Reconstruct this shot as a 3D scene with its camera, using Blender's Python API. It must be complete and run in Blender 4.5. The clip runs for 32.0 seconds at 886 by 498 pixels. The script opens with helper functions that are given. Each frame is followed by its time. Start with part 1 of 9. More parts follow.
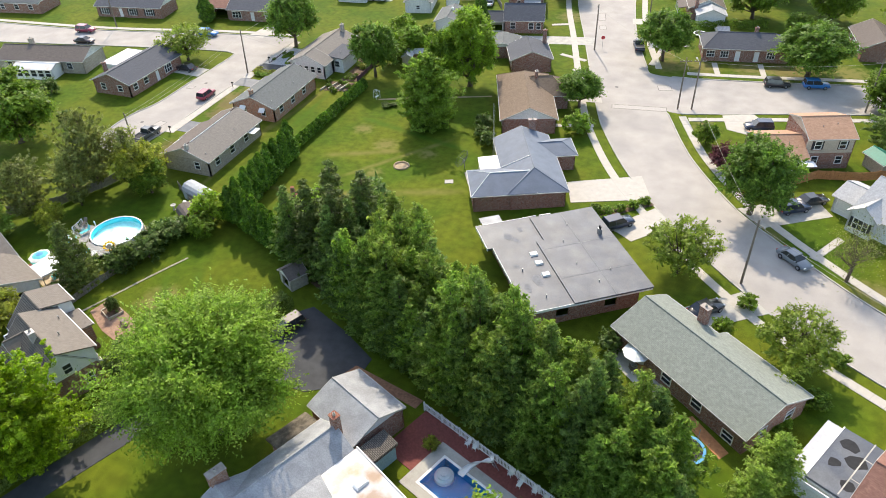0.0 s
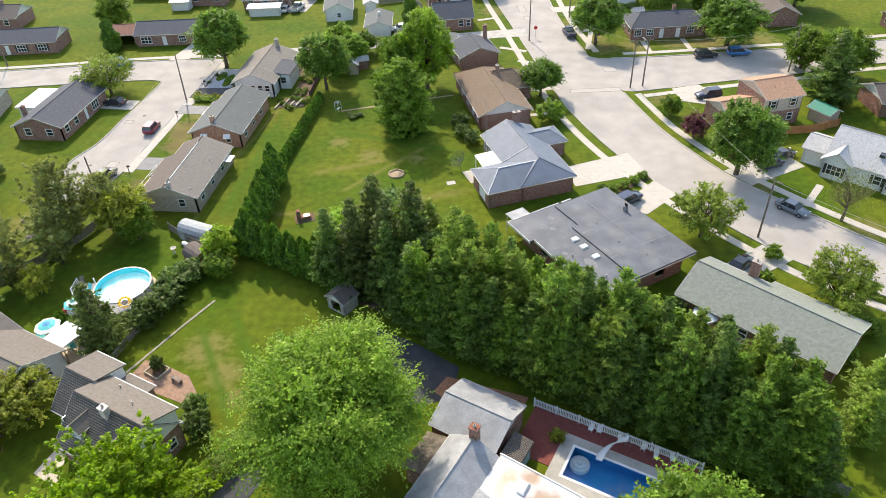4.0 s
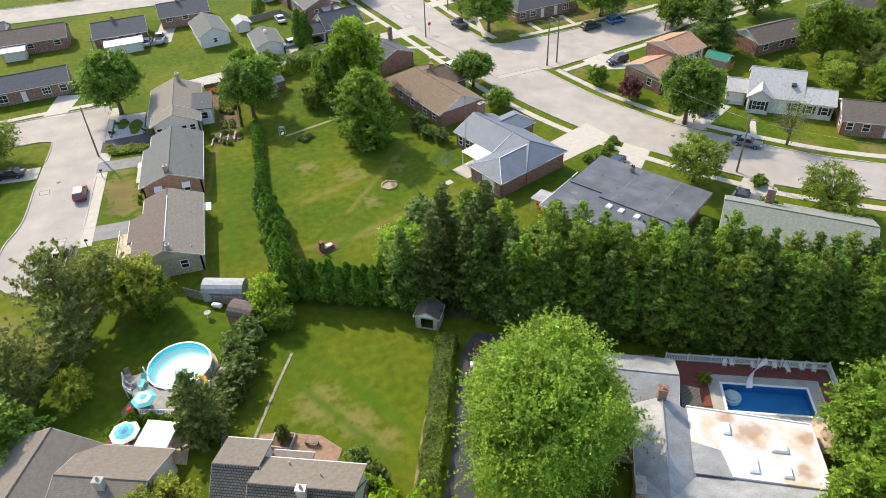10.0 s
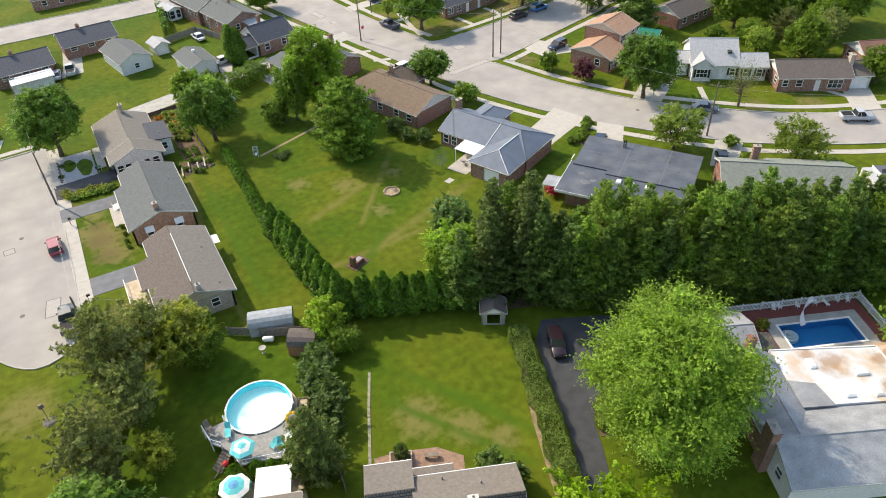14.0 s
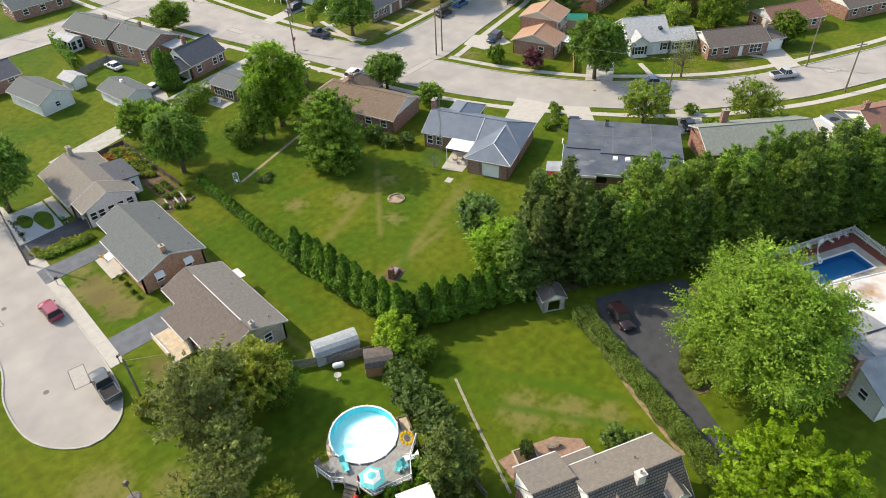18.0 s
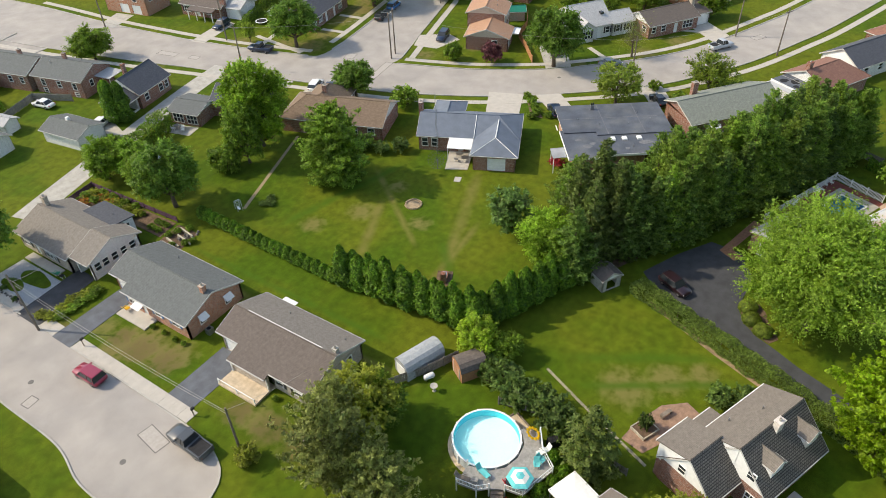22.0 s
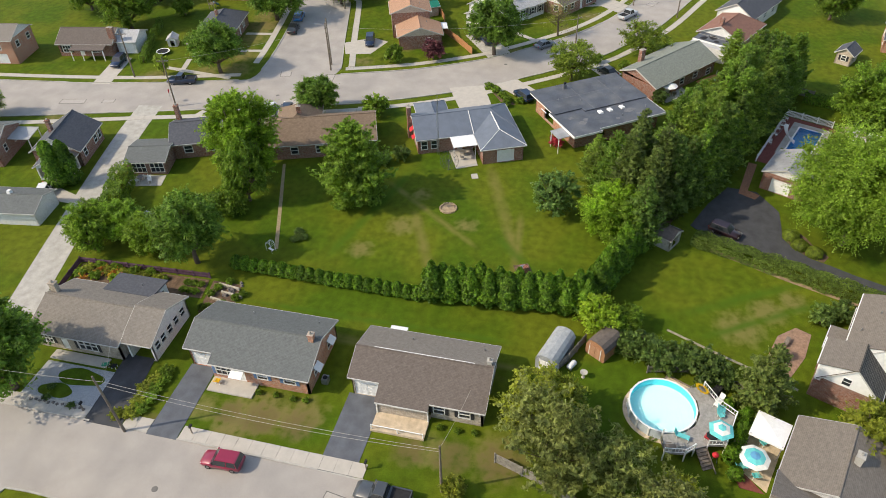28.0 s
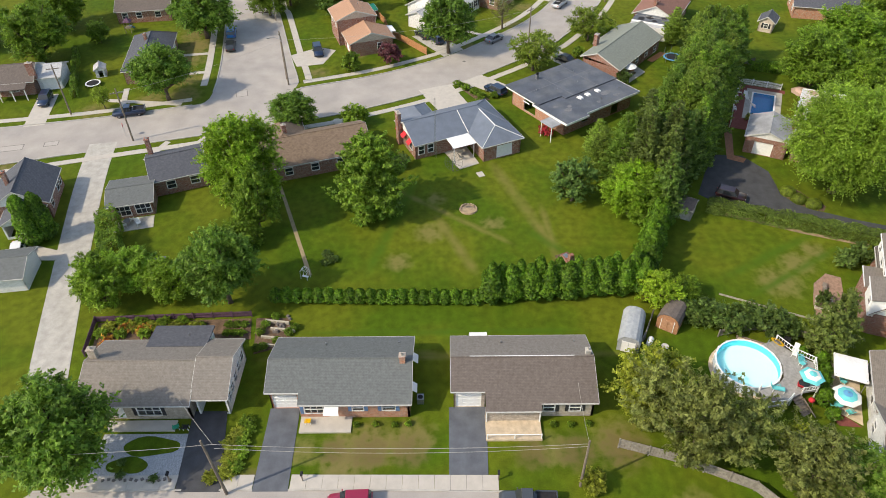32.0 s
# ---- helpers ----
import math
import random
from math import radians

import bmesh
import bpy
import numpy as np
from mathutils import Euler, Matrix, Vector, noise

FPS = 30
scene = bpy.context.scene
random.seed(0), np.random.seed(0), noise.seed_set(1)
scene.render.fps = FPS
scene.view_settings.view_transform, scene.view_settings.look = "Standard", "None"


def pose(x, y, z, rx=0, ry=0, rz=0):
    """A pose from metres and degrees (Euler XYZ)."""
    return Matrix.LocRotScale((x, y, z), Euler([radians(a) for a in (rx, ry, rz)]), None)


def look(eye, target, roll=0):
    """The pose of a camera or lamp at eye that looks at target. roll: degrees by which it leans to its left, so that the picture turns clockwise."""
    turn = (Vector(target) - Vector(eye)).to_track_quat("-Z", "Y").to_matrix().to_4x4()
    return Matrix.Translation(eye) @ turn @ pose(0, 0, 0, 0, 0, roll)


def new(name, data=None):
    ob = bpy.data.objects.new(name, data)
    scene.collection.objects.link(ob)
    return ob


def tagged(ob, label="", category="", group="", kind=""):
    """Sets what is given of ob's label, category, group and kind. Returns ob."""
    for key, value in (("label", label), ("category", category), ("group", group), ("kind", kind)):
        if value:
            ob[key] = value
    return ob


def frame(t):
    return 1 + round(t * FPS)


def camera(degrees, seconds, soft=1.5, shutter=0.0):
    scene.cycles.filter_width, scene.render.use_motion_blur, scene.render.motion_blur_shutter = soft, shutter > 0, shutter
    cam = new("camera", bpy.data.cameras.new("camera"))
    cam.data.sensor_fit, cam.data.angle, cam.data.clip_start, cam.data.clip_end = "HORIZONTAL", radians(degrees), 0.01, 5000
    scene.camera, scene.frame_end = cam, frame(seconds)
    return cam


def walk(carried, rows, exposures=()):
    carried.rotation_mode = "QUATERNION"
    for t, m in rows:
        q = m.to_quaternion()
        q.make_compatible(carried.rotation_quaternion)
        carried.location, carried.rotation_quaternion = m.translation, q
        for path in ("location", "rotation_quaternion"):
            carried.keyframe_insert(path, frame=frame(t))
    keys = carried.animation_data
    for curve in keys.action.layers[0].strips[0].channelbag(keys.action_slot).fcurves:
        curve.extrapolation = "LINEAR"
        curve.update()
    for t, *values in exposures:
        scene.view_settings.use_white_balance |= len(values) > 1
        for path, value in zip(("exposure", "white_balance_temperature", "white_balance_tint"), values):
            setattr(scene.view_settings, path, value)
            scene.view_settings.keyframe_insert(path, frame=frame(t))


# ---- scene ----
# ---------------------------------------------------------------- camera
cam = camera(64.8, 32.0, 0.9)
METRES, EYE, TURN = 170.2, 56.55, 22.4
ROWS = [
    (0.0, 0.0, 0.0, 0.0, -1.69, -37.51, 1.9),
    (0.5, -0.0172, 0.0011, 0.0005, -3.18, -37.56, 1.93),
    (1.0, -0.0353, 0.003, 0.0012, -5.1, -37.59, 1.96),
    (1.5, -0.0513, 0.0051, 0.0019, -6.9, -37.65, 1.97),
    (2.0, -0.0688, 0.0077, 0.0025, -8.83, -37.7, 2.01),
    (2.5, -0.0846, 0.0103, 0.003, -10.58, -37.75, 2.01),
    (3.0, -0.1013, 0.0138, 0.0036, -12.53, -37.8, 2.04),
    (3.5, -0.1164, 0.0175, 0.0041, -14.29, -37.83, 2.07),
    (5.5, -0.1784, 0.0386, 0.0054, -21.57, -38.01, 2.13),
    (6.0, -0.194, 0.045, 0.0061, -23.37, -38.06, 2.15),
    (6.5, -0.2083, 0.0515, 0.0066, -25.08, -38.11, 2.14),
    (7.0, -0.2236, 0.0589, 0.0068, -27.0, -38.12, 2.14),
    (7.5, -0.2376, 0.0662, 0.0073, -28.72, -38.17, 2.12),
    (8.0, -0.2523, 0.0745, 0.0076, -30.5, -38.22, 2.13),
    (8.5, -0.2656, 0.0826, 0.0083, -32.21, -38.28, 2.14),
    (9.0, -0.2797, 0.0917, 0.009, -34.13, -38.34, 2.14),
    (9.5, -0.2927, 0.1005, 0.0092, -35.88, -38.38, 2.12),
    (10.0, -0.3065, 0.1108, 0.0098, -37.77, -38.45, 2.1),
    (10.5, -0.3189, 0.1206, 0.0102, -39.5, -38.5, 2.09),
    (11.0, -0.3322, 0.1316, 0.0105, -41.37, -38.55, 2.04),
    (11.5, -0.3435, 0.142, 0.011, -43.02, -38.62, 2.06),
    (12.0, -0.3557, 0.1535, 0.0117, -44.81, -38.69, 2.06),
    (12.5, -0.3668, 0.1646, 0.012, -46.47, -38.73, 2.03),
    (13.0, -0.3782, 0.1771, 0.0127, -48.31, -38.83, 2.02),
    (13.5, -0.3884, 0.1888, 0.0132, -50.01, -38.89, 2.03),
    (14.0, -0.3992, 0.2019, 0.0138, -51.84, -38.95, 2.01),
    (14.5, -0.4088, 0.2142, 0.0142, -53.53, -38.99, 1.98),
    (16.5, -0.4443, 0.2696, 0.0162, -60.76, -39.21, 1.88),
    (17.0, -0.4526, 0.2845, 0.0165, -62.57, -39.21, 1.84),
    (17.5, -0.4596, 0.2987, 0.017, -64.2, -39.29, 1.82),
    (18.0, -0.4666, 0.3139, 0.0174, -66.11, -39.34, 1.84),
    (18.5, -0.4728, 0.3282, 0.0177, -67.75, -39.38, 1.83),
    (19.0, -0.4792, 0.3439, 0.0184, -69.52, -39.42, 1.83),
    (19.5, -0.4844, 0.3586, 0.0189, -71.16, -39.48, 1.81),
    (20.0, -0.4896, 0.3745, 0.0193, -72.94, -39.51, 1.78),
    (20.5, -0.4939, 0.3893, 0.0197, -74.57, -39.56, 1.76),
    (21.0, -0.4982, 0.4055, 0.0201, -76.24, -39.6, 1.74),
    (21.5, -0.5016, 0.4207, 0.0206, -77.72, -39.65, 1.73),
    (22.0, -0.5049, 0.4374, 0.021, -79.34, -39.68, 1.69),
    (22.5, -0.5072, 0.4527, 0.0213, -80.98, -39.73, 1.68),
    (23.0, -0.5094, 0.4695, 0.0218, -82.77, -39.79, 1.65),
    (23.5, -0.5109, 0.485, 0.0221, -84.27, -39.84, 1.62),
    (24.0, -0.5121, 0.5019, 0.0227, -85.89, -39.91, 1.59),
    (24.5, -0.5127, 0.5175, 0.023, -87.37, -39.94, 1.58),
    (25.0, -0.5129, 0.5344, 0.0233, -89.03, -39.98, 1.55),
    (25.5, -0.5134, 0.5501, 0.0241, -90.62, -40.01, 1.53),
    (27.5, -0.5062, 0.6164, 0.0259, -97.19, -40.28, 1.31),
    (28.0, -0.5031, 0.633, 0.0259, -98.92, -40.32, 1.26),
    (28.5, -0.4999, 0.6484, 0.0261, -100.46, -40.36, 1.21),
    (29.0, -0.4956, 0.6647, 0.0263, -102.24, -40.39, 1.15),
    (29.5, -0.4914, 0.6798, 0.0264, -103.91, -40.42, 1.08),
    (30.0, -0.4864, 0.696, 0.0266, -105.65, -40.46, 1.02),
    (30.5, -0.4812, 0.7109, 0.0267, -107.22, -40.49, 0.97),
    (31.0, -0.4753, 0.7262, 0.0267, -108.91, -40.52, 0.92),
    (31.5, -0.4688, 0.7413, 0.0266, -110.6, -40.54, 0.87),
    (32.0, -0.4619, 0.7563, 0.0264, -112.31, -40.56, 0.82),
]
walk(cam, [(t, pose(0, 0, EYE, 0, 0, TURN) @ pose(METRES * x, METRES * y, METRES * z, 90 + pitch, roll, yaw)) for t, x, y, z, yaw, pitch, roll in ROWS],
     exposures=[(0.0, 0.97, 7500, 10.5), (6.0, 0.96, 7550, 10.3), (12.0, 0.74, 7600, 10.0), (18.0, 0.67, 7700, 9.0), (23.0, 0.43, 7750, 9.0), (28.0, 0.36, 7750, 10.0), (32.0, 0.45, 7650, 10.5)])

# ---------------------------------------------------------------- sky, sun
SUN_EL, SUN_TO = 41.0, (-0.42, 0.91)
world = bpy.data.worlds.new("sky")
scene.world = world
world.use_nodes = True
wn = world.node_tree.nodes
sky = wn.new("ShaderNodeTexSky")
sky.sky_type, sky.sun_disc = "NISHITA", False
sky.sun_elevation, sky.sun_rotation = radians(SUN_EL), math.atan2(SUN_TO[0], SUN_TO[1])
world.node_tree.links.new(sky.outputs[0], wn["Background"].inputs[0])
wn["Background"].inputs[1].default_value = 0.215
sun = new("sun", bpy.data.lights.new("sun", "SUN"))
sun.data.energy, sun.data.angle, sun.data.color = 2.85, radians(0.6), (1.0, 0.95, 0.86)
k = math.cos(radians(SUN_EL)) / math.hypot(*SUN_TO)
sun.matrix_world = look((SUN_TO[0] * k * 50, SUN_TO[1] * k * 50, math.sin(radians(SUN_EL)) * 50), (0, 0, 0))

# ---------------------------------------------------------------- materials
def mat(name, base, rough=0.85, metal=0.0, var=0.15, scale=3.0, fine=40.0, bump=0.15, alt=None, alt_scale=0.6, alt_amount=0.5, island=0.0, spec=0.3, obj=0.0):
    """Base colour with stains at two scales, grain and fine relief; alt is a second colour in patches."""
    m = bpy.data.materials.new(name)
    m.use_nodes = True
    n, l = m.node_tree.nodes, m.node_tree.links
    p = n["Principled BSDF"]
    p.inputs["Roughness"].default_value, p.inputs["Metallic"].default_value = rough, metal
    p.inputs["Specular IOR Level"].default_value = spec
    co = n.new("ShaderNodeNewGeometry") if not obj else n.new("ShaderNodeTexCoord")
    pos = co.outputs["Position"] if not obj else co.outputs["Object"]

    def noise_at(s, detail=4.0):
        t = n.new("ShaderNodeTexNoise")
        t.inputs["Scale"].default_value, t.inputs["Detail"].default_value = s, detail
        l.new(pos, t.inputs["Vector"])
        return t.outputs["Fac"]

    def mix(kind, fac, a, b):
        x = n.new("ShaderNodeMix")
        x.data_type, x.blend_type = "RGBA", kind
        if isinstance(fac, float):
            x.inputs[0].default_value = fac
        else:
            l.new(fac, x.inputs[0])
        for i, v in ((6, a), (7, b)):
            if isinstance(v, tuple):
                x.inputs[i].default_value = (*v, 1)
            else:
                l.new(v, x.inputs[i])
        return x.outputs[2]

    def ramp(v, lo, hi, a=0.0, b=1.0):
        r = n.new("ShaderNodeMapRange")
        r.inputs[1].default_value, r.inputs[2].default_value, r.inputs[3].default_value, r.inputs[4].default_value = lo, hi, a, b
        l.new(v, r.inputs[0])
        return r.outputs[0]

    def grey(v):
        c = n.new("ShaderNodeCombineColor")
        for i in range(3):
            l.new(v, c.inputs[i])
        return c.outputs[0]

    col = tuple(base)
    if alt:
        col = mix("MIX", ramp(noise_at(alt_scale), 0.5 - 0.2 * alt_amount, 0.72 - 0.2 * alt_amount), col, tuple(alt))
    col = mix("MULTIPLY", 1.0, col, grey(ramp(noise_at(scale), 0.3, 0.7, 1 - var, 1 + var)))
    col = mix("MULTIPLY", 1.0, col, grey(ramp(noise_at(fine, 2.0), 0.3, 0.7, 1 - var * 0.7, 1 + var * 0.7)))
    if island:
        g = n.new("ShaderNodeNewGeometry")
        col = mix("MULTIPLY", 1.0, col, grey(ramp(g.outputs["Random Per Island"], 0, 1, 1 - island, 1 + island)))
    m["tail"] = 1
    l.new(col, p.inputs["Base Color"])
    if bump:
        b = n.new("ShaderNodeBump")
        b.inputs["Strength"].default_value, b.inputs["Distance"].default_value = bump, 0.03
        l.new(noise_at(fine), b.inputs["Height"])
        l.new(b.outputs[0], p.inputs["Normal"])
    return m


def coursed(name, base, base2, mortar, width, height, joint, rough=0.9, offset=0.5, var=0.2, bump=0.4, flat=False):
    """Brick courses or shingle rows: on upright faces, or (flat) on sloped roofs in the thing's own axes."""
    m = mat(name, base, rough, var=var)
    n, l = m.node_tree.nodes, m.node_tree.links
    p = n["Principled BSDF"]
    tc, sep, com, br = n.new("ShaderNodeTexCoord"), n.new("ShaderNodeSeparateXYZ"), n.new("ShaderNodeCombineXYZ"), n.new("ShaderNodeTexBrick")
    l.new(tc.outputs["Object"], sep.inputs[0])
    if flat:
        l.new(sep.outputs["X"], com.inputs["X"])
        l.new(sep.outputs["Y"], com.inputs["Y"])
    else:
        add = n.new("ShaderNodeMath")
        l.new(sep.outputs["X"], add.inputs[0])
        l.new(sep.outputs["Y"], add.inputs[1])
        l.new(add.outputs[0], com.inputs["X"])
        l.new(sep.outputs["Z"], com.inputs["Y"])
    l.new(com.outputs[0], br.inputs["Vector"])
    br.offset = offset
    br.inputs["Scale"].default_value = 1.0
    br.inputs["Brick Width"].default_value, br.inputs["Row Height"].default_value, br.inputs["Mortar Size"].default_value = width, height, joint
    br.inputs["Color1"].default_value, br.inputs["Color2"].default_value, br.inputs["Mortar"].default_value = (*base, 1), (*base2, 1), (*mortar, 1)
    old = p.inputs["Base Color"].links[0].from_node
    src = old
    while src.inputs[6].links:
        src = src.inputs[6].links[0].from_node
    l.new(br.outputs["Color"], src.inputs[6])
    b = n.new("ShaderNodeBump")
    b.inputs["Strength"].default_value, b.inputs["Distance"].default_value, b.invert = bump, 0.02, True
    l.new(br.outputs["Fac"], b.inputs["Height"])
    l.new(b.outputs[0], p.inputs["Normal"])
    return m


def leafy(name, a, b, light=0.35):
    """Leaves: colour from leaf to leaf, some light through them."""
    m = bpy.data.materials.new(name)
    m.use_nodes = True
    n, l = m.node_tree.nodes, m.node_tree.links
    p = n["Principled BSDF"]
    p.inputs["Roughness"].default_value, p.inputs["Specular IOR Level"].default_value = 0.55, 0.3
    g, info = n.new("ShaderNodeNewGeometry"), n.new("ShaderNodeObjectInfo")
    x = n.new("ShaderNodeMix")
    x.data_type = "RGBA"
    x.inputs[6].default_value, x.inputs[7].default_value = (*a, 1), (*b, 1)
    l.new(g.outputs["Random Per Island"], x.inputs[0])
    nt = n.new("ShaderNodeTexNoise")
    nt.inputs["Scale"].default_value = 0.35
    l.new(g.outputs["Position"], nt.inputs["Vector"])
    r, r2 = n.new("ShaderNodeMapRange"), n.new("ShaderNodeMapRange")
    n2, r3 = n.new("ShaderNodeTexNoise"), n.new("ShaderNodeMapRange")
    n2.inputs["Scale"].default_value, n2.inputs["Detail"].default_value = 2.2, 3.0
    l.new(g.outputs["Position"], n2.inputs["Vector"])
    for q, src, lo, hi, c, d in ((r, nt.outputs["Fac"], 0.3, 0.7, 0.78, 1.22), (r2, info.outputs["Random"], 0, 1, 0.82, 1.18), (r3, n2.outputs["Fac"], 0.35, 0.65, 0.62, 1.38)):
        q.inputs[1].default_value, q.inputs[2].default_value, q.inputs[3].default_value, q.inputs[4].default_value = lo, hi, c, d
        l.new(src, q.inputs[0])
    mu = n.new("ShaderNodeMath")
    mu.operation = "MULTIPLY"
    l.new(r.outputs[0], mu.inputs[0])
    l.new(r2.outputs[0], mu.inputs[1])
    m3 = n.new("ShaderNodeMath")
    m3.operation = "MULTIPLY"
    l.new(mu.outputs[0], m3.inputs[0])
    l.new(r3.outputs[0], m3.inputs[1])
    v = n.new("ShaderNodeVectorMath")
    v.operation = "SCALE"
    l.new(x.outputs[2], v.inputs[0])
    l.new(m3.outputs[0], v.inputs["Scale"])
    l.new(v.outputs[0], p.inputs["Base Color"])
    t, ms = n.new("ShaderNodeBsdfTranslucent"), n.new("ShaderNodeMixShader")
    l.new(v.outputs[0], t.inputs["Color"])
    ms.inputs[0].default_value = light
    l.new(p.outputs[0], ms.inputs[1])
    l.new(t.outputs[0], ms.inputs[2])
    l.new(ms.outputs[0], n["Material Output"].inputs["Surface"])
    return m


GRASS = mat("grass", (0.057, 0.102, 0.006), 0.9, var=0.22, scale=0.9, fine=9, bump=0.5, alt=(0.100, 0.124, 0.0095), alt_scale=0.09, alt_amount=0.6, spec=0.1)


def stains(m, spots, col, z=0.0):
    """Worn patches of another colour: (x, y, radius) with ragged edges."""
    n, l = m.node_tree.nodes, m.node_tree.links
    p = n["Principled BSDF"]
    geo, nt = n.new("ShaderNodeNewGeometry"), n.new("ShaderNodeTexNoise")
    nt.inputs["Scale"].default_value, nt.inputs["Detail"].default_value = 0.9, 6.0
    l.new(geo.outputs["Position"], nt.inputs["Vector"])
    total = None
    for x, y, r in spots:
        d, mr, mu = n.new("ShaderNodeVectorMath"), n.new("ShaderNodeMapRange"), n.new("ShaderNodeMath")
        d.operation = "DISTANCE"
        l.new(geo.outputs["Position"], d.inputs[0])
        d.inputs[1].default_value = (x, y, z)
        mr.inputs[1].default_value, mr.inputs[2].default_value, mr.inputs[3].default_value, mr.inputs[4].default_value = r * 0.2, r * 1.3, 1, 0
        l.new(d.outputs["Value"], mr.inputs[0])
        mu.operation = "MAXIMUM"
        l.new(mr.outputs[0], mu.inputs[0])
        mu.inputs[1].default_value = 0
        if total is not None:
            l.new(total, mu.inputs[1])
        total = mu.outputs[0]
    mu, ra = n.new("ShaderNodeMath"), n.new("ShaderNodeMapRange")
    mu.operation = "MULTIPLY"
    l.new(total, mu.inputs[0])
    l.new(nt.outputs["Fac"], mu.inputs[1])
    ra.inputs[1].default_value, ra.inputs[2].default_value, ra.inputs[4].default_value = 0.22, 0.5, 0.75
    l.new(mu.outputs[0], ra.inputs[0])
    x = n.new("ShaderNodeMix")
    x.data_type = "RGBA"
    l.new(ra.outputs[0], x.inputs[0])
    l.new(p.inputs["Base Color"].links[0].from_socket, x.inputs[6])
    x.inputs[7].default_value = (*col, 1)
    l.new(x.outputs[2], p.inputs["Base Color"])


stains(GRASS, [(-57.5, 47.5, 4.2), (-54, 44, 3.4), (-51.5, 41, 2.6), (-81.5, 104, 2.5), (-80.5, 72, 4), (-93.5, 70, 5), (-88, 66, 3), (-47, 92, 3), (-81.5, 99, 4.5), (-81, 94.5, 2.5), (-45, 83, 2.4), (-39, 91, 2.2), (-53, 96, 2.6), (-81.5, 79, 3), (6, 122, 3), (14, 141, 7), (26, 143, 6)], (0.19, 0.165, 0.055))
stains(GRASS, [(-6.5, 138.0, 5), (0, 139.0, 5), (8, 140.5, 5), (15, 141.0, 5), (20, 143, 4), (-8, 143, 4), (-80.6, 97.0, 4), (-82.6, 100.0, 3.5), (-80.2, 93.0, 3.5), (12.5, 84.5, 3), (24, 76, 4), (33, 72, 4), (-12, 152, 4), (-30.5, 160, 5), (2, 114, 3), (10, 107, 3)], (0.185, 0.15, 0.058))
stains(GRASS, [(-81.8, 97.5, 3.2), (-81.6, 93.5, 3.0), (-81.6, 101.0, 2.2), (-82.0, 81.0, 2.8), (-81.8, 76.5, 3.4), (-81.5, 72.0, 4.0), (-84.5, 108.9, 1.6), (-16.5, 119.0, 2.0), (2.0, 96.0, 2.5)], (0.135, 0.103, 0.042))
def streaks(m, lines, col):
    """Long faded tracks: (x0, y0, x1, y1, width) with ragged edges."""
    n, l = m.node_tree.nodes, m.node_tree.links
    p = n["Principled BSDF"]
    geo, nt = n.new("ShaderNodeNewGeometry"), n.new("ShaderNodeTexNoise")
    nt.inputs["Scale"].default_value, nt.inputs["Detail"].default_value = 0.45, 5.0
    l.new(geo.outputs["Position"], nt.inputs["Vector"])
    total = None
    for x0, y0, x1, y1, wd in lines:
        a, ln = math.atan2(y1 - y0, x1 - x0), math.hypot(x1 - x0, y1 - y0)
        mp, sep = n.new("ShaderNodeMapping"), n.new("ShaderNodeSeparateXYZ")
        mp.vector_type = "TEXTURE"
        mp.inputs["Location"].default_value, mp.inputs["Rotation"].default_value = ((x0 + x1) / 2, (y0 + y1) / 2, 0), (0, 0, a)
        l.new(geo.outputs["Position"], mp.inputs["Vector"])
        l.new(mp.outputs[0], sep.inputs[0])
        both = None
        for axis, near, off in (("X", ln * 0.35, ln * 0.55), ("Y", wd * 0.1, wd)):
            ab, mr = n.new("ShaderNodeMath"), n.new("ShaderNodeMapRange")
            ab.operation = "ABSOLUTE"
            l.new(sep.outputs[axis], ab.inputs[0])
            mr.inputs[1].default_value, mr.inputs[2].default_value, mr.inputs[3].default_value, mr.inputs[4].default_value = near, off, 1, 0
            l.new(ab.outputs[0], mr.inputs[0])
            if both is not None:
                mu = n.new("ShaderNodeMath")
                mu.operation = "MULTIPLY"
                l.new(both, mu.inputs[0])
                l.new(mr.outputs[0], mu.inputs[1])
                both = mu.outputs[0]
            else:
                both = mr.outputs[0]
        if total is not None:
            mx = n.new("ShaderNodeMath")
            mx.operation = "MAXIMUM"
            l.new(total, mx.inputs[0])
            l.new(both, mx.inputs[1])
            both = mx.outputs[0]
        total = both
    mu, ra, x = n.new("ShaderNodeMath"), n.new("ShaderNodeMapRange"), n.new("ShaderNodeMix")
    mu.operation = "MULTIPLY"
    l.new(total, mu.inputs[0])
    l.new(nt.outputs["Fac"], mu.inputs[1])
    ra.inputs[1].default_value, ra.inputs[2].default_value, ra.inputs[4].default_value = 0.1, 0.6, 0.85
    l.new(mu.outputs[0], ra.inputs[0])
    x.data_type = "RGBA"
    l.new(ra.outputs[0], x.inputs[0])
    l.new(p.inputs["Base Color"].links[0].from_socket, x.inputs[6])
    x.inputs[7].default_value = (*col, 1)
    l.new(x.outputs[2], p.inputs["Base Color"])


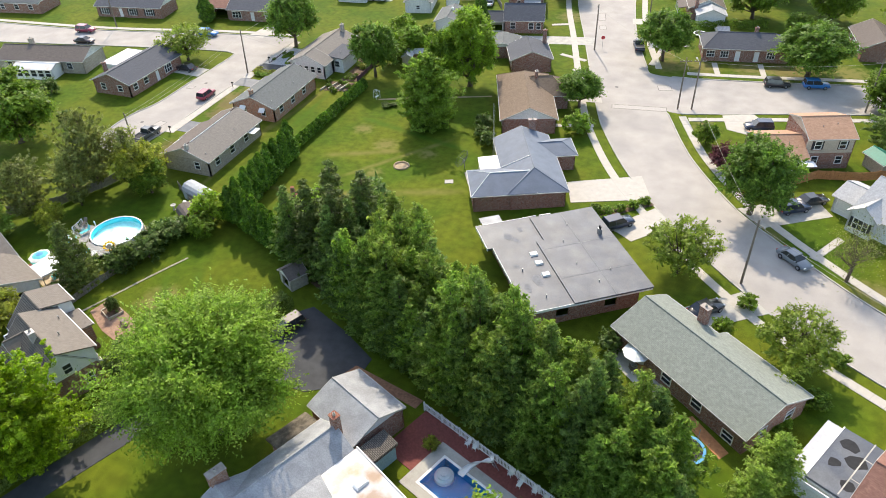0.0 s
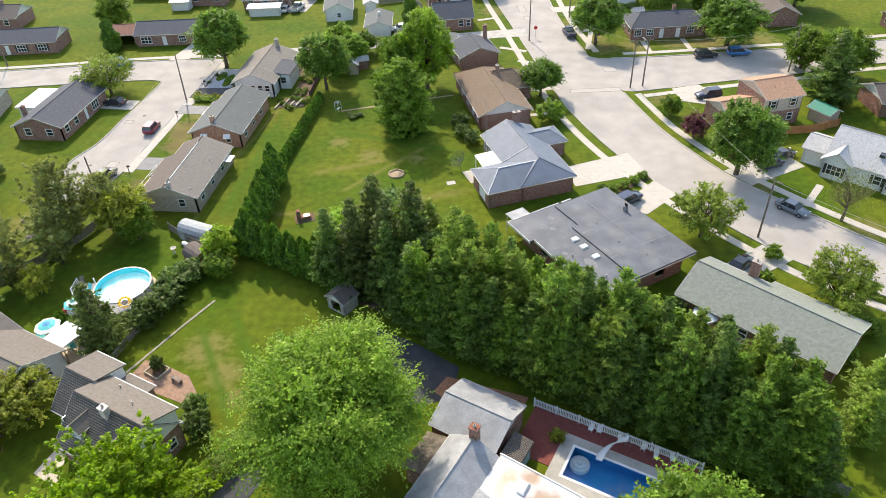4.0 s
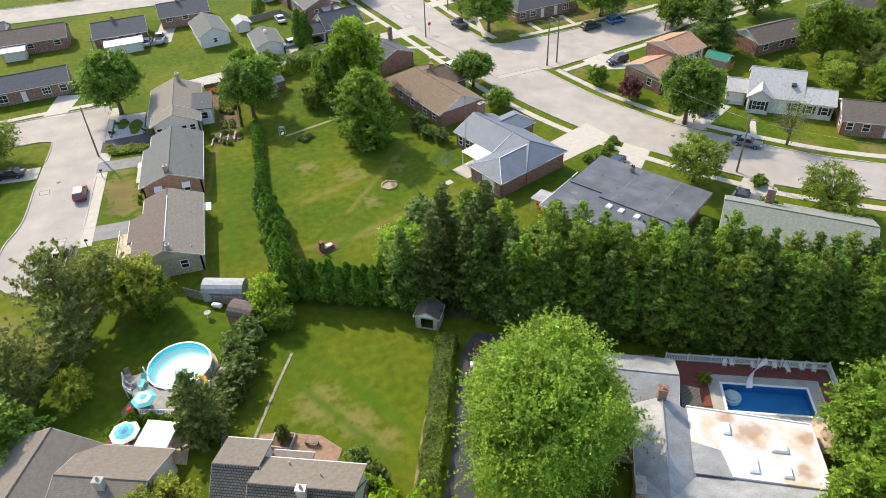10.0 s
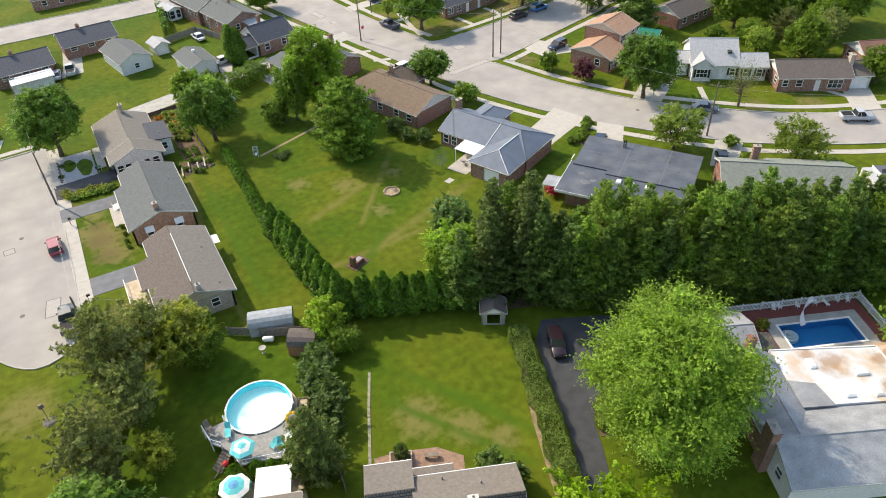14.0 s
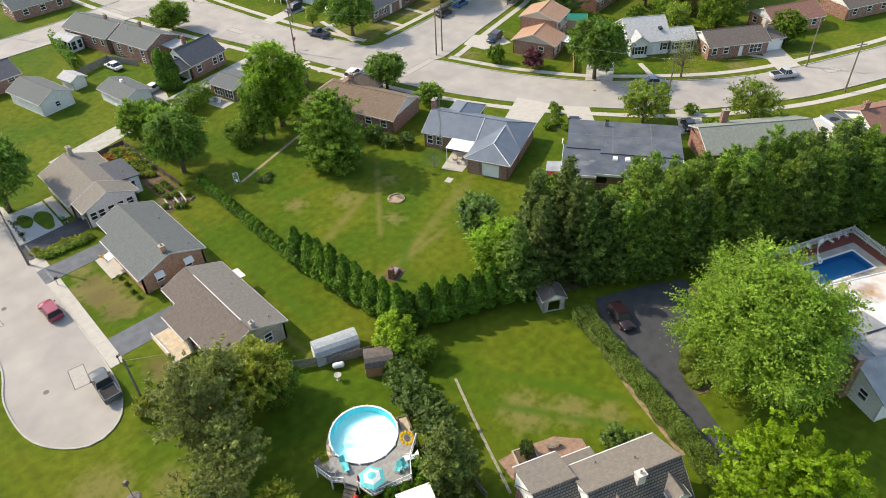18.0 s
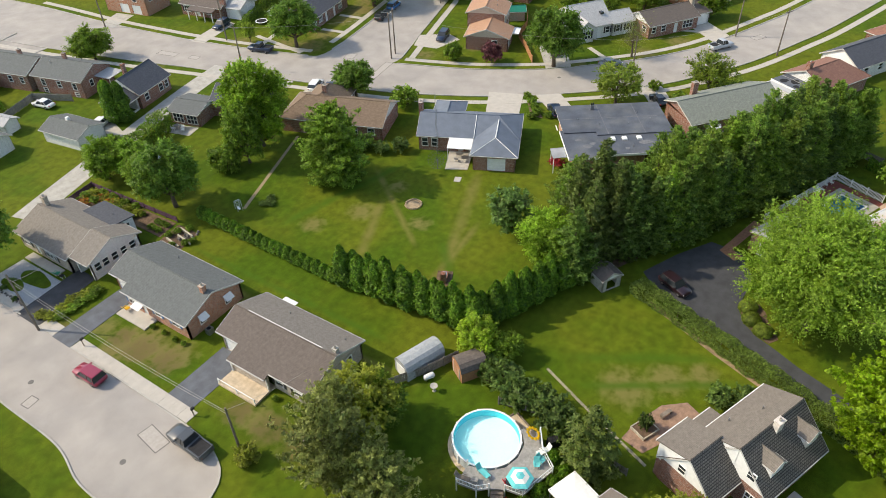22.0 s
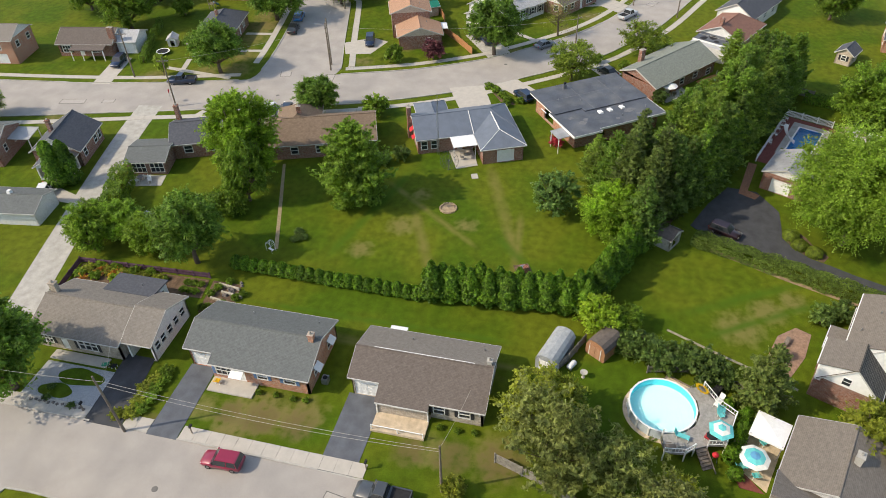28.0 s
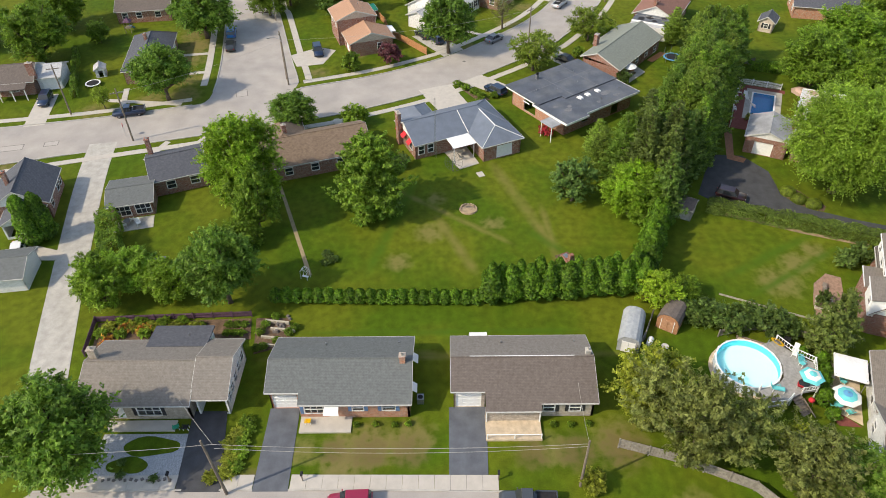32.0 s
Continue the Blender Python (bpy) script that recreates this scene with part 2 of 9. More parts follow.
streaks(GRASS, [(-29, 82.8, -52, 74.4, 1.5), (-43, 91.2, -56, 85.4, 1.3), (-60, 74.4, -40, 76.0, 1.0), (-36, 98, -50, 80, 0.9), (-69.0, 66, -69.5, 112, 0.8), (-71.0, 72, -66.6, 112, 0.9)], (0.17, 0.155, 0.04))
streaks(GRASS, [(-46, 79.0, -56, 69.5, 1.2), (-33, 94, -56, 100, 1.4), (-65.5, 72, -65.5, 108, 0.9), (-57, 55, -47, 38, 1.3), (-60, 52, -50, 36, 1.0)], (0.055, 0.115, 0.009))
ROAD = mat("road_surface", (0.37, 0.338, 0.305), 0.9, var=0.09, scale=0.35, fine=12, alt=(0.325, 0.30, 0.275), alt_scale=0.12, alt_amount=0.4)
ASPHALT = mat("driveway_asphalt", (0.056, 0.058, 0.063), 0.85, var=0.2, scale=0.8, fine=25)
ASPHALT_OLD = mat("driveway_asphalt_worn", (0.105, 0.113, 0.128), 0.6, var=0.2, scale=0.8, fine=25)
CONCRETE = mat("concrete", (0.45, 0.415, 0.365), 0.9, var=0.07, scale=1.2, fine=20)
CONCRETE_OLD = mat("concrete_weathered", (0.40, 0.38, 0.34), 0.9, var=0.16, scale=0.9, fine=20)
BRICK = coursed("brick_red", (0.26, 0.095, 0.06), (0.20, 0.07, 0.045), (0.36, 0.31, 0.27), 0.22, 0.075, 0.012)
BRICK_ORANGE = coursed("brick_orange", (0.44, 0.185, 0.10), (0.36, 0.14, 0.08), (0.42, 0.35, 0.29), 0.22, 0.075, 0.012)
STONE_TAN = coursed("stone_tan", (0.42, 0.36, 0.29), (0.32, 0.27, 0.22), (0.45, 0.41, 0.36), 0.45, 0.18, 0.015)
SIDING = coursed("siding_white", (0.72, 0.72, 0.70), (0.70, 0.70, 0.68), (0.45, 0.45, 0.45), 30.0, 0.13, 0.012, rough=0.6, var=0.06)
SIDING_TAN = coursed("siding_tan", (0.52, 0.44, 0.36), (0.5, 0.42, 0.34), (0.3, 0.26, 0.2), 30.0, 0.13, 0.012, rough=0.6, var=0.06)
WHITE = mat("white_paint", (0.78, 0.78, 0.76), 0.5, var=0.05, bump=0.03)
TRIM = mat("trim_white", (0.75, 0.75, 0.73), 0.55, var=0.06, bump=0.03)
EAVE = mat("eave_paint_weathered", (0.50, 0.49, 0.46), 0.65, var=0.12, bump=0.03)


def shingle(name, a, b):
    return coursed(name, a, b, tuple(v * 0.7 for v in a), 0.32, 0.15, 0.010, flat=True, var=0.13, bump=0.2)


SH_GREY = shingle("shingle_grey", (0.134, 0.144, 0.142), (0.122, 0.131, 0.129))
SH_UMBER = shingle("shingle_grey_brown", (0.195, 0.17, 0.145), (0.175, 0.152, 0.13))
SH_ROWS = coursed("shingle_dark_rows", (0.18, 0.16, 0.14), (0.145, 0.129, 0.112), (0.055, 0.05, 0.045), 0.3, 0.17, 0.03, flat=True, var=0.15, bump=0.8)
SH_DARK = shingle("shingle_charcoal", (0.095, 0.10, 0.115), (0.075, 0.08, 0.095))
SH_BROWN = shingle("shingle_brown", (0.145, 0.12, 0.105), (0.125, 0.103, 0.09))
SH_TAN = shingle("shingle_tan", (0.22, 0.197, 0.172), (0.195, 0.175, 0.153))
SH_RUST = shingle("shingle_rust", (0.215, 0.155, 0.11), (0.165, 0.117, 0.083))
SH_ORANGE = shingle("shingle_orange", (0.42, 0.25, 0.165), (0.37, 0.215, 0.14))
SH_GREEN = shingle("shingle_sage", (0.235, 0.255, 0.22), (0.20, 0.22, 0.19))
SH_PALE = shingle("shingle_pale_grey", (0.44, 0.44, 0.44), (0.39, 0.39, 0.39))
SH_RED = shingle("shingle_red_brown", (0.26, 0.135, 0.10), (0.22, 0.11, 0.085))
METAL_ROOF = mat("metal_roof_blue_grey", (0.135, 0.16, 0.20), 0.62, 0.0, var=0.10, scale=0.8, fine=10, bump=0.05)
METAL_PALE = mat("metal_roof_silver", (0.29, 0.298, 0.308), 0.6, 0.0, var=0.2, scale=0.7, fine=8, bump=0.05)
MEMBRANE = mat("flat_roof_felt", (0.08, 0.09, 0.11), 0.55, var=0.18, scale=0.5, fine=9, alt=(0.12, 0.125, 0.135), alt_scale=0.35, alt_amount=0.3, spec=0.36)
ROOF_WHITE = mat("roof_coating_white", (0.62, 0.63, 0.64), 0.75, var=0.06, scale=1.0, fine=9, alt=(0.55, 0.42, 0.30), alt_scale=0.5, alt_amount=0.1)
stains(ROOF_WHITE, [(-19.0, 29.1, 2.6), (-14.4, 27.2, 1.8), (-20.3, 31.4, 1.3), (-16.9, 24.4, 1.4)], (0.36, 0.22, 0.13), 3.42)
GLASS = mat("window_glass", (0.03, 0.035, 0.04), 0.08, var=0.1, bump=0.0, spec=0.6)
WOOD = mat("wood_weathered", (0.20, 0.165, 0.13), 0.85, var=0.25, scale=2, fine=20)
WOOD_RED = mat("wood_orange_stain", (0.42, 0.20, 0.09), 0.8, var=0.2)
BARK = mat("bark", (0.12, 0.09, 0.065), 0.95, var=0.3, scale=3, fine=15, bump=0.6)
SOIL = mat("soil_mulch", (0.13, 0.085, 0.055), 0.95, var=0.35, scale=1.5, fine=14, bump=0.7)
METAL = mat("metal_grey", (0.35, 0.36, 0.37), 0.4, 0.8, var=0.1)
BLACK = mat("black_rubber", (0.02, 0.02, 0.022), 0.8, var=0.2)
DARK = mat("dark_interior", (0.015, 0.014, 0.013), 0.9, var=0.2)
POLE_WOOD = mat("pole_timber", (0.17, 0.14, 0.11), 0.9, var=0.25, scale=2, fine=20)
LEAF_MAPLE = leafy("leaf_bright_maple", (0.144, 0.256, 0.024), (0.30, 0.442, 0.06), 0.54)
LEAF_GREEN = leafy("leaf_green", (0.1103, 0.205, 0.01544), (0.2363, 0.36, 0.03861), 0.5)
LEAF_FULL = leafy("leaf_full_green", (0.105, 0.2, 0.018), (0.235, 0.355, 0.046), 0.45)
LEAF_STREET = leafy("leaf_street_tree", (0.085, 0.185, 0.02), (0.195, 0.32, 0.046), 0.48)
LEAF_HEDGE = leafy("leaf_privet", (0.12, 0.195, 0.028), (0.235, 0.335, 0.066), 0.48)
LEAF_DARK = leafy("leaf_dark", (0.084, 0.17, 0.01544), (0.1943, 0.30, 0.0351), 0.48)
LEAF_LIME = leafy("leaf_lime", (0.205, 0.37, 0.011), (0.40, 0.57, 0.034), 0.58)
LEAF_PINE = leafy("needle_pine", (0.115, 0.225, 0.029), (0.262, 0.392, 0.068), 0.6)
LEAF_PINE_Y = leafy("needle_pine_fresh", (0.147, 0.247, 0.032), (0.322, 0.43, 0.08), 0.6)
LEAF_PINE_FRESH = leafy("needle_pine_bright", (0.13, 0.25, 0.025), (0.28, 0.415, 0.06), 0.6)
LEAF_BRIGHT = leafy("leaf_bright_green", (0.16, 0.31, 0.019), (0.33, 0.50, 0.05), 0.55)
LEAF_PINE_DARK = leafy("needle_dark", (0.09, 0.175, 0.03), (0.196, 0.3, 0.062), 0.52)
LEAF_BLUE = leafy("needle_blue_green", (0.08925, 0.185, 0.03861), (0.1785, 0.29, 0.06669), 0.42)
LEAF_ARBOR = leafy("arborvitae", (0.05, 0.135, 0.008), (0.165, 0.305, 0.025), 0.42)
LEAF_OLIVE = leafy("leaf_olive", (0.16, 0.19, 0.05), (0.30, 0.34, 0.095), 0.5)
LEAF_YELLOW = leafy("leaf_yellow_green", (0.21, 0.26, 0.02527), (0.399, 0.43, 0.05967), 0.52)
LEAF_PURPLE = leafy("leaf_purple", (0.10, 0.03, 0.038), (0.19, 0.07, 0.075), 0.4)
LEAF_FLOWER = leafy("petal_red_yellow", (0.45, 0.08, 0.05), (0.6, 0.42, 0.04))
LEAF_RED = leafy("petal_red", (0.5, 0.03, 0.05), (0.6, 0.07, 0.09))


# ---------------------------------------------------------------- building helpers
class B:
    """Collects vertices and faces for one mesh."""

    def __init__(self):
        self.v, self.f = [], []

    def add(self, verts, faces):
        k = len(self.v)
        self.v += [tuple(p) for p in verts]
        self.f += [tuple(k + i for i in q) for q in faces]
        return self

    def box(self, x, y, z, sx, sy, sz, turn=0.0, taper=1.0):
        """A box of that size, its base centre at x, y, z."""
        c, s = math.cos(radians(turn)), math.sin(radians(turn))
        vs = []
        for zz, k in ((0, 1.0), (sz, taper)):
            for a, b in ((-1, -1), (1, -1), (1, 1), (-1, 1)):
                px, py = a * sx / 2 * k, b * sy / 2 * k
                vs.append((x + px * c - py * s, y + px * s + py * c, z + zz))
        return self.add(vs, [(3, 2, 1, 0), (4, 5, 6, 7), (0, 1, 5, 4), (1, 2, 6, 5), (2, 3, 7, 6), (3, 0, 4, 7)])

    def prism(self, poly, z0, z1):
        """A plan polygon (anticlockwise) from z0 up to z1; either may be a function of x, y."""
        n = len(poly)
        g = lambda z, p: z(*p) if callable(z) else z
        vs = [(x, y, g(z0, (x, y))) for x, y in poly] + [(x, y, g(z1, (x, y))) for x, y in poly]
        fs = [tuple(reversed(range(n))), tuple(range(n, 2 * n))]
        fs += [(i, (i + 1) % n, n + (i + 1) % n, n + i) for i in range(n)]
        return self.add(vs, fs)

    def lathe(self, profile, x=0, y=0, z=0, seg=16, arc=1.0):
        """Profile of (radius, height) turned round the upright axis."""
        vs, fs, m = [], [], len(profile)
        for i in range(seg):
            a = 2 * math.pi * i / seg
            vs += [(x + r * math.cos(a), y + r * math.sin(a), z + h) for r, h in profile]
        for i in range(seg):
            j = (i + 1) % seg
            fs += [(i * m + k, j * m + k, j * m + k + 1, i * m + k + 1) for k in range(m - 1)]
        return self.add(vs, fs)

    def tube(self, pts, r, seg=6, r2=None):
        """A round bar along points, from radius r to r2."""
        vs, fs, n = [], [], len(pts)
        r2 = r if r2 is None else r2
        for i, p in enumerate(pts):
            d = Vector(pts[min(i + 1, n - 1)]) - Vector(pts[max(i - 1, 0)])
            a = d.orthogonal().normalized()
            b = d.normalized().cross(a)
            rr = r + (r2 - r) * i / max(1, n - 1)
            vs += [tuple(Vector(p) + rr * (math.cos(t) * a + math.sin(t) * b)) for t in (2 * math.pi * q / seg for q in range(seg))]
        for i in range(n - 1):
            fs += [(i * seg + q, i * seg + (q + 1) % seg, (i + 1) * seg + (q + 1) % seg, (i + 1) * seg + q) for q in range(seg)]
        fs += [tuple(reversed(range(seg))), tuple(range((n - 1) * seg, n * seg))]
        return self.add(vs, fs)

    def mesh(self, name, material, smooth=False):
        me = bpy.data.meshes.new(name)
        me.from_pydata(self.v, [], self.f)
        me.materials.append(material)
        if smooth:
            me.shade_smooth()
        return me


def part(name, b, material, parent=None, label="", smooth=False, m=None):
    """Links b (a B or a ready mesh) as one object under its thing."""
    ob = new(name, b.mesh(name, material, smooth) if isinstance(b, B) else b)
    ob.parent = parent
    if m is not None:
        ob.matrix_basis = m
    if label:
        ob["label"] = label
    return ob


def thing(name, label, category, m=None, group="", kind=""):
    ob = new(name)
    ob.empty_display_size = 0.2
    if m is not None:
        ob.matrix_basis = m
    return tagged(ob, label, category, group, kind)


def box(x, y, z, sx, sy, sz, turn=0.0, taper=1.0):
    return B().box(x, y, z, sx, sy, sz, turn, taper)


def inside(x, y, poly):
    hit, n = False, len(poly)
    for i in range(n):
        (x0, y0), (x1, y1) = poly[i], poly[i - 1]
        if (y0 > y) != (y1 > y) and x < (x1 - x0) * (y - y0) / (y1 - y0) + x0:
            hit = not hit
    return hit


def smooth_line(pts, step=1.5):
    """A soft curve through the points."""
    out, n = [], len(pts)
    for i in range(n - 1):
        p0, p1, p2, p3 = (np.array(pts[max(0, min(n - 1, i + d))], float) for d in (-1, 0, 1, 2))
        k = max(2, int(np.linalg.norm(p2 - p1) / step))
        for j in range(k):
            t = j / k
            out.append(0.5 * (2 * p1 + (p2 - p0) * t + (2 * p0 - 5 * p1 + 4 * p2 - p3) * t * t + (3 * p1 - p0 - 3 * p2 + p3) * t ** 3))
    return out + [np.array(pts[-1], float)]


def offset_line(line, d):
    """The line shifted d to its left."""
    out, n = [], len(line)
    for i in range(n):
        a, b = line[max(0, i - 1)], line[min(n - 1, i + 1)]
        t = (b - a) / max(1e-6, np.linalg.norm(b - a))
        out.append(line[i] + d * np.array((-t[1], t[0])))
    return out


def ribbon(b, left, right, z0, z1):
    """A strip between two lines of as many points, from z0 up to z1."""
    n = len(left)
    vs = [(p[0], p[1], z) for z in (z1, z0) for row in (left, right) for p in row]
    fs = []
    for i in range(n - 1):
        fs += [(i, n + i, n + i + 1, i + 1), (i, i + 1, 2 * n + i + 1, 2 * n + i), (n + i + 1, n + i, 3 * n + i, 3 * n + i + 1)]
    fs += [(0, 2 * n, 3 * n, n), (n - 1, 2 * n - 1, 4 * n - 1, 3 * n - 1)]
    return b.add(vs, fs)

# ---------------------------------------------------------------- ground, roads, walks
def leaf_mesh(name, pts, nrm, size, material, rng, long=1.6, fold=0.25, needle=False):
    """Many small folded leaves: a place, a facing and a size each."""
    k = len(pts)
    pts, nrm = np.asarray(pts, float), np.asarray(nrm, float)
    nrm /= np.linalg.norm(nrm, axis=1)[:, None] + 1e-9
    r = rng.normal(size=(k, 3))
    t = np.cross(nrm, r)
    t /= np.linalg.norm(t, axis=1)[:, None] + 1e-9
    s = np.cross(nrm, t)
    size = np.asarray(size, float).reshape(-1, 1) * np.ones((k, 1))
    a, b = t * size * long / 2, s * size / 2
    f = nrm * size * fold
    if needle:
        v, n = np.stack([pts + a, pts - a * 0.8 + b, pts - a * 0.8 - b], 1).reshape(-1, 3), 3
        q = np.arange(3 * k).reshape(k, 3)
    else:
        v, n = np.stack([pts - a, pts + b - f, pts + a, pts - b - f], 1).reshape(-1, 3), 4
        idx = np.arange(4 * k).reshape(k, 4)
        q = np.concatenate([idx[:, [0, 1, 2]], idx[:, [0, 2, 3]]], 0)
    me = bpy.data.meshes.new(name)
    me.vertices.add(n * k)
    me.vertices.foreach_set("co", v.ravel())
    me.loops.add(q.size)
    me.loops.foreach_set("vertex_index", q.ravel().astype(np.int32))
    me.polygons.add(len(q))
    me.polygons.foreach_set("loop_start", np.arange(0, q.size, 3, dtype=np.int32))
    me.materials.append(material)
    me.update(calc_edges=True)
    me.validate()
    return me


# one sheet of lawn out to the horizon, open where the swimming pool is sunk into it; its grid lies along the pool
POOL_AT = pose(-12.75, 34.3, 0, 0, 0, -22.5)
g = B()
far = [s_ * v for v in (8, 14, 25, 45, 80, 140, 250, 500, 1000, 2500) for s_ in (-1, 1)]
gx, gy = sorted([-4.25, 4.25, 0.0] + far), sorted([-1.75, 1.75, 0.0] + far)
g.v = [tuple(POOL_AT @ Vector((x, y, 0))) for y in gy for x in gx]
N = len(gx)
g.f = [(j * N + i, j * N + i + 1, (j + 1) * N + i + 1, (j + 1) * N + i) for j in range(len(gy) - 1) for i in range(N - 1) if not (gx[i] >= -4.25 and gx[i + 1] <= 4.25 and gy[j] >= -1.75 and gy[j + 1] <= 1.75)]
tagged(part("ground", g, GRASS), "sunlit mown lawn with dry yellowish patches", "lawn", kind="structure")

E_CURB = [(-27, 250), (-21.5, 216), (-19.3, 183), (-15.3, 155), (-10.2, 135)]
E_CURB2 = [(-4.2, 116.5), (0.5, 103.2), (6.4, 92.2), (10.6, 86.6), (17.4, 79.3), (25.5, 72), (35.8, 65.8), (52.7, 58.8), (66.6, 54), (120, 38)]
W_CURB = [(-43, 250), (-38.5, 205), (-31.5, 171), (-25, 147), (-16.6, 116), (-12.9, 105.5), (-7.5, 94.3), (-0.9, 84.4), (6.0, 75.5), (12.5, 68.7), (17.2, 65), (29, 57.5), (44, 51), (60, 45.2), (115, 29)]


def resample(line, k):
    d = np.r_[0, np.cumsum([np.linalg.norm(line[i + 1] - line[i]) for i in range(len(line) - 1)])]
    s = np.linspace(0, d[-1], k)
    return [np.array((np.interp(q, d, [p[0] for p in line]), np.interp(q, d, [p[1] for p in line]))) for q in s]


road = thing("road", "pale sun-bleached asphalt street curving past the houses", "road", kind="structure")
ec = smooth_line(E_CURB) + smooth_line(E_CURB2)
wc = smooth_line(W_CURB)
part("carriageway", ribbon(B(), resample(ec, 260), resample(wc, 260), -0.2, 0.02), ROAD, road)
ES_N = smooth_line([(-10.2, 134), (-7.5, 132.4), (4.5, 133.6), (24, 137.2), (40, 140.6), (120, 160)])
ES_S = smooth_line([(-5.2, 118.2), (-2.2, 117.2), (10.2, 120.8), (30, 126.4), (40.8, 130), (120, 150)])
part("carriageway", ribbon(B(), resample(ES_N, 90), resample(ES_S, 90), -0.2, 0.024), ROAD, road)
NB_N = smooth_line([(-200, 196), (-110, 197), (-58, 197.5), (-33, 201)])
NB_S = smooth_line([(-200, 184), (-110, 185), (-60, 186), (-35, 187)])
part("carriageway", ribbon(B(), resample(NB_N, 60), resample(NB_S, 60), -0.2, 0.022), ROAD, road)
# cul-de-sac and its side street
CE = smooth_line([(-85.9, 129.6), (-85.8, 113), (-85.9, 100), (-86.2, 84), (-87.3, 78.6), (-89.3, 76.3), (-92, 76.0), (-94.8, 78.4), (-96.4, 82), (-96.5, 88), (-95.0, 94), (-94.9, 104), (-94.5, 116.5), (-95.4, 118.8), (-100, 118.9), (-116, 116.4), (-150, 110), (-200, 101)], 1.0)
CN = smooth_line([(-200, 117), (-140, 121.5), (-104, 128.2), (-86.5, 130.2)], 1.0)
poly = [tuple(p) for p in CE] + [tuple(p) for p in CN]
part("carriageway", B().prism(poly[::-1], -0.2, 0.02), ROAD, road)


def curb(line, gaps=()):
    """Concrete kerb along a line, low where drives cross it."""
    b = B()
    left, right = offset_line(line, 0.09), offset_line(line, -0.09)
    n = len(line)
    vs, fs = [], []
    for i in range(n):
        h = 0.14
        for gx, gy, gr in gaps:
            d = math.hypot(line[i][0] - gx, line[i][1] - gy)
            h = min(h, 0.028 if d < gr else 0.028 + (d - gr) * 0.2)
        for p, z in ((left[i], -0.1), (left[i], h), (right[i], h), (right[i], -0.1)):
            vs.append((p[0], p[1], z))
    for i in range(n - 1):
        fs += [(4 * i + k, 4 * i + 4 + k, 4 * i + 5 + k, 4 * i + 1 + k) for k in range(3)]
    fs += [(0, 1, 2, 3), (4 * n - 1, 4 * n - 2, 4 * n - 3, 4 * n - 4)]
    b.add(vs, fs)
    return part("kerb", b, CONCRETE_OLD, road)


curb(smooth_line(E_CURB), [(-17, 165, 2)])
curb(smooth_line(E_CURB2), [(9.5, 87.5, 3), (33, 67.5, 3)])
curb(smooth_line(W_CURB), [(-4.5, 90.5, 4), (-1.5, 85.3, 2.6), (-24, 145, 6), (11.5, 69.5, 2.2)])
curb(ES_N[4:], [(-1, 132.9, 1)])
curb(ES_S[2:], [(6.5, 119.6, 3.2)])
curb(CE[:-1], [(-86.4, 113.4, 2.4), (-86.4, 106.6, 2.2), (-86.4, 87.3, 2.2), (-95, 108, 3)])
curb(CN[:-2])
curb(NB_N[:-1])
curb(NB_S[:-1])


def walkway(line, width, joint=1.5, name="pavement", material=CONCRETE, label="pale concrete pavement of square slabs"):
    """A pavement of slabs with open joints, every slab a piece of its own."""
    p = thing(name, label, "pavement", kind="structure")
    d = np.r_[0, np.cumsum([np.linalg.norm(line[i + 1] - line[i]) for i in range(len(line) - 1)])]
    k = max(1, int(d[-1] / joint))
    at = lambda s: np.array((np.interp(s, d, [q[0] for q in line]), np.interp(s, d, [q[1] for q in line])))
    for i in range(k):
        a, b = at(i * d[-1] / k + 0.012), at((i + 1) * d[-1] / k - 0.012)
        t = (b - a) / np.linalg.norm(b - a)
        nn = np.array((-t[1], t[0])) * width / 2
        z = 0.06 + random.uniform(-0.006, 0.006)
        part("slab", B().prism([tuple(q) for q in (a - nn, b - nn, b + nn, a + nn)], -0.1, z), material, p)
    return p


def patch(name, poly, z, material, label, category, bevel=0.0):
    a = sum(poly[i - 1][0] * poly[i][1] - poly[i][0] * poly[i - 1][1] for i in range(len(poly)))
    return tagged(part(name, B().prism(poly if a > 0 else poly[::-1], -0.12, z), material), label, category, kind="structure")


# ---------------------------------------------------------------- houses
def slab(poly, plane, th=0.14):
    a = sum(poly[i - 1][0] * poly[i][1] - poly[i][0] * poly[i - 1][1] for i in range(len(poly)))
    return B().prism(poly if a > 0 else poly[::-1], lambda x, y: plane(x, y) - th, plane)


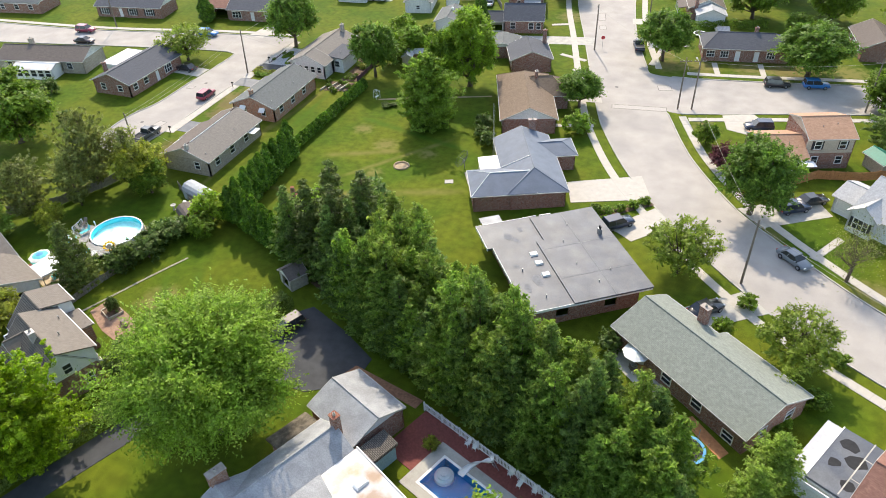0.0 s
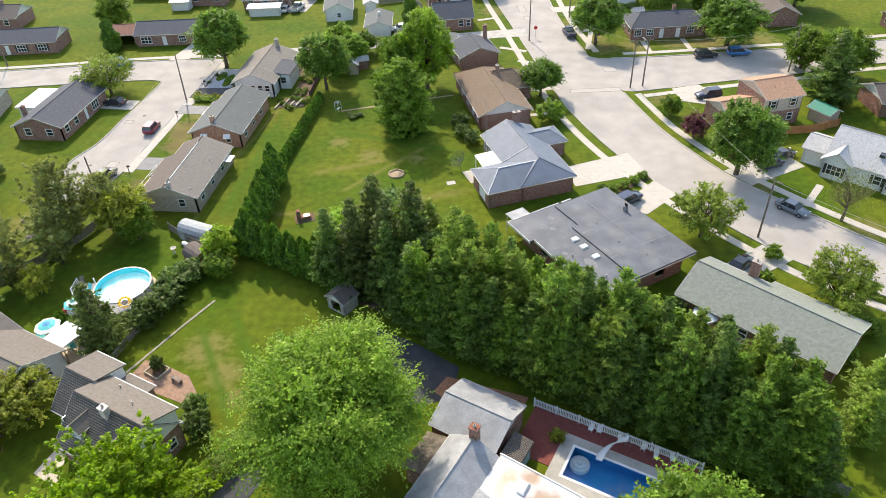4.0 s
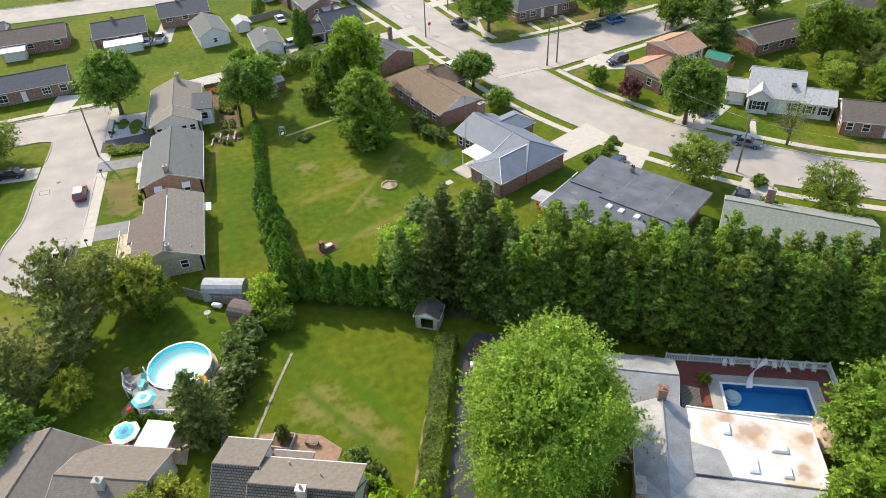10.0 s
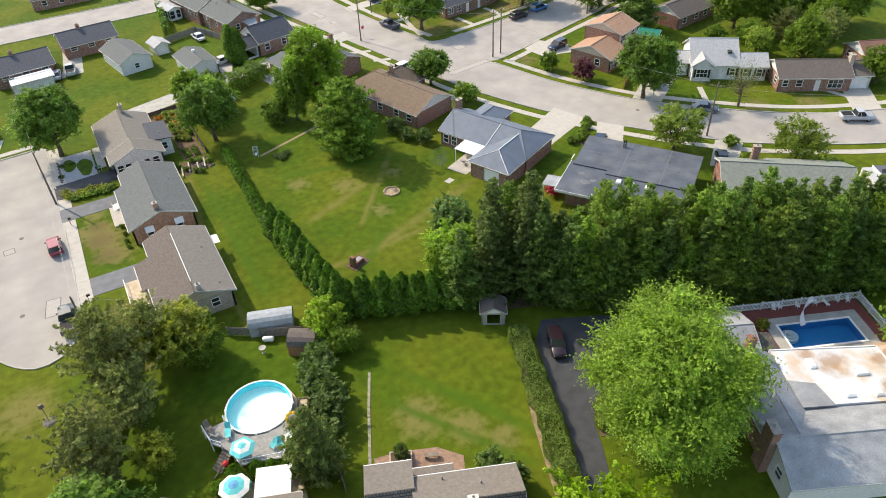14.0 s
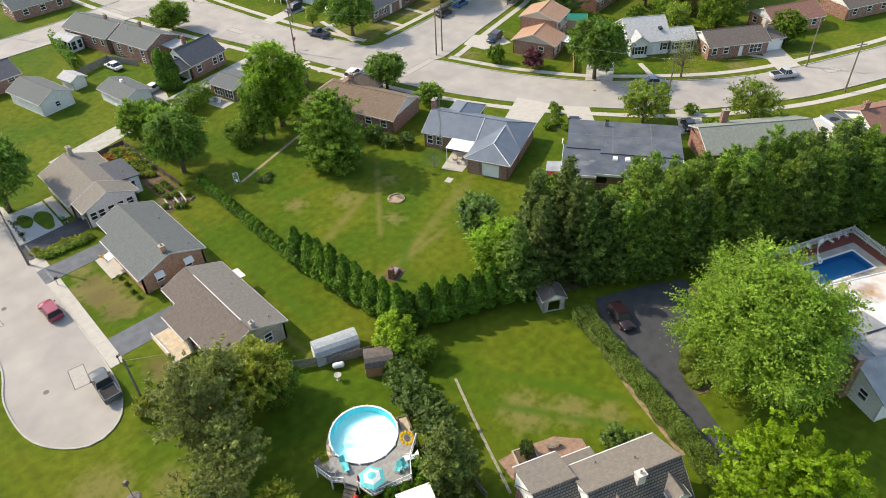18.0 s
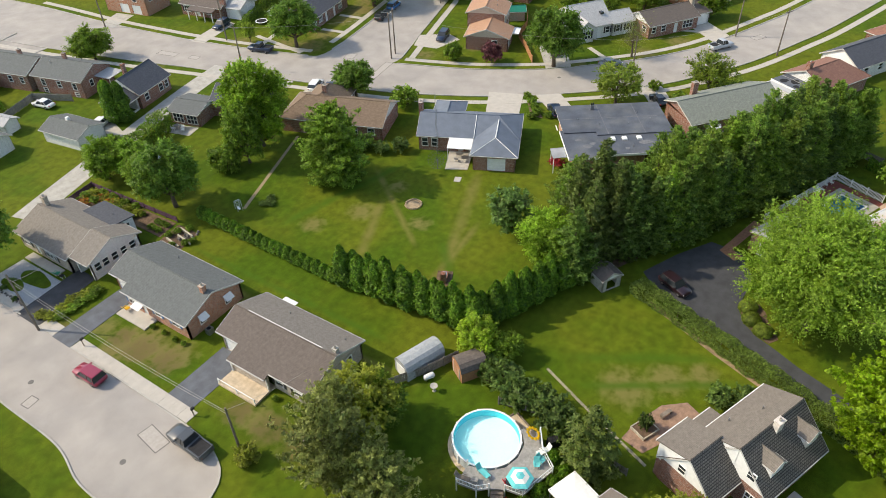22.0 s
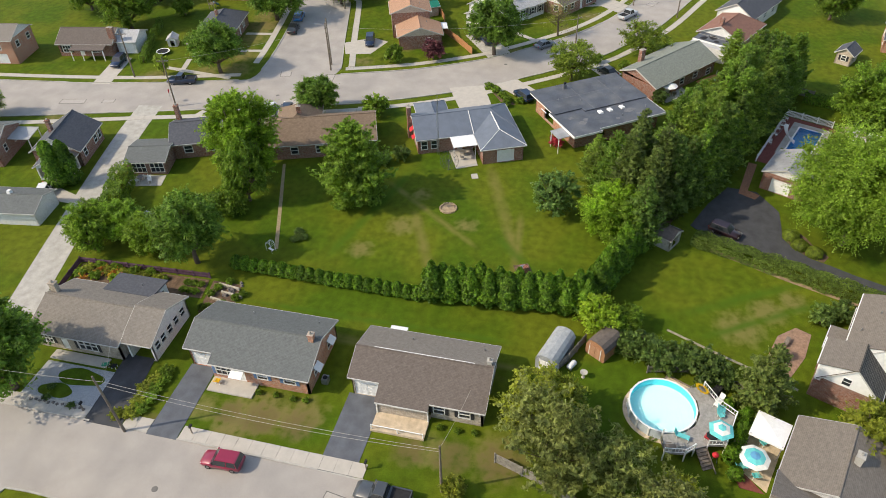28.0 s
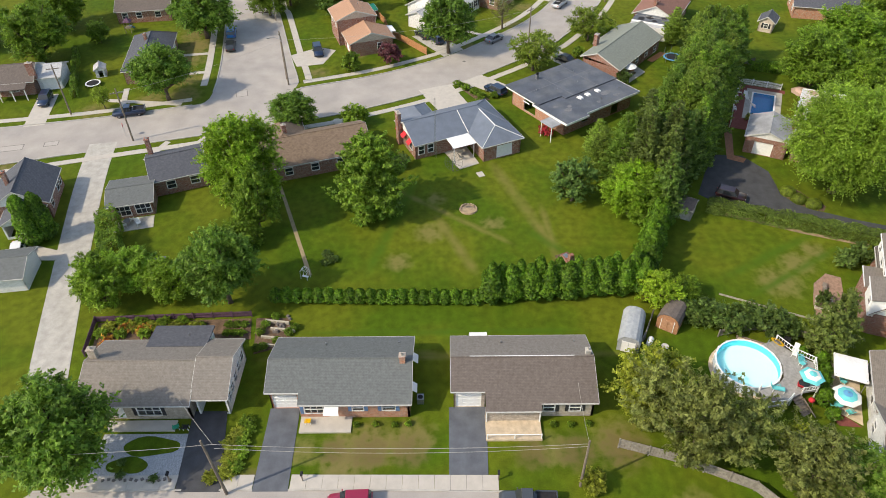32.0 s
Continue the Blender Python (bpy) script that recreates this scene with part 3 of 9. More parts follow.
def wall_panel(length, height, holes, th=0.22, z0=0.0):
    """An upright wall along x (0 in the middle), outer face at y = 0, with openings (u, z, w, h) right through: one closed shell."""
    us = sorted({round(u, 4) for u in (-length / 2, length / 2, *(h[0] - h[2] / 2 for h in holes), *(h[0] + h[2] / 2 for h in holes)) if abs(u) <= length / 2 + 1e-6})
    zs = sorted({round(z, 4) for z in (z0, height, *(h[1] for h in holes), *(h[1] + h[3] for h in holes)) if z0 <= z <= height})
    nu, nz = len(us), len(zs)
    full = [[not any(abs((us[i] + us[i + 1]) / 2 - h[0]) < h[2] / 2 and h[1] < (zs[j] + zs[j + 1]) / 2 < h[1] + h[3] for h in holes) for j in range(nz - 1)] for i in range(nu - 1)]
    b = B()
    b.v = [(u, y, z) for y in (0.0, -th) for u in us for z in zs]
    at = lambda i, j, k: k * nu * nz + i * nz + j
    has = lambda i, j: 0 <= i < nu - 1 and 0 <= j < nz - 1 and full[i][j]
    for i in range(nu - 1):
        for j in range(nz - 1):
            if not full[i][j]:
                continue
            b.f.append((at(i + 1, j, 0), at(i, j, 0), at(i, j + 1, 0), at(i + 1, j + 1, 0)))
            b.f.append((at(i, j, 1), at(i + 1, j, 1), at(i + 1, j + 1, 1), at(i, j + 1, 1)))
            for di, dj, p, q in ((-1, 0, (i, j), (i, j + 1)), (1, 0, (i + 1, j + 1), (i + 1, j)), (0, -1, (i + 1, j), (i, j)), (0, 1, (i, j + 1), (i + 1, j + 1))):
                if not has(i + di, j + dj):
                    b.f.append((at(*p, 0), at(*p, 1), at(*q, 1), at(*q, 0)))
    return b


MESHES = {}


def cached(key, make):
    if key not in MESHES:
        MESHES[key] = make()
    return MESHES[key]


def frame_mesh(w, h):
    """A window's frame with its glazing bars, standing proud of the wall."""
    t, n = 0.09, 3 if w > 1.3 else 1
    pw = (w - 0.05 * (n - 1)) / n
    holes = [(-w / 2 + pw / 2 + i * (pw + 0.05), z, pw, (h - 0.05) / 2) for i in range(n) for z in (0.0, (h + 0.05) / 2)]
    b = wall_panel(w + 2 * t, h + t, holes, 0.12, -t)
    b.v = [(x, y + 0.05, z) for x, y, z in b.v]
    return b.mesh("window", TRIM)


def panelled(w, h, cols, rows, material, name):
    """A door leaf with sunk panels, one shell."""
    b, d = wall_panel(w, h, [(-w / 2 + (i + 0.5) * w / cols, (j + 0.5) * h / rows - h / rows * 0.36, w / cols * 0.72, h / rows * 0.72) for i in range(cols) for j in range(rows)], 0.05), 0.1
    k = len(b.v)
    b.v = [(x, y - d, z) for x, y, z in b.v]
    b.v += [(-w / 2, -d - 0.03, 0), (w / 2, -d - 0.03, 0), (w / 2, -d - 0.03, h), (-w / 2, -d - 0.03, h)]
    b.f.append((k + 1, k, k + 3, k + 2))
    return b.mesh(name, material)


def garage_door_mesh(w, h, material):
    return panelled(w, h, max(2, int(w / 0.6)), 4, material, "garage_door")


def door_mesh(w, h, material):
    return panelled(w, h, 2, 3, material, "door")


SHUTTER = {}


def volume(h, x, y, turn, L, W, eave, ridge, roof_m, wall_m, gable_m=None, hips=(0, 0), oh=0.4, oe=0.3, open_f=(), open_b=(), open_l=(), open_r=(), front=None, ends=(True, True), metal=False, base=0.0, trim=EAVE, back_m=None, cap=None):
    """One roofed block under the house h: roof size L x W, ridge along its x. Openings: (kind, u, z, w, h). front: cut-backs of
    the front eave as (u0, u1, y)."""
    m = pose(x, y, base, 0, 0, turn)
    sl = (ridge - eave) / (W / 2)
    lx, wy = L / 2 - oe, W / 2 - oh
    gable_m = gable_m or wall_m
    hl, hr = hips
    # roof
    plane = lambda s: (lambda px, py: ridge - sl * s * py)
    rf = [(-L / 2, W / 2), (-L / 2 + hl, 0), (L / 2 - hr, 0), (L / 2, W / 2)]
    if front:
        rf = [(-L / 2 + hl, 0), (L / 2 - hr, 0)]
        for u0, u1, fy in sorted(front, reverse=True):
            rf += [(u1, fy), (u0, fy)]
    part("roof", slab(rf, plane(1)), roof_m, h, m=m)
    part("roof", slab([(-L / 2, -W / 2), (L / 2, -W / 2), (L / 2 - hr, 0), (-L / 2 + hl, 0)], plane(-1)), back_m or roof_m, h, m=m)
    for hip, s in ((hl, -1), (hr, 1)):
        if hip:
            k = (ridge - eave) / hip
            part("roof", slab([(s * L / 2, -W / 2), (s * L / 2, W / 2), (s * (L / 2 - hip), 0)], lambda px, py, k=k, s=s, hip=hip: ridge - k * (s * px - (L / 2 - hip))), roof_m, h, m=m)
    cap = cap or roof_m
    part("ridge_cap", B().tube([(-L / 2 + hl, 0, ridge + 0.01), (L / 2 - hr, 0, ridge + 0.01)], 0.09, 5), cap if metal else roof_m, h, m=m)
    for hip, s in ((hl, -1), (hr, 1)):
        for q in (-1, 1) if hip else ():
            part("hip_cap", B().tube([(s * (L / 2 - hip), 0, ridge + 0.01), (s * L / 2, q * W / 2, eave + 0.01)], 0.05, 5), cap if metal else roof_m, h, m=m)
    # gutters and rakes
    for q in (-1, 1):
        if not (front and q == 1):
            part("gutter", box(0, q * (W / 2 + 0.04), eave - 0.16, L, 0.08, 0.12), trim, h, m=m)
    for fr in front or ():
        part("gutter", box((fr[0] + fr[1]) / 2, fr[2] + 0.05, ridge - sl * fr[2] - 0.16, fr[1] - fr[0], 0.11, 0.12), trim, h, m=m)
    for hip, s in ((hl, -1), (hr, 1)):
        if not hip:
            for q in (-1, 1):
                rk = B()
                fy = W / 2
                if front and q == 1:
                    fy = min(f[2] for f in front if abs((f[1] if s > 0 else f[0]) - s * L / 2) < 0.05)
                rk.add([(s * (L / 2 + d), yy, zz) for d in (0.0, 0.035) for yy, zz in ((0, ridge + 0.01), (0, ridge - 0.2), (q * fy, ridge - sl * fy - 0.2), (q * fy, ridge - sl * fy + 0.01))], [(0, 1, 2, 3), (7, 6, 5, 4), (0, 4, 5, 1), (1, 5, 6, 2), (2, 6, 7, 3), (3, 7, 4, 0)])
                part("rake_board", rk, trim, h, m=m)
        else:
            part("gutter", box(s * (L / 2 + 0.05), 0, eave - 0.16, 0.11, W, 0.12), trim, h, m=m)
    # walls
    top = eave + sl * oh - 0.14
    runs = []
    if front:
        for f in front:
            u0, u1 = max(f[0], -lx), min(f[1], lx)
            runs.append(("f", (u0 + u1) / 2, f[2] - oh, u1 - u0, 0, open_f))
    else:
        runs.append(("f", 0, wy, 2 * lx, 0, open_f))
    runs.append(("b", 0, -wy, 2 * lx, 180, open_b))
    for side, sx, rz, ops in (("r", 1, -90, open_r), ("l", -1, 90, open_l)):
        fy = min([f[2] for f in front if abs((f[1] if sx > 0 else f[0]) - sx * L / 2) < 0.05]) - oh if front else wy
        runs.append((side, sx * lx, (fy - wy) / 2, wy + fy, rz, ops))
    for side, cx, cy, ln, rz, ops in runs:
        if (side == "r" and not ends[1]) or (side == "l" and not ends[0]):
            continue
        holes = []
        for kind, u, z, w, hh in ops:
            uu = {"f": u - cx, "b": -u, "r": cy - u, "l": u - cy}[side]
            if side == "f" and abs(uu) > ln / 2:
                continue
            holes.append((uu, z, w, hh, kind))
        tp = top if not (side == "f" and front) else ridge - sl * (cy + 0.0) - 0.15
        mw = m @ pose(cx, cy, 0, 0, 0, rz)
        part("wall", wall_panel(ln, tp, [q[:4] for q in holes]), wall_m, h, m=mw)
        for uu, z, w, hh, kind in holes:
            mo = mw @ pose(uu, 0, z)
            if kind[0] == "w":
                fr = part("window", cached(("fr", w, hh), lambda: frame_mesh(w, hh)), TRIM, h, m=mo)
                up = side in "lr" and z + hh > tp
                part("pane", cached(("pane", w, hh, up), lambda: box(0, 0.01 if up else -0.1, 0, w, 0.02, hh).mesh("pane", GLASS)), GLASS, fr)
                if len(kind) > 1:
                    sm = SHUTTER[kind[1]]
                    for q in (-1, 1):
                        part("shutter", cached(("sh", kind, hh), lambda: box(0, 0.025, -0.05, 0.36, 0.04, hh + 0.1).mesh("shutter", sm)), sm, h, m=mo @ pose(q * (w / 2 + 0.3), 0.001, 0))
            elif kind[0] == "g":
                part("garage_door", cached(("gd", w, hh), lambda: garage_door_mesh(w, hh, WHITE)), WHITE, h, m=mo)
            elif kind[0] == "d":
                part("door", cached(("dr", w, hh, kind), lambda: door_mesh(w, hh, WHITE if kind == "d" else DARK)), WHITE, h, m=mo)
        if side in "lr" and not (hl if side == "l" else hr):
            hb = wy
            hf = hb
            if front:
                hf = min(f[2] for f in front if abs((f[1] if side == "r" else f[0]) - (L / 2 if side == "r" else -L / 2)) < 0.05) - oh
            tri = B()
            sgn = 1 if side == "r" else -1
            pts = [(-hb, top), (hf, ridge - sl * hf - 0.14), (0, ridge - 0.14)] if hf != hb else [(-hb, top), (hb, top), (0, ridge - 0.14)]
            tri.add([(sgn * (lx - d), yy, zz) for d in (0.0, 0.2) for yy, zz in pts], [(0, 1, 2) if sgn > 0 else (2, 1, 0), (5, 4, 3) if sgn > 0 else (3, 4, 5), (0, 3, 4, 1), (1, 4, 5, 2), (2, 5, 3, 0)])
            part("gable_wall", tri, gable_m, h, m=m)
    return m


def chimney(h, x, y, z0, z1, sx=0.7, sy=0.5, material=None):
    c = part("chimney", box(x, y, z0, sx, sy, z1 - z0).box(x, y, z1 - 0.1, sx + 0.12, sy + 0.12, 0.13), material or BRICK, h)
    part("flue", B().lathe([(0.14, 0), (0.14, 0.28), (0.1, 0.28), (0.1, 0.06)], x, y, z1, 10), CONCRETE_OLD, c)
    return c


def vents(h, places):
    for x, y, z in places:
        part("roof_vent", B().lathe([(0.06, -0.3), (0.06, 0.35), (0.0, 0.36)], x, y, z, 8), METAL, h)


def house(label, x, y, yaw, name="house"):
    return thing(name, label, "house", pose(x, y, 0, 0, 0, yaw))


SHUTTER["b"] = mat("shutter_blue", (0.10, 0.18, 0.33), 0.6)
SHUTTER["k"] = mat("shutter_black", (0.03, 0.03, 0.035), 0.6)
W3 = lambda us, z=1.0, w=1.1, h=1.2, s="w": [(s, u, z, w, h) for u in us]

# three ranch houses on the cul-de-sac: local x runs along world y, local +y faces the street
h1 = house("grey-roofed ranch house with a white gabled carport wing", -73.2, 120.0, 90)
volume(h1, 2.0, 0.15, 0, 12.0, 9.1, 2.7, 4.5, SH_TAN, STONE_TAN, SIDING, open_f=[("wk", 4.0, 0.9, 1.5, 1.2), ("d", 1.7, 0.1, 0.95, 2.05), ("wk", -1.4, 0.7, 2.4, 1.5)], open_b=W3([3, 5]), open_l=W3([-2, 2]))
volume(h1, -5.9, -0.1, 0, 3.9, 8.4, 2.9, 4.75, SH_TAN, SIDING, SIDING, open_l=[("w", u, 1.2, 0.85, 1.1) for u in (-2.6, -1.2, 0.2, 1.6, 2.8)], open_f=[("o", -5.9 + 5.9, 0.02, 3.0, 2.3)])
part("back_room", B().prism([(-3.7, -6.0), (2.4, -6.0), (2.4, -3.4), (-3.7, -3.4)], 0, 2.85), SIDING, h1)
part("back_room_roof", slab([(-4.0, -6.3), (2.7, -6.3), (2.7, -2.8), (-4.0, -2.8)], lambda x, y: 3.0 + 0.11 * (y + 6.3), 0.16), SH_DARK, h1)
w_ = part("window", frame_mesh(1.0, 1.1), TRIM, h1, m=pose(-3.71, -4.7, 1.2, 0, 0, 90))
part("pane", box(0, 0.01, 0, 1.0, 0.02, 1.1), GLASS, w_)
vents(h1, [(-1.6, -4.6, 3.1)])
chimney(h1, 7.2, -0.6, 3.5, 5.6, 0.8, 0.6, STONE_TAN)

h2 = house("orange brick ranch house with a grey shingle roof and blue shutters", -73.25, 100.8, 90)
volume(h2, 0, 0, 0, 15.3, 9.3, 2.7, 4.5, SH_GREY, BRICK_ORANGE, BRICK_ORANGE, front=[(-7.65, 4.1, 4.65), (4.1, 7.65, 3.45)], open_f=[("wb", 2.6, 0.8, 1.9, 1.3), ("d", 0.6, 0.1, 0.95, 2.05), ("wb", -2.0, 1.2, 1.1, 0.9), ("wb", -5.2, 1.2, 1.3, 0.9), ("g", 5.85, 0.05, 2.7, 2.2)], open_l=[("w", -2.0, 1.0, 0.8, 1.2), ("w", 2.0, 1.0, 0.8, 1.2)], open_b=W3([-5, -1, 3]))
chimney(h2, -6.6, 0.3, 4.0, 5.3, 0.6, 0.6, BRICK_ORANGE)

h3 = house("tan stone ranch house with a shingle roof, brown in front and tan behind", -73.25, 81.6, 90)
# rear slope takes the tan shingle material, front slope the brown
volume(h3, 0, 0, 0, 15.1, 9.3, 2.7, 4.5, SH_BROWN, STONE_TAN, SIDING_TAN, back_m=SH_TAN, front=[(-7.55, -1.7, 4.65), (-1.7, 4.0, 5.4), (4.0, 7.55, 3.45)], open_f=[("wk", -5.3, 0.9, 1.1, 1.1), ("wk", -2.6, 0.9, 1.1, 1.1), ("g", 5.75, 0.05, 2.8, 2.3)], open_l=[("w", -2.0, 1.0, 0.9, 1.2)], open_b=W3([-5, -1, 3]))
chimney(h3, -7.0, -0.6, 3.6, 4.9, 0.5, 0.5, CONCRETE_OLD)

# along the curved street
h7 = house("brick ranch house with a blue-grey standing-seam metal roof", -21.7, 88.7, 114.2)
volume(h7, 0.0, 0.0, 0, 16.6, 8.8, 2.8, 4.7, METAL_ROOF, BRICK, SIDING, hips=(3.8, 0), metal=True, open_f=[("w", 7.0, 0.8, 0.9, 1.4), ("w", 5.4, 0.8, 0.9, 1.4), ("d", 1.2, 0.1, 0.95, 2.05)], open_r=[("w", -2.4, 1.0, 1.0, 1.2), ("w", 2.2, 1.0, 1.0, 1.2)], open_b=W3([-5, -1]))
volume(h7, -4.65, 4.75, 90, 9.3, 7.3, 2.8, 4.35, METAL_ROOF, BRICK, hips=(0, 3.0), metal=True, cap=TRIM, open_r=[("g", 0.4, 0.05, 2.8, 2.2)], ends=(False, True))
volume(h7, 4.2, -4.6, -90, 6.2, 5.4, 2.8, 3.8, METAL_ROOF, BRICK, hips=(0, 2), metal=True, ends=(False, True))
chimney(h7, 8.5, -1.8, 0.0, 5.6, 0.6, 1.2)

h10 = house("brick house with a rust-brown hipped shingle roof", -28.3, 111.0, 109)
volume(h10, 0, 0, 0, 18.5, 9.6, 2.7, 4.9, SH_RUST, BRICK, SIDING, hips=(0, 3.5), open_f=W3([-7, -4, 0, 4], 0.9), open_b=W3([-5, -1, 4]))
volume(h10, 3.5, -3.0, 90, 9.5, 7.5, 2.7, 4.85, SH_RUST, BRICK, hips=(3, 3), ends=(False, True))
chimney(h10, 3.2, -2.0, 3.5, 5.9)

h9 = house("long brick house with a sage-grey shingle roof", 6.0, 56.1, -38)
volume(h9, 0, 0, 0, 18.2, 9.6, 2.7, 4.7, SH_GREEN, BRICK, BRICK, front=[(-9.1, -1.6, 3.4), (-1.6, 9.1, 4.8)], open_b=[("d", -5, 0.1, 1.8, 2.0), ("w", -1, 0.8, 1.2, 1.2), ("w", 3, 0.8, 1.2, 1.2), ("w", 7, 0.2, 1.2, 1.1)], open_r=W3([-2, 2]), open_f=W3([-6, -2, 3, 6]))
chimney(h9, -3.6, 3.2, 2.0, 5.6, 1.0, 0.7)

# flat-roofed house
h8 = house("low brick house with a patched dark flat roof and skylights", -11.9, 67.7, -54.5)
ROOF8 = [(-9.0, -8.3), (-3.9, -8.3), (-3.9, -7.6), (8.6, -7.6), (8.6, 7.7), (-8.4, 7.7), (-8.4, 0.0), (-9.0, 0.0)]
part("roof", B().prism(ROOF8, 2.95, 3.25), MEMBRANE, h8)
part("wall", wall_panel(15.6, 2.95, [(-5, 0.3, 2.2, 2.0), (3, 0.9, 1.5, 1.2)]), BRICK, h8, m=pose(0, 6.6, 0))
part("wall", wall_panel(15.6, 2.95, [(-4, 0.1, 1.8, 2.1), (3, 0.9, 1.5, 1.2)]), BRICK, h8, m=pose(0, -6.6, 0, 0, 0, 180))
part("wall", wall_panel(13.2, 2.95, [(-3, 0.9, 1.5, 1.2), (3, 0.9, 1.5, 1.2)]), BRICK, h8, m=pose(7.8, 0, 0, 0, 0, -90))
part("wall", wall_panel(13.2, 2.95, [(-4, 0.9, 1.5, 1.2), (2, 0.3, 3.0, 2.1)]), BRICK_ORANGE, h8, m=pose(-7.8, 0, 0, 0, 0, 90))

# pool house: local x runs along the swimming pool
h6 = house("sprawling brick house with silver metal roof and white flat roof", -22.0, 31.0, -25, "pool_house")
volume(h6, -6.3, 5.2, 0, 7.2, 6.6, 3.0, 4.3, METAL_PALE, BRICK, SIDING, metal=True, open_l=[("g", 0.3, 0.05, 2.8, 2.2)], oe=0.2, oh=0.25)
volume(h6, -4.7, -3.75, 90, 10.9, 5.2, 3.3, 4.75, METAL_PALE, BRICK, SIDING, metal=True, oe=0.2, oh=0.25)
volume(h6, 1.2, -9.5, 0, 16.6, 8.4, 3.1, 4.8, METAL_PALE, SIDING, SIDING, metal=True, open_l=[("w", 1.2, 1.2, 1.0, 1.2), ("w", -1.6, 1.2, 1.0, 1.2)])
part("flat_roof", B().prism([(-2.1, 2.0), (-2.1, -5.3), (9.3, -5.5), (8.9, 1.4)], 3.1, 3.42), ROOF_WHITE, h6)
part("valley_roof", slab([(-2.2, -2.1), (-2.2, -5.5), (1.1, -5.5), (0.4, -2.7)], lambda x, y: 3.54 - 0.025 * (x + 2.2), 0.09), METAL_PALE, h6)
part("wall", wall_panel(10.6, 3.1, [(-3, 0.1, 1.8, 2.1), (2, 0.9, 1.6, 1.2)]), BRICK, h6, m=pose(3.4, 1.3, 0, 0, 0, -3))
part("wall", wall_panel(6.6, 3.1, [(0, 0.9, 1.6, 1.2)]), BRICK, h6, m=pose(8.8, -2.1, 0, 0, 0, -90))
part("parapet", box(3.4, 1.75, 3.1, 11.2, 0.12, 0.42, -3), TRIM, h6)
part("parapet", box(9.15, -2.0, 3.1, 0.12, 7.0, 0.42, 3), TRIM, h6)
for x, y, sx, sy in ((3.0, -4.0, 0.9, 1.5), (5.6, -1.9, 1.5, 0.7), (5.8, -4.3, 0.8, 1.2), (1.2, -0.2, 0.7, 1.3)):
    sk = part("skylight", B().box(x, y, 3.42, sx, sy, 0.16).box(x, y, 3.58, sx, sy, 0.14, 0, 0.75), WHITE, h6, "white domed skylight")
chimney(h6, -4.7, 1.75, 3.0, 6.0, 0.8, 0.7, BRICK)
chimney(h6, -7.3, -9.0, 0.0, 5.9, 0.8, 1.6, BRICK)
SHAKES = mat("weathered_shakes", (0.20, 0.165, 0.125), 0.95, var=0.3, scale=2.5, fine=12, bump=0.6, alt=(0.10, 0.085, 0.065), alt_scale=0.9, alt_amount=0.6)
part("side_room", B().prism([(-9.4, -2.8), (-7.15, -2.8), (-7.15, 1.3), (-9.4, 1.3)], 0, 2.2), BRICK, h6)
part("side_roof", slab([(-9.8, -3.1), (-7.12, -3.1), (-7.12, 1.5), (-9.8, 1.5)], lambda x, y: 2.4 + 0.24 * (x + 9.8)), SHAKES, h6, "mossy weathered shake roof")
# little slate-roofed lean-to with blue walls
part("lean_to", B().prism([(-2.2, 2.4), (-0.6, 2.4), (-0.6, 5.2), (-2.2, 5.2)], 0, 2.1), mat("blue_boards", (0.25, 0.42, 0.47), 0.7, scale=6), h6)
part("lean_to_roof", B().prism([(-2.4, 2.2), (-0.4, 2.2), (-0.4, 5.4), (-2.4, 5.4)], 2.1, lambda x, y: 2.4 - 0.15 * x), SH_ROWS, h6)

h4 = house("white and brick cape house with dark shingle roof and dormers", -62.0, 34.6, -21.9, "cape_house")
volume(h4, -4.15, 1.65, 0, 4.3, 6.2, 2.9, 6.05, SH_ROWS, BRICK, WHITE, open_l=[("w", 0.5, 3.5, 0.75, 0.9)], ends=(True, False), oe=0.1)
volume(h4, 2.4, -0.36, 0, 9.3, 7.6, 2.9, 6.65, SH_ROWS, BRICK, WHITE, open_l=[("w", -1.7, 4.0, 0.75, 0.9), ("w", -2.5, 0.9, 1.4, 1.3)], open_r=[("w", 2, 1.0, 0.9, 1.2), ("w", -2, 1.0, 0.9, 1.2), ("w", 0.5, 3.6, 0.8, 1.1)], oe=0.1)
low = lambda x, y: 6.08 - 0.28 * (y - 1.65)
high = lambda x, y: 6.68 - 0.42 * (y + 0.36)
part("shed_dormer", B().prism([(-6.15, 1.75), (-2.3, 1.75), (-2.3, 4.95), (-6.15, 4.95)], 2.6, lambda x, y: low(x, y) - 0.1), WHITE, h4)
part("shed_dormer", B().prism([(-2.2, -0.3), (6.9, -0.3), (6.9, 3.2), (-2.2, 3.2)], 2.6, lambda x, y: high(x, y) - 0.1), WHITE, h4)
part("back_wall", B().prism([(-6.1, 4.3), (-2.4, 4.3), (-2.4, 4.9), (-6.1, 4.9)], 0, 2.6), BRICK, h4)
part("shed_roof", slab([(-6.35, 1.6), (-2.05, 1.6), (-2.05, 5.2), (-6.35, 5.2)], low), SH_UMBER, h4)
part("shed_roof", slab([(-2.3, -0.42), (7.1, -0.42), (7.1, 3.45), (-2.3, 3.45)], high), SH_UMBER, h4)
part("gutter", box(-4.2, 5.25, 4.94, 4.3, 0.1, 0.12), TRIM, h4)
part("gutter", box(2.4, 3.5, 4.92, 9.4, 0.1, 0.12), TRIM, h4)
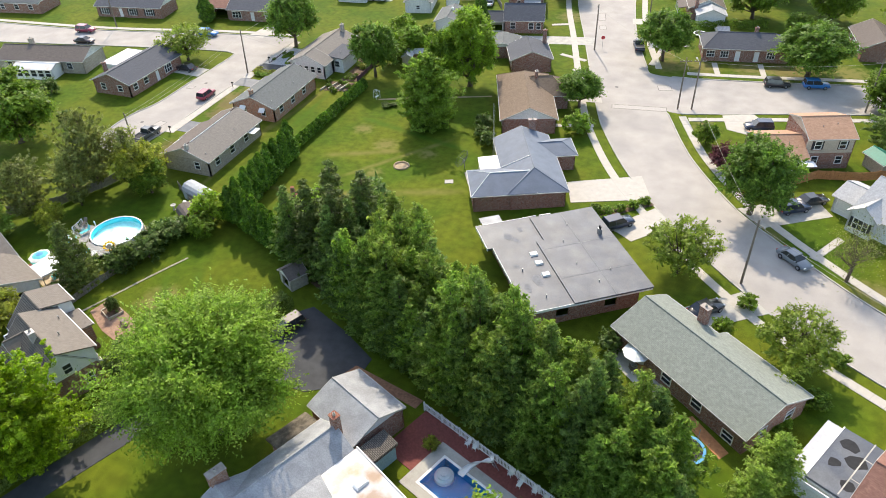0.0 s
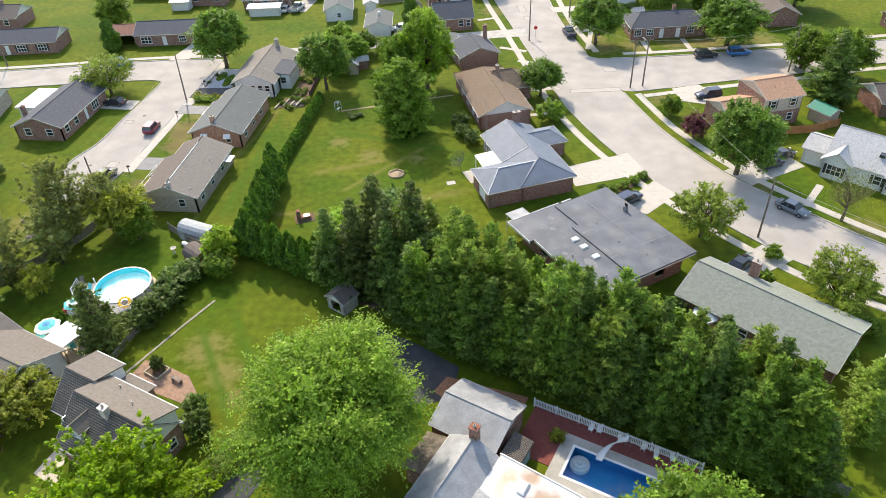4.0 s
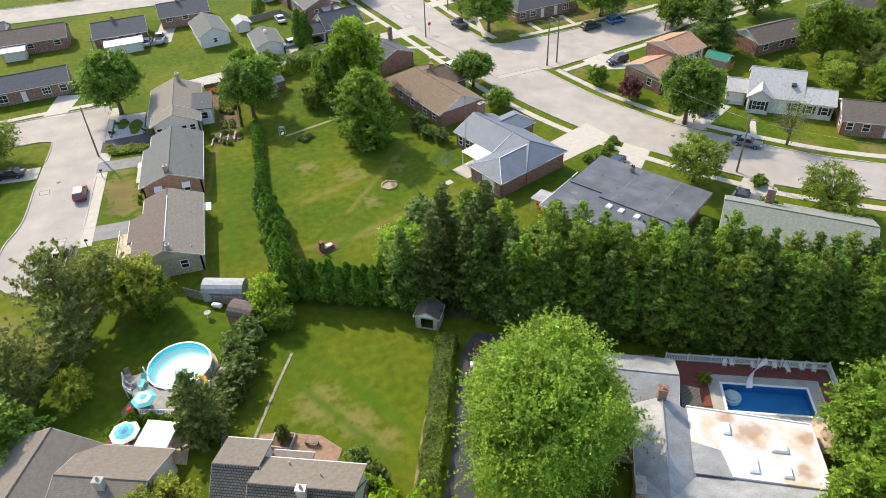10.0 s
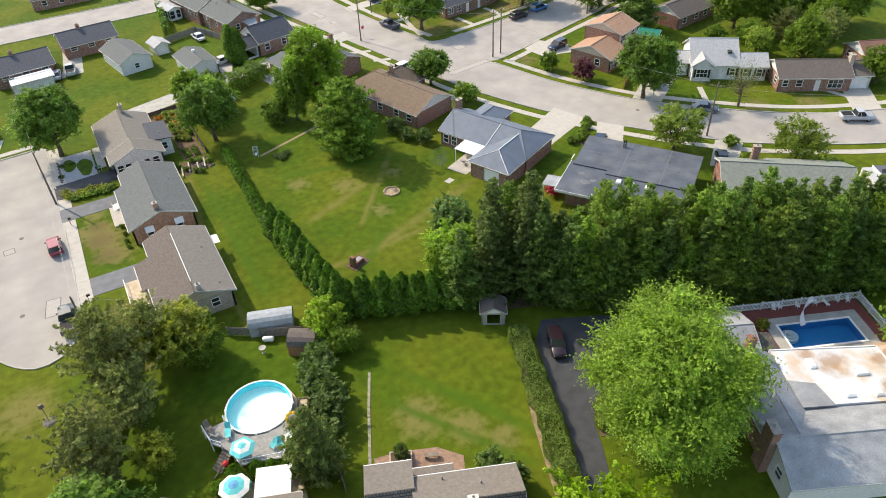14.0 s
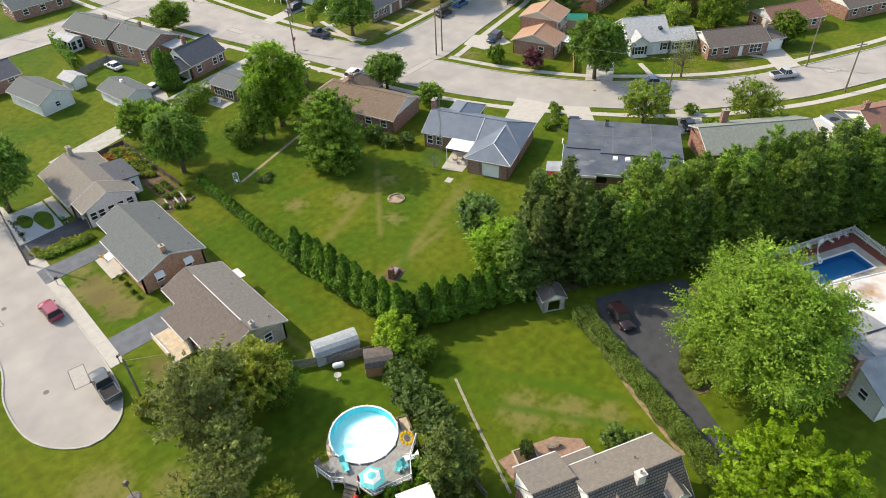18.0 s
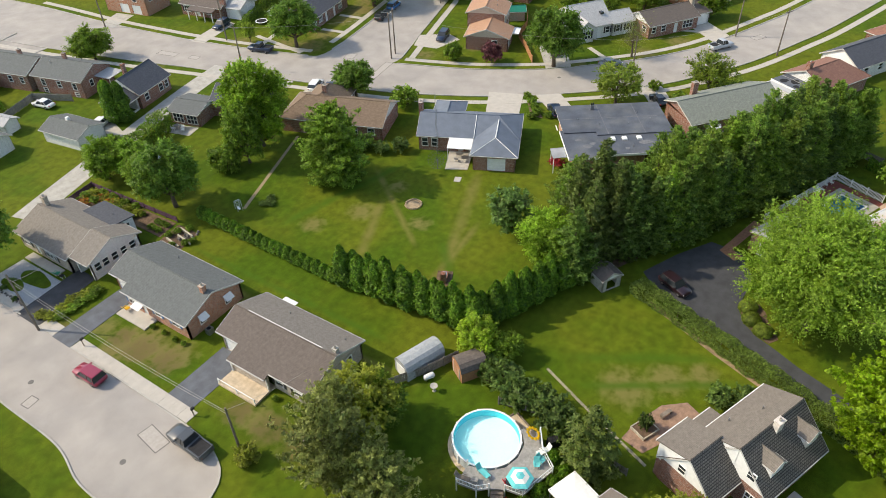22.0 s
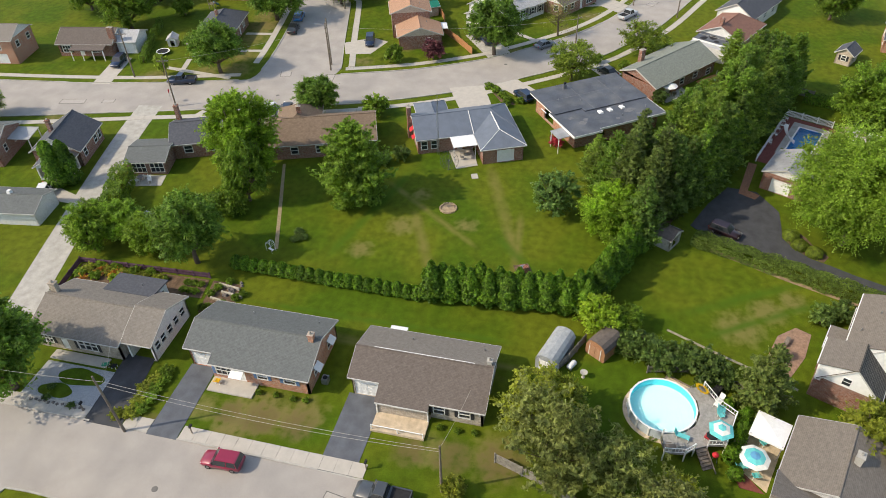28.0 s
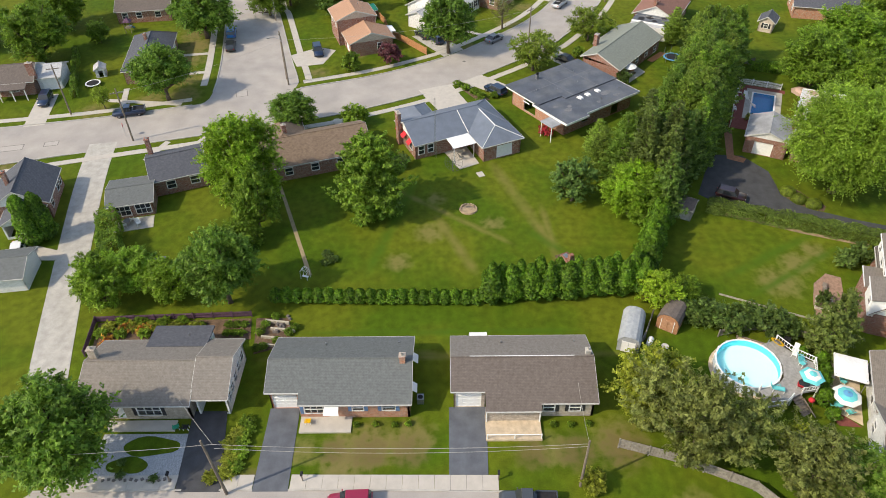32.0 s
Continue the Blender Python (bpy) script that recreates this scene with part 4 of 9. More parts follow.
for u, y in ((-4.8, 4.97), (0.4, 3.22), (3.0, 3.22), (5.6, 3.22)):
    w_ = part("window", frame_mesh(1.0, 1.1), TRIM, h4, m=pose(u, y, 3.4))
    part("pane", box(0, -0.02, 0, 1.0, 0.02, 1.1), GLASS, w_)
for x in (0.2, 5.4):
    volume(h4, x, -2.0, -90, 2.3, 1.9, 5.1, 5.95, SH_UMBER, WHITE, WHITE, oe=0.1, oh=0.1, base=0.0, open_r=[("w", 0, 4.3, 0.6, 0.65)])
chimney(h4, 2.6, -0.75, 5.6, 7.3, 0.8, 0.6, mat("chimney_paint", (0.60, 0.54, 0.49), 0.85, var=0.2))
vents(h4, [(0.4, 2.6, 5.5), (3.6, 1.4, 6.0)])
part("back_room", B().prism([(-2.1, 3.2), (1.5, 3.2), (1.5, 5.0), (-2.1, 5.0)], 0, 3.5), BRICK, h4)
part("back_room_roof", slab([(-2.2, 3.2), (1.7, 3.2), (1.7, 5.25), (-2.2, 5.25)], lambda x, y: 3.8 - 0.09 * (y - 3.2)), SH_UMBER, h4)
part("gutter", box(-0.25, 5.3, 3.5, 3.9, 0.08, 0.1), TRIM, h4)
part("front_step", B().box(1.6, -4.9, 0, 2.4, 1.2, 0.3).box(1.6, -5.7, 0, 2.0, 0.6, 0.15), CONCRETE, h4)
part("front_paving", B().prism([(-4.4, -3.6), (-2.3, -3.0), (-2.2, -5.0), (-1.2, -5.2), (-1.0, -6.6), (-4.0, -6.4)], -0.1, 0.06), mat("flagstone_cream", (0.55, 0.47, 0.36), 0.9, var=0.2, scale=1.2), h4)

h5 = house("house with a broad tan shingle roof beside the pool patio", -77.2, 40.8, -21)
volume(h5, 0, 0, 0, 8.8, 9.6, 2.9, 4.9, SH_UMBER, SIDING, SIDING, open_r=W3([-2, 2]), open_f=W3([-1, 2]))
volume(h5, -7.4, -0.6, 90, 11.0, 9.0, 2.9, 4.9, SH_UMBER, SIDING, SIDING, open_l=W3([-2, 2]), open_r=W3([-2.4, 2]))
chimney(h5, 0.4, -0.7, 4.2, 5.7, 0.8, 0.6, CONCRETE_OLD)

# across the street
ho = house("split-level house with an orange shingle roof", 18.2, 108.6, 19.5)
volume(ho, 0.3, 0, 0, 7.2, 8.6, 5.2, 6.8, SH_ORANGE, BRICK, SIDING_TAN, oe=0.15, open_b=[("wk", -1.8, 3.4, 0.9, 1.2), ("wk", 1.8, 3.4, 0.9, 1.2), ("w", -1.8, 0.9, 0.9, 1.2), ("w", 1.8, 0.9, 0.9, 1.2)], open_f=W3([-1.8, 1.8], 3.4, 0.9))
for x, z, sx, sz in ((-2.9, 2.9, 0.75, 2.1), (0.3, 2.9, 2.1, 2.1), (3.2, 2.9, 0.7, 2.1), (0.3, 2.75, 6.7, 0.4), (0.3, 4.75, 6.7, 0.3)):
    part("siding_panel", box(x, -3.94, z, sx, 0.06, sz), SIDING_TAN, ho)
volume(ho, -6.4, -1.4, 0, 6.6, 9.4, 2.8, 4.6, SH_ORANGE, BRICK, SIDING_TAN, ends=(True, False), open_l=[("w", -1.6, 0.9, 1.0, 1.3)], open_b=[("wk", -1.8, 0.8, 1.6, 1.4), ("d", 1.0, 0.1, 0.95, 2.05)], open_f=[("g", 0, 0.05, 2.6, 2.1)])
chimney(ho, -2.6, 0.5, 4.0, 6.0, 0.6, 0.6)
vents(ho, [(1.6, -1.6, 6.1), (-0.6, -2.0, 6.0), (-5.4, -3.0, 3.9)])
part("porch_canopy", slab([(-5.8, -7.4), (-2.6, -7.4), (-2.6, -6.0), (-5.8, -6.0)], lambda x, y: 2.9 + 0.06 * y, 0.07), WHITE, ho)
hw = house("white cape house with a pale grey shingle roof", 28.2, 91.4, -36)
volume(hw, 0, 0.2, 0, 8.8, 10.4, 2.9, 6.0, SH_PALE, SIDING, SIDING, open_b=[("wk", -2.4, 0.8, 1.9, 1.5), ("d", 1.4, 0.1, 0.95, 2.05), ("wk", 3.3, 0.9, 0.9, 1.3)], open_r=W3([-2, 2]))
volume(hw, -2.3, -3.6, -90, 4.6, 4.2, 3.0, 4.5, SH_PALE, SIDING, SIDING, ends=(False, True), open_r=[("wk", 0, 0.8, 1.9, 1.5)])
volume(hw, 6.8, -2.3, 0, 5.4, 6.0, 2.8, 4.3, SH_PALE, SIDING, SIDING, open_b=[("wk", -1.2, 0.9, 0.9, 1.3), ("wk", 1.2, 0.9, 0.9, 1.3)])
volume(hw, -6.0, -0.5, 0, 3.8, 6.0, 2.6, 3.8, SH_PALE, SIDING, SIDING, open_b=[("g", 0, 0.05, 2.4, 2.1)])
part("skylight", box(2.6, -2.6, 4.35, 0.7, 0.9, 0.4), GLASS, hw)
hg = house("brick ranch house with a grey shingle roof", 38.3, 77.6, -33)
volume(hg, 0, 0, 0, 13.0, 8.2, 2.7, 4.5, SH_BROWN, BRICK, SIDING, open_b=[("w", -5, 1.0, 0.9, 1.2), ("w", -2.6, 1.0, 1.0, 1.2), ("d", 0.6, 0.1, 0.95, 2.05), ("w", 3.6, 0.7, 2.4, 1.5)], open_l=W3([-2, 2]))
volume(hg, 8.2, 0.3, 0, 4.0, 7.0, 2.7, 4.1, SH_BROWN, SIDING, SIDING, open_b=[("g", 0, 0.05, 2.8, 2.2)])
chimney(hg, 6.6, -0.4, 0.5, 5.6, 0.7, 1.2, STONE_TAN)
hs = house("brick ranch house with a dark grey roof", 42.5, 113.0, 8)
volume(hs, 0, 0, 0, 13.0, 8.0, 2.7, 4.5, SH_BROWN, BRICK, SIDING, open_b=W3([-4, 0, 3]))
hs = house("dark-roofed brick ranch house on the corner", 6.6, 147.2, 10)
volume(hs, 0, 0, 0, 16.5, 8.4, 2.7, 4.6, SH_DARK, BRICK, BRICK, hips=(3, 3), open_b=W3([-6.6, -4, 4.6], 0.9, 1.4) + [("d", -1.5, 0.1, 0.95, 2.05), ("d", 2, 0.1, 0.95, 2.05)], open_l=W3([-2, 2]))
chimney(hs, 2, 0.6, 4.2, 5.4)
hs = house("brick house with a brown roof and a white-posted porch", -2.4, 169.4, 100)
volume(hs, 1.8, 0, 0, 12.0, 8.0, 2.7, 4.6, SH_BROWN, BRICK, SIDING, open_f=[("wk", 4, 0.9, 1.6, 1.3), ("d", 1, 0.1, 0.95, 2.05), ("w", -2, 0.9, 1.6, 1.3)], open_r=W3([-2, 2]))
volume(hs, -6.2, -0.6, 0, 4.6, 6.4, 2.6, 3.9, SH_PALE, SIDING, SIDING, open_f=[("g", 0, 0.05, 2.8, 2.1)])
part("porch_roof", slab([(-3, 3.9), (4, 3.9), (4, 6.0), (-3, 6.0)], lambda x, y: 3.3 - 0.16 * y), SH_BROWN, hs)
for x in (-2.8, -0.6, 1.6, 3.8):
    part("porch_post", box(x, 5.8, 0, 0.15, 0.15, 2.25), TRIM, hs)
chimney(hs, -3.9, 2.4, 2.6, 5.6, 1.2, 0.7)
hs = house("red brick house with a grey roof behind the corner", 31.0, 156.0, 97)
volume(hs, 0, 0, 0, 12.0, 8.0, 2.7, 4.6, SH_BROWN, BRICK, BRICK, open_f=W3([-3, 1, 4]))
hs = house("two-storey brick house with twin garage doors", -9.5, 189.0, 100)
volume(hs, 0, 0, 0, 13.0, 8.4, 5.0, 6.8, SH_TAN, BRICK_ORANGE, SIDING, open_f=[("g", -3, 0.05, 2.6, 2.1), ("g", 0.6, 0.05, 2.6, 2.1), ("w", -3, 3.0, 1.2, 1.2), ("w", 1, 3.0, 1.2, 1.2), ("w", 4.4, 3.0, 1.2, 1.2)], open_l=W3([-2, 2], 3.0))
# west of the street, by the lane
hs = house("brick house with a low garage wing and grey roofs", -39.7, 135.1, 14)
volume(hs, 0, 0, 90, 6.6, 7.0, 2.5, 3.3, SH_GREY, BRICK, SIDING, open_f=[("w", -1.6, 0.5, 2.0, 1.6), ("w", 1.2, 0.5, 2.0, 1.6)], open_r=[("w", 0.5, 0.8, 1.2, 1.2)])
volume(hs, 5.5, -6.2, 98, 8.4, 8.4, 2.8, 4.5, SH_DARK, BRICK, BRICK, open_f=[("w", -2.0, 1.0, 1.2, 1.2), ("w", 1.4, 1.0, 1.2, 1.2)], open_r=[("w", 1.5, 1.0, 1.0, 1.2)])
chimney(hs, 8.4, -2.4, 2.0, 5.8, 0.8, 0.6)
part("patio_slab", B().prism([(-6.2, -2.8), (-3.4, -2.8), (-3.4, 2.6), (-6.2, 2.6)], -0.1, 0.05), CONCRETE_OLD, hs)
hs = house("brick house with a charcoal gable roof and cluttered back porch", -39.4, 150.5, 13)
volume(hs, 0, 0, 0, 9.0, 8.2, 2.9, 5.4, SH_DARK, BRICK, SIDING, open_l=[("w", 0.2, 3.0, 1.3, 1.0)], open_b=[("w", -2.4, 1.0, 1.0, 1.3), ("w", 1.6, 1.0, 1.0, 1.3), ("w", 3.2, 1.0, 0.9, 1.3)], open_r=W3([-2, 2]))
volume(hs, -6.2, -0.8, 0, 4.2, 5.6, 2.5, 3.9, SH_DARK, SIDING, SIDING, open_l=[("o", -1.5, 0.3, 1.9, 1.9), ("o", 1.5, 0.3, 1.9, 1.9)], open_b=[("o", 0, 0.3, 2.8, 1.9)])
part("porch_steps", B().box(-9.0, -0.8, 0, 0.9, 1.6, 0.2).box(-8.6, -0.8, 0.2, 0.5, 1.6, 0.2), CONCRETE, hs)
chimney(hs, -0.6, 1.6, 4.0, 6.4)
hs = house("long brick house with a grey roof and white-framed windows", -43.0, 165.2, 104)
volume(hs, 0, 0, 0, 12.0, 8.8, 3.5, 5.4, SH_GREY, BRICK, BRICK, open_f=W3([-3.8, -0.2, 3.6], 1.6, 0.9) + W3([-3.8, 3.6], 0.2, 0.9, 0.8), open_l=W3([-1.6, 1.6], 1.6, 0.8), open_b=W3([-3.8, 0, 3.6], 1.4))
chimney(hs, 1.4, -0.8, 4.6, 6.2)
vents(hs, [(-2.4, -1.0, 5.2), (3.2, 1.2, 5.0)])
part("porch_roof", slab([(-9.2, -3.4), (-5.7, -3.4), (-5.7, 0.6), (-9.2, 0.6)], lambda x, y: 3.4 + 0.05 * x, 0.1), SH_PALE, hs)
for u in (-3.2, 0.4):
    part("porch_post", box(-9.0, u, 0, 0.12, 0.12, 2.9), WHITE, hs)
hs = house("long brick house with a grey roof and glazed sunroom", -46.9, 178.4, 105)
volume(hs, 0, 0, 0, 14.6, 8.8, 3.5, 5.4, SH_GREY, BRICK, BRICK, open_f=W3([-5.4, -2.6, 4.6], 1.6, 0.9), open_l=W3([-1.6, 1.6], 1.6, 0.8), open_b=W3([-3.8, 0, 3.6], 1.4))
volume(hs, 3.4, 5.9, 0, 5.6, 3.6, 2.6, 3.2, SH_PALE, WHITE, WHITE, open_f=W3([-2, -0.6, 0.8, 2.2], 0.5, 1.1, 1.7), open_l=W3([-0.8, 0.8], 0.5, 1.1, 1.7))
chimney(hs, -2.4, -0.4, 4.6, 6.2)
vents(hs, [(2.4, 1.0, 5.2)])
hs = house("white weatherboard garage with a grey roof", -55.6, 147.3, 8, "garage")
volume(hs, 0, 0, 90, 9.0, 6.2, 2.4, 3.5, SH_GREY, SIDING, SIDING, open_b=[("g", -2.2, 0.05, 2.4, 2.0)])
part("cupola", box(0.2, 0.6, 3.4, 0.6, 0.6, 0.55, 0, 0.8), WHITE, hs)
hs = house("white weatherboard garage with a grey roof", -67.2, 158.0, 12, "garage")
volume(hs, 0, 0, 90, 11.0, 7.0, 2.6, 4.2, SH_GREY, SIDING, SIDING, open_l=[("w", 0, 0.9, 0.8, 0.9)])
hs = house("small white garden shed", -60.2, 161.0, 12, "garden_shed")
volume(hs, 0, 0, 90, 4.6, 3.6, 2.0, 2.8, SH_PALE, SIDING, SIDING)
hs = house("brick ranch house with charcoal roof", -73.0, 172.2, 6)
volume(hs, 0, 0, 0, 11.5, 9.0, 2.7, 4.6, SH_DARK, BRICK, BRICK, open_b=W3([-3.6, 0, 3.6], 1.6, 1.2, 0.8), open_r=W3([-2, 2]))
chimney(hs, -1, 0, 4.2, 5.4)
hs = house("brick ranch house with charcoal roof and a white patio cover", -86.5, 164.5, 6)
volume(hs, 0, 0, 0, 11.5, 10.0, 2.7, 4.6, SH_DARK, BRICK, BRICK, open_b=W3([-3.6, 0, 3.6], 1.6, 1.2, 0.8), open_r=W3([-2, 2]))
volume(hs, 0.4, -7.2, 0, 8.0, 4.0, 2.1, 2.5, WHITE, SIDING, SIDING)
chimney(hs, -1, 0, 4.2, 5.4)
hs = house("brick ranch house with brown roof and white back porch", -104.5, 166.8, 4)
volume(hs, 0, 0, 0, 13.5, 8.5, 2.7, 4.6, SH_BROWN, BRICK, BRICK, open_b=W3([-1, 4.5], 1.2, 1.2, 1.0))
volume(hs, -4.0, -5.6, 0, 5.0, 3.4, 2.2, 2.6, WHITE, SIDING, SIDING)
hs = house("long brick house with slate-blue roof and carport", -104.5, 140.6, 8)
volume(hs, 3.0, 0, 0, 15.0, 8.2, 2.7, 4.4, SH_DARK, BRICK, SIDING, open_b=[("w", -5, 0.7, 2.2, 1.4), ("d", -1, 0.1, 0.95, 2.05), ("w", 3, 0.9, 1.4, 1.2), ("w", 6, 0.9, 1.2, 1.2)])
volume(hs, -7.5, 0.4, 0, 7.0, 7.0, 2.6, 3.8, SH_RED, BRICK, SIDING, open_b=[("o", 0, 0.02, 5.0, 2.2)])
hs = house("brick house with charcoal roof and a white front porch", -134.0, 135.0, 9)
volume(hs, 0, 0, 0, 18.0, 8.2, 2.7, 4.5, SH_DARK, BRICK, SIDING, open_b=[("wk", -6.5, 0.7, 1.8, 1.4), ("d", -2.2, 0.1, 0.95, 2.05), ("wk", 1, 0.7, 1.8, 1.4), ("wk", 5.5, 0.7, 1.8, 1.4)])
hs = house("brick ranch house with charcoal roof and a white sunroom", -105.7, 101.9, 90)
volume(hs, 0, 0, 0, 16.0, 9.4, 2.7, 4.5, SH_DARK, BRICK, BRICK, open_b=[("w", -6, 1.0, 1.1, 1.2), ("w", -3, 1.0, 1.1, 1.2), ("d", 0.4, 0.1, 0.95, 2.05), ("w", 3.6, 0.7, 2.0, 1.5)], open_l=W3([-2, 2]))
part("flat_roof", box(3.0, 6.4, 2.6, 8.0, 4.0, 0.25), ROOF_WHITE, hs)
part("sunroom", box(3.0, 6.2, 0, 7.4, 3.4, 2.6), SIDING, hs)
chimney(hs, -4.0, 4.2, 1.0, 4.6)
hs = house("tan ranch house with a brown roof and white sunroom", -129.0, 102.5, 12)
volume(hs, 0, 0, 0, 20.0, 8.5, 2.7, 4.4, SH_BROWN, STONE_TAN, SIDING, open_b=W3([-7, 6.5]))
volume(hs, 0.5, -5.6, 0, 9.0, 4.2, 2.3, 2.9, ROOF_WHITE, WHITE, WHITE, open_b=W3([-3.2, -1.6, 0, 1.6, 3.2], 0.6, 1.2, 1.5))
chimney(hs, -4, 0.8, 4.0, 5.4, 0.9, 0.7, STONE_TAN)
# south-east
hs = house("brick house with red-brown roof and dark flat carport", 25.4, 43.4, -28)
volume(hs, 0, 0, 0, 12.0, 9.4, 2.7, 4.9, SH_RED, BRICK, SIDING, hips=(0, 3.5), open_l=W3([-2, 2]))
part("carport_roof", B().prism([(-9.6, -3.9), (-5.4, -3.9), (-5.4, 3.6), (-9.6, 3.6)], 2.6, 2.85), MEMBRANE, hs)
for x, y, r in ((-8.4, 2.0, 0.8), (-7.2, 0.6, 0.9), (-8.6, -0.8, 0.6), (-6.6, -2.4, 0.7)):
    part("felt_patch", B().prism([(x + r * random.uniform(0.6, 1.2) * math.cos(a), y + r * random.uniform(0.6, 1.2) * math.sin(a)) for a in (i * 0.7 for i in range(9))], 2.8, 2.862), BLACK, hs)
for x, y, sx, sy in ((-6.9, 0, 0.12, 7.4), (-6.2, 1.4, 1.5, 0.1), (-6.2, -1.4, 1.5, 0.1)):
    part("felt_joint", box(x, y, 2.85, sx, sy, 0.015), CONCRETE_OLD, hs)
part("fascia", box(-9.65, -0.15, 2.5, 0.1, 7.6, 0.4), TRIM, hs)
for y in (-3.7, -0.2, 3.4):
    part("carport_post", box(-9.4, y, 0, 0.15, 0.15, 2.6), WHITE, hs)
part("fascia", box(-8.5, -4.65, 2.5, 6.3, 0.1, 0.4), TRIM, hs)
part("wall", box(-8.4, -0.2, 0, 5.4, 7.6, 2.6), SIDING, hs)
chimney(hs, -4.8, 0.4, 2.5, 6.0, 0.9, 0.7)
hs = house("house with charcoal gable roof and white gable end", 38.0, 39.0, -29)
volume(hs, 0, 0, 0, 14.0, 8.4, 2.8, 5.2, SH_DARK, SIDING, WHITE, open_l=W3([-2, 2]), open_b=W3([-4, 0, 4]))
hs = house("house with a red-brown roof down the street", 52.0, 34.0, -29)
volume(hs, 0, 0, 0, 12.0, 8.4, 2.8, 4.8, SH_RED, BRICK, SIDING, hips=(3, 3), open_b=W3([-4, 0, 4]))
hs = house("brick house with red-brown roof up the street", 57.0, 75.0, -25)
volume(hs, 0, 0, 0, 13.0, 8.4, 2.7, 4.8, SH_RED, BRICK_ORANGE, SIDING, open_b=W3([-4, 0, 4]), open_l=W3([-2, 2]))
hs = house("brick house with grey roof in the far street", 75.0, 68.0, -22)
volume(hs, 0, 0, 0, 13.0, 8.4, 2.7, 4.8, SH_BROWN, BRICK, SIDING, open_b=W3([-4, 0, 4]))
hs = house("small grey garden house with a dark roof", 19.5, 22.5, -30, "garden_shed")
volume(hs, 0, 0, 0, 4.4, 3.6, 2.2, 3.4, SH_DARK, SIDING_TAN, SIDING_TAN, open_l=[("wk", 0, 0.9, 0.8, 0.9)], open_b=[("wk", 0, 0.9, 0.8, 0.9)])
hs = house("brick house with grey roof beyond the windbreak", 27.4, 7.6, -104)
volume(hs, 0, 0, 0, 14.0, 9.0, 2.7, 4.8, SH_DARK, BRICK_ORANGE, SIDING, open_l=W3([-2, 2]), open_f=W3([-4, 0, 4]))
for x, y, yaw, m_, lab in ((60, 150, 15, SH_GREY, "brick house with a grey roof in the far street"), (66, 120, 10, SH_BROWN, "brick house with a brown roof among trees"), (-100, 206, 0, SH_DARK, "brick house with charcoal roof across the far street"), (-75, 208, 3, SH_BROWN, "brick house with brown roof across the far street"), (-50, 210, 3, SH_GREY, "brick house with grey roof across the far street"), (-118, 172, 2, SH_GREY, "white-sided house with a grey roof"), (-150, 150, 4, SH_BROWN, "brick house with brown roof in the far lots"), (-8, 212, 100, SH_BROWN, "brick house with brown roof up the street"), (-165, 130, 10, SH_GREY, "brick house with grey roof down the side street")):
    hs = house(lab, x, y, yaw)
    volume(hs, 0, 0, 0, 14.0, 8.4, 2.7, 4.7, m_, BRICK, SIDING, open_b=W3([-4, 0, 4]), open_f=W3([-4, 0, 4]), open_l=W3([-2, 2]))
    chimney(hs, 2, 0.4, 4.2, 5.6)

# ---------------------------------------------------------------- trees
def unit_dirs(rng, k):
    d = rng.normal(size=(k, 3))
    return d / np.linalg.norm(d, axis=1)[:, None]


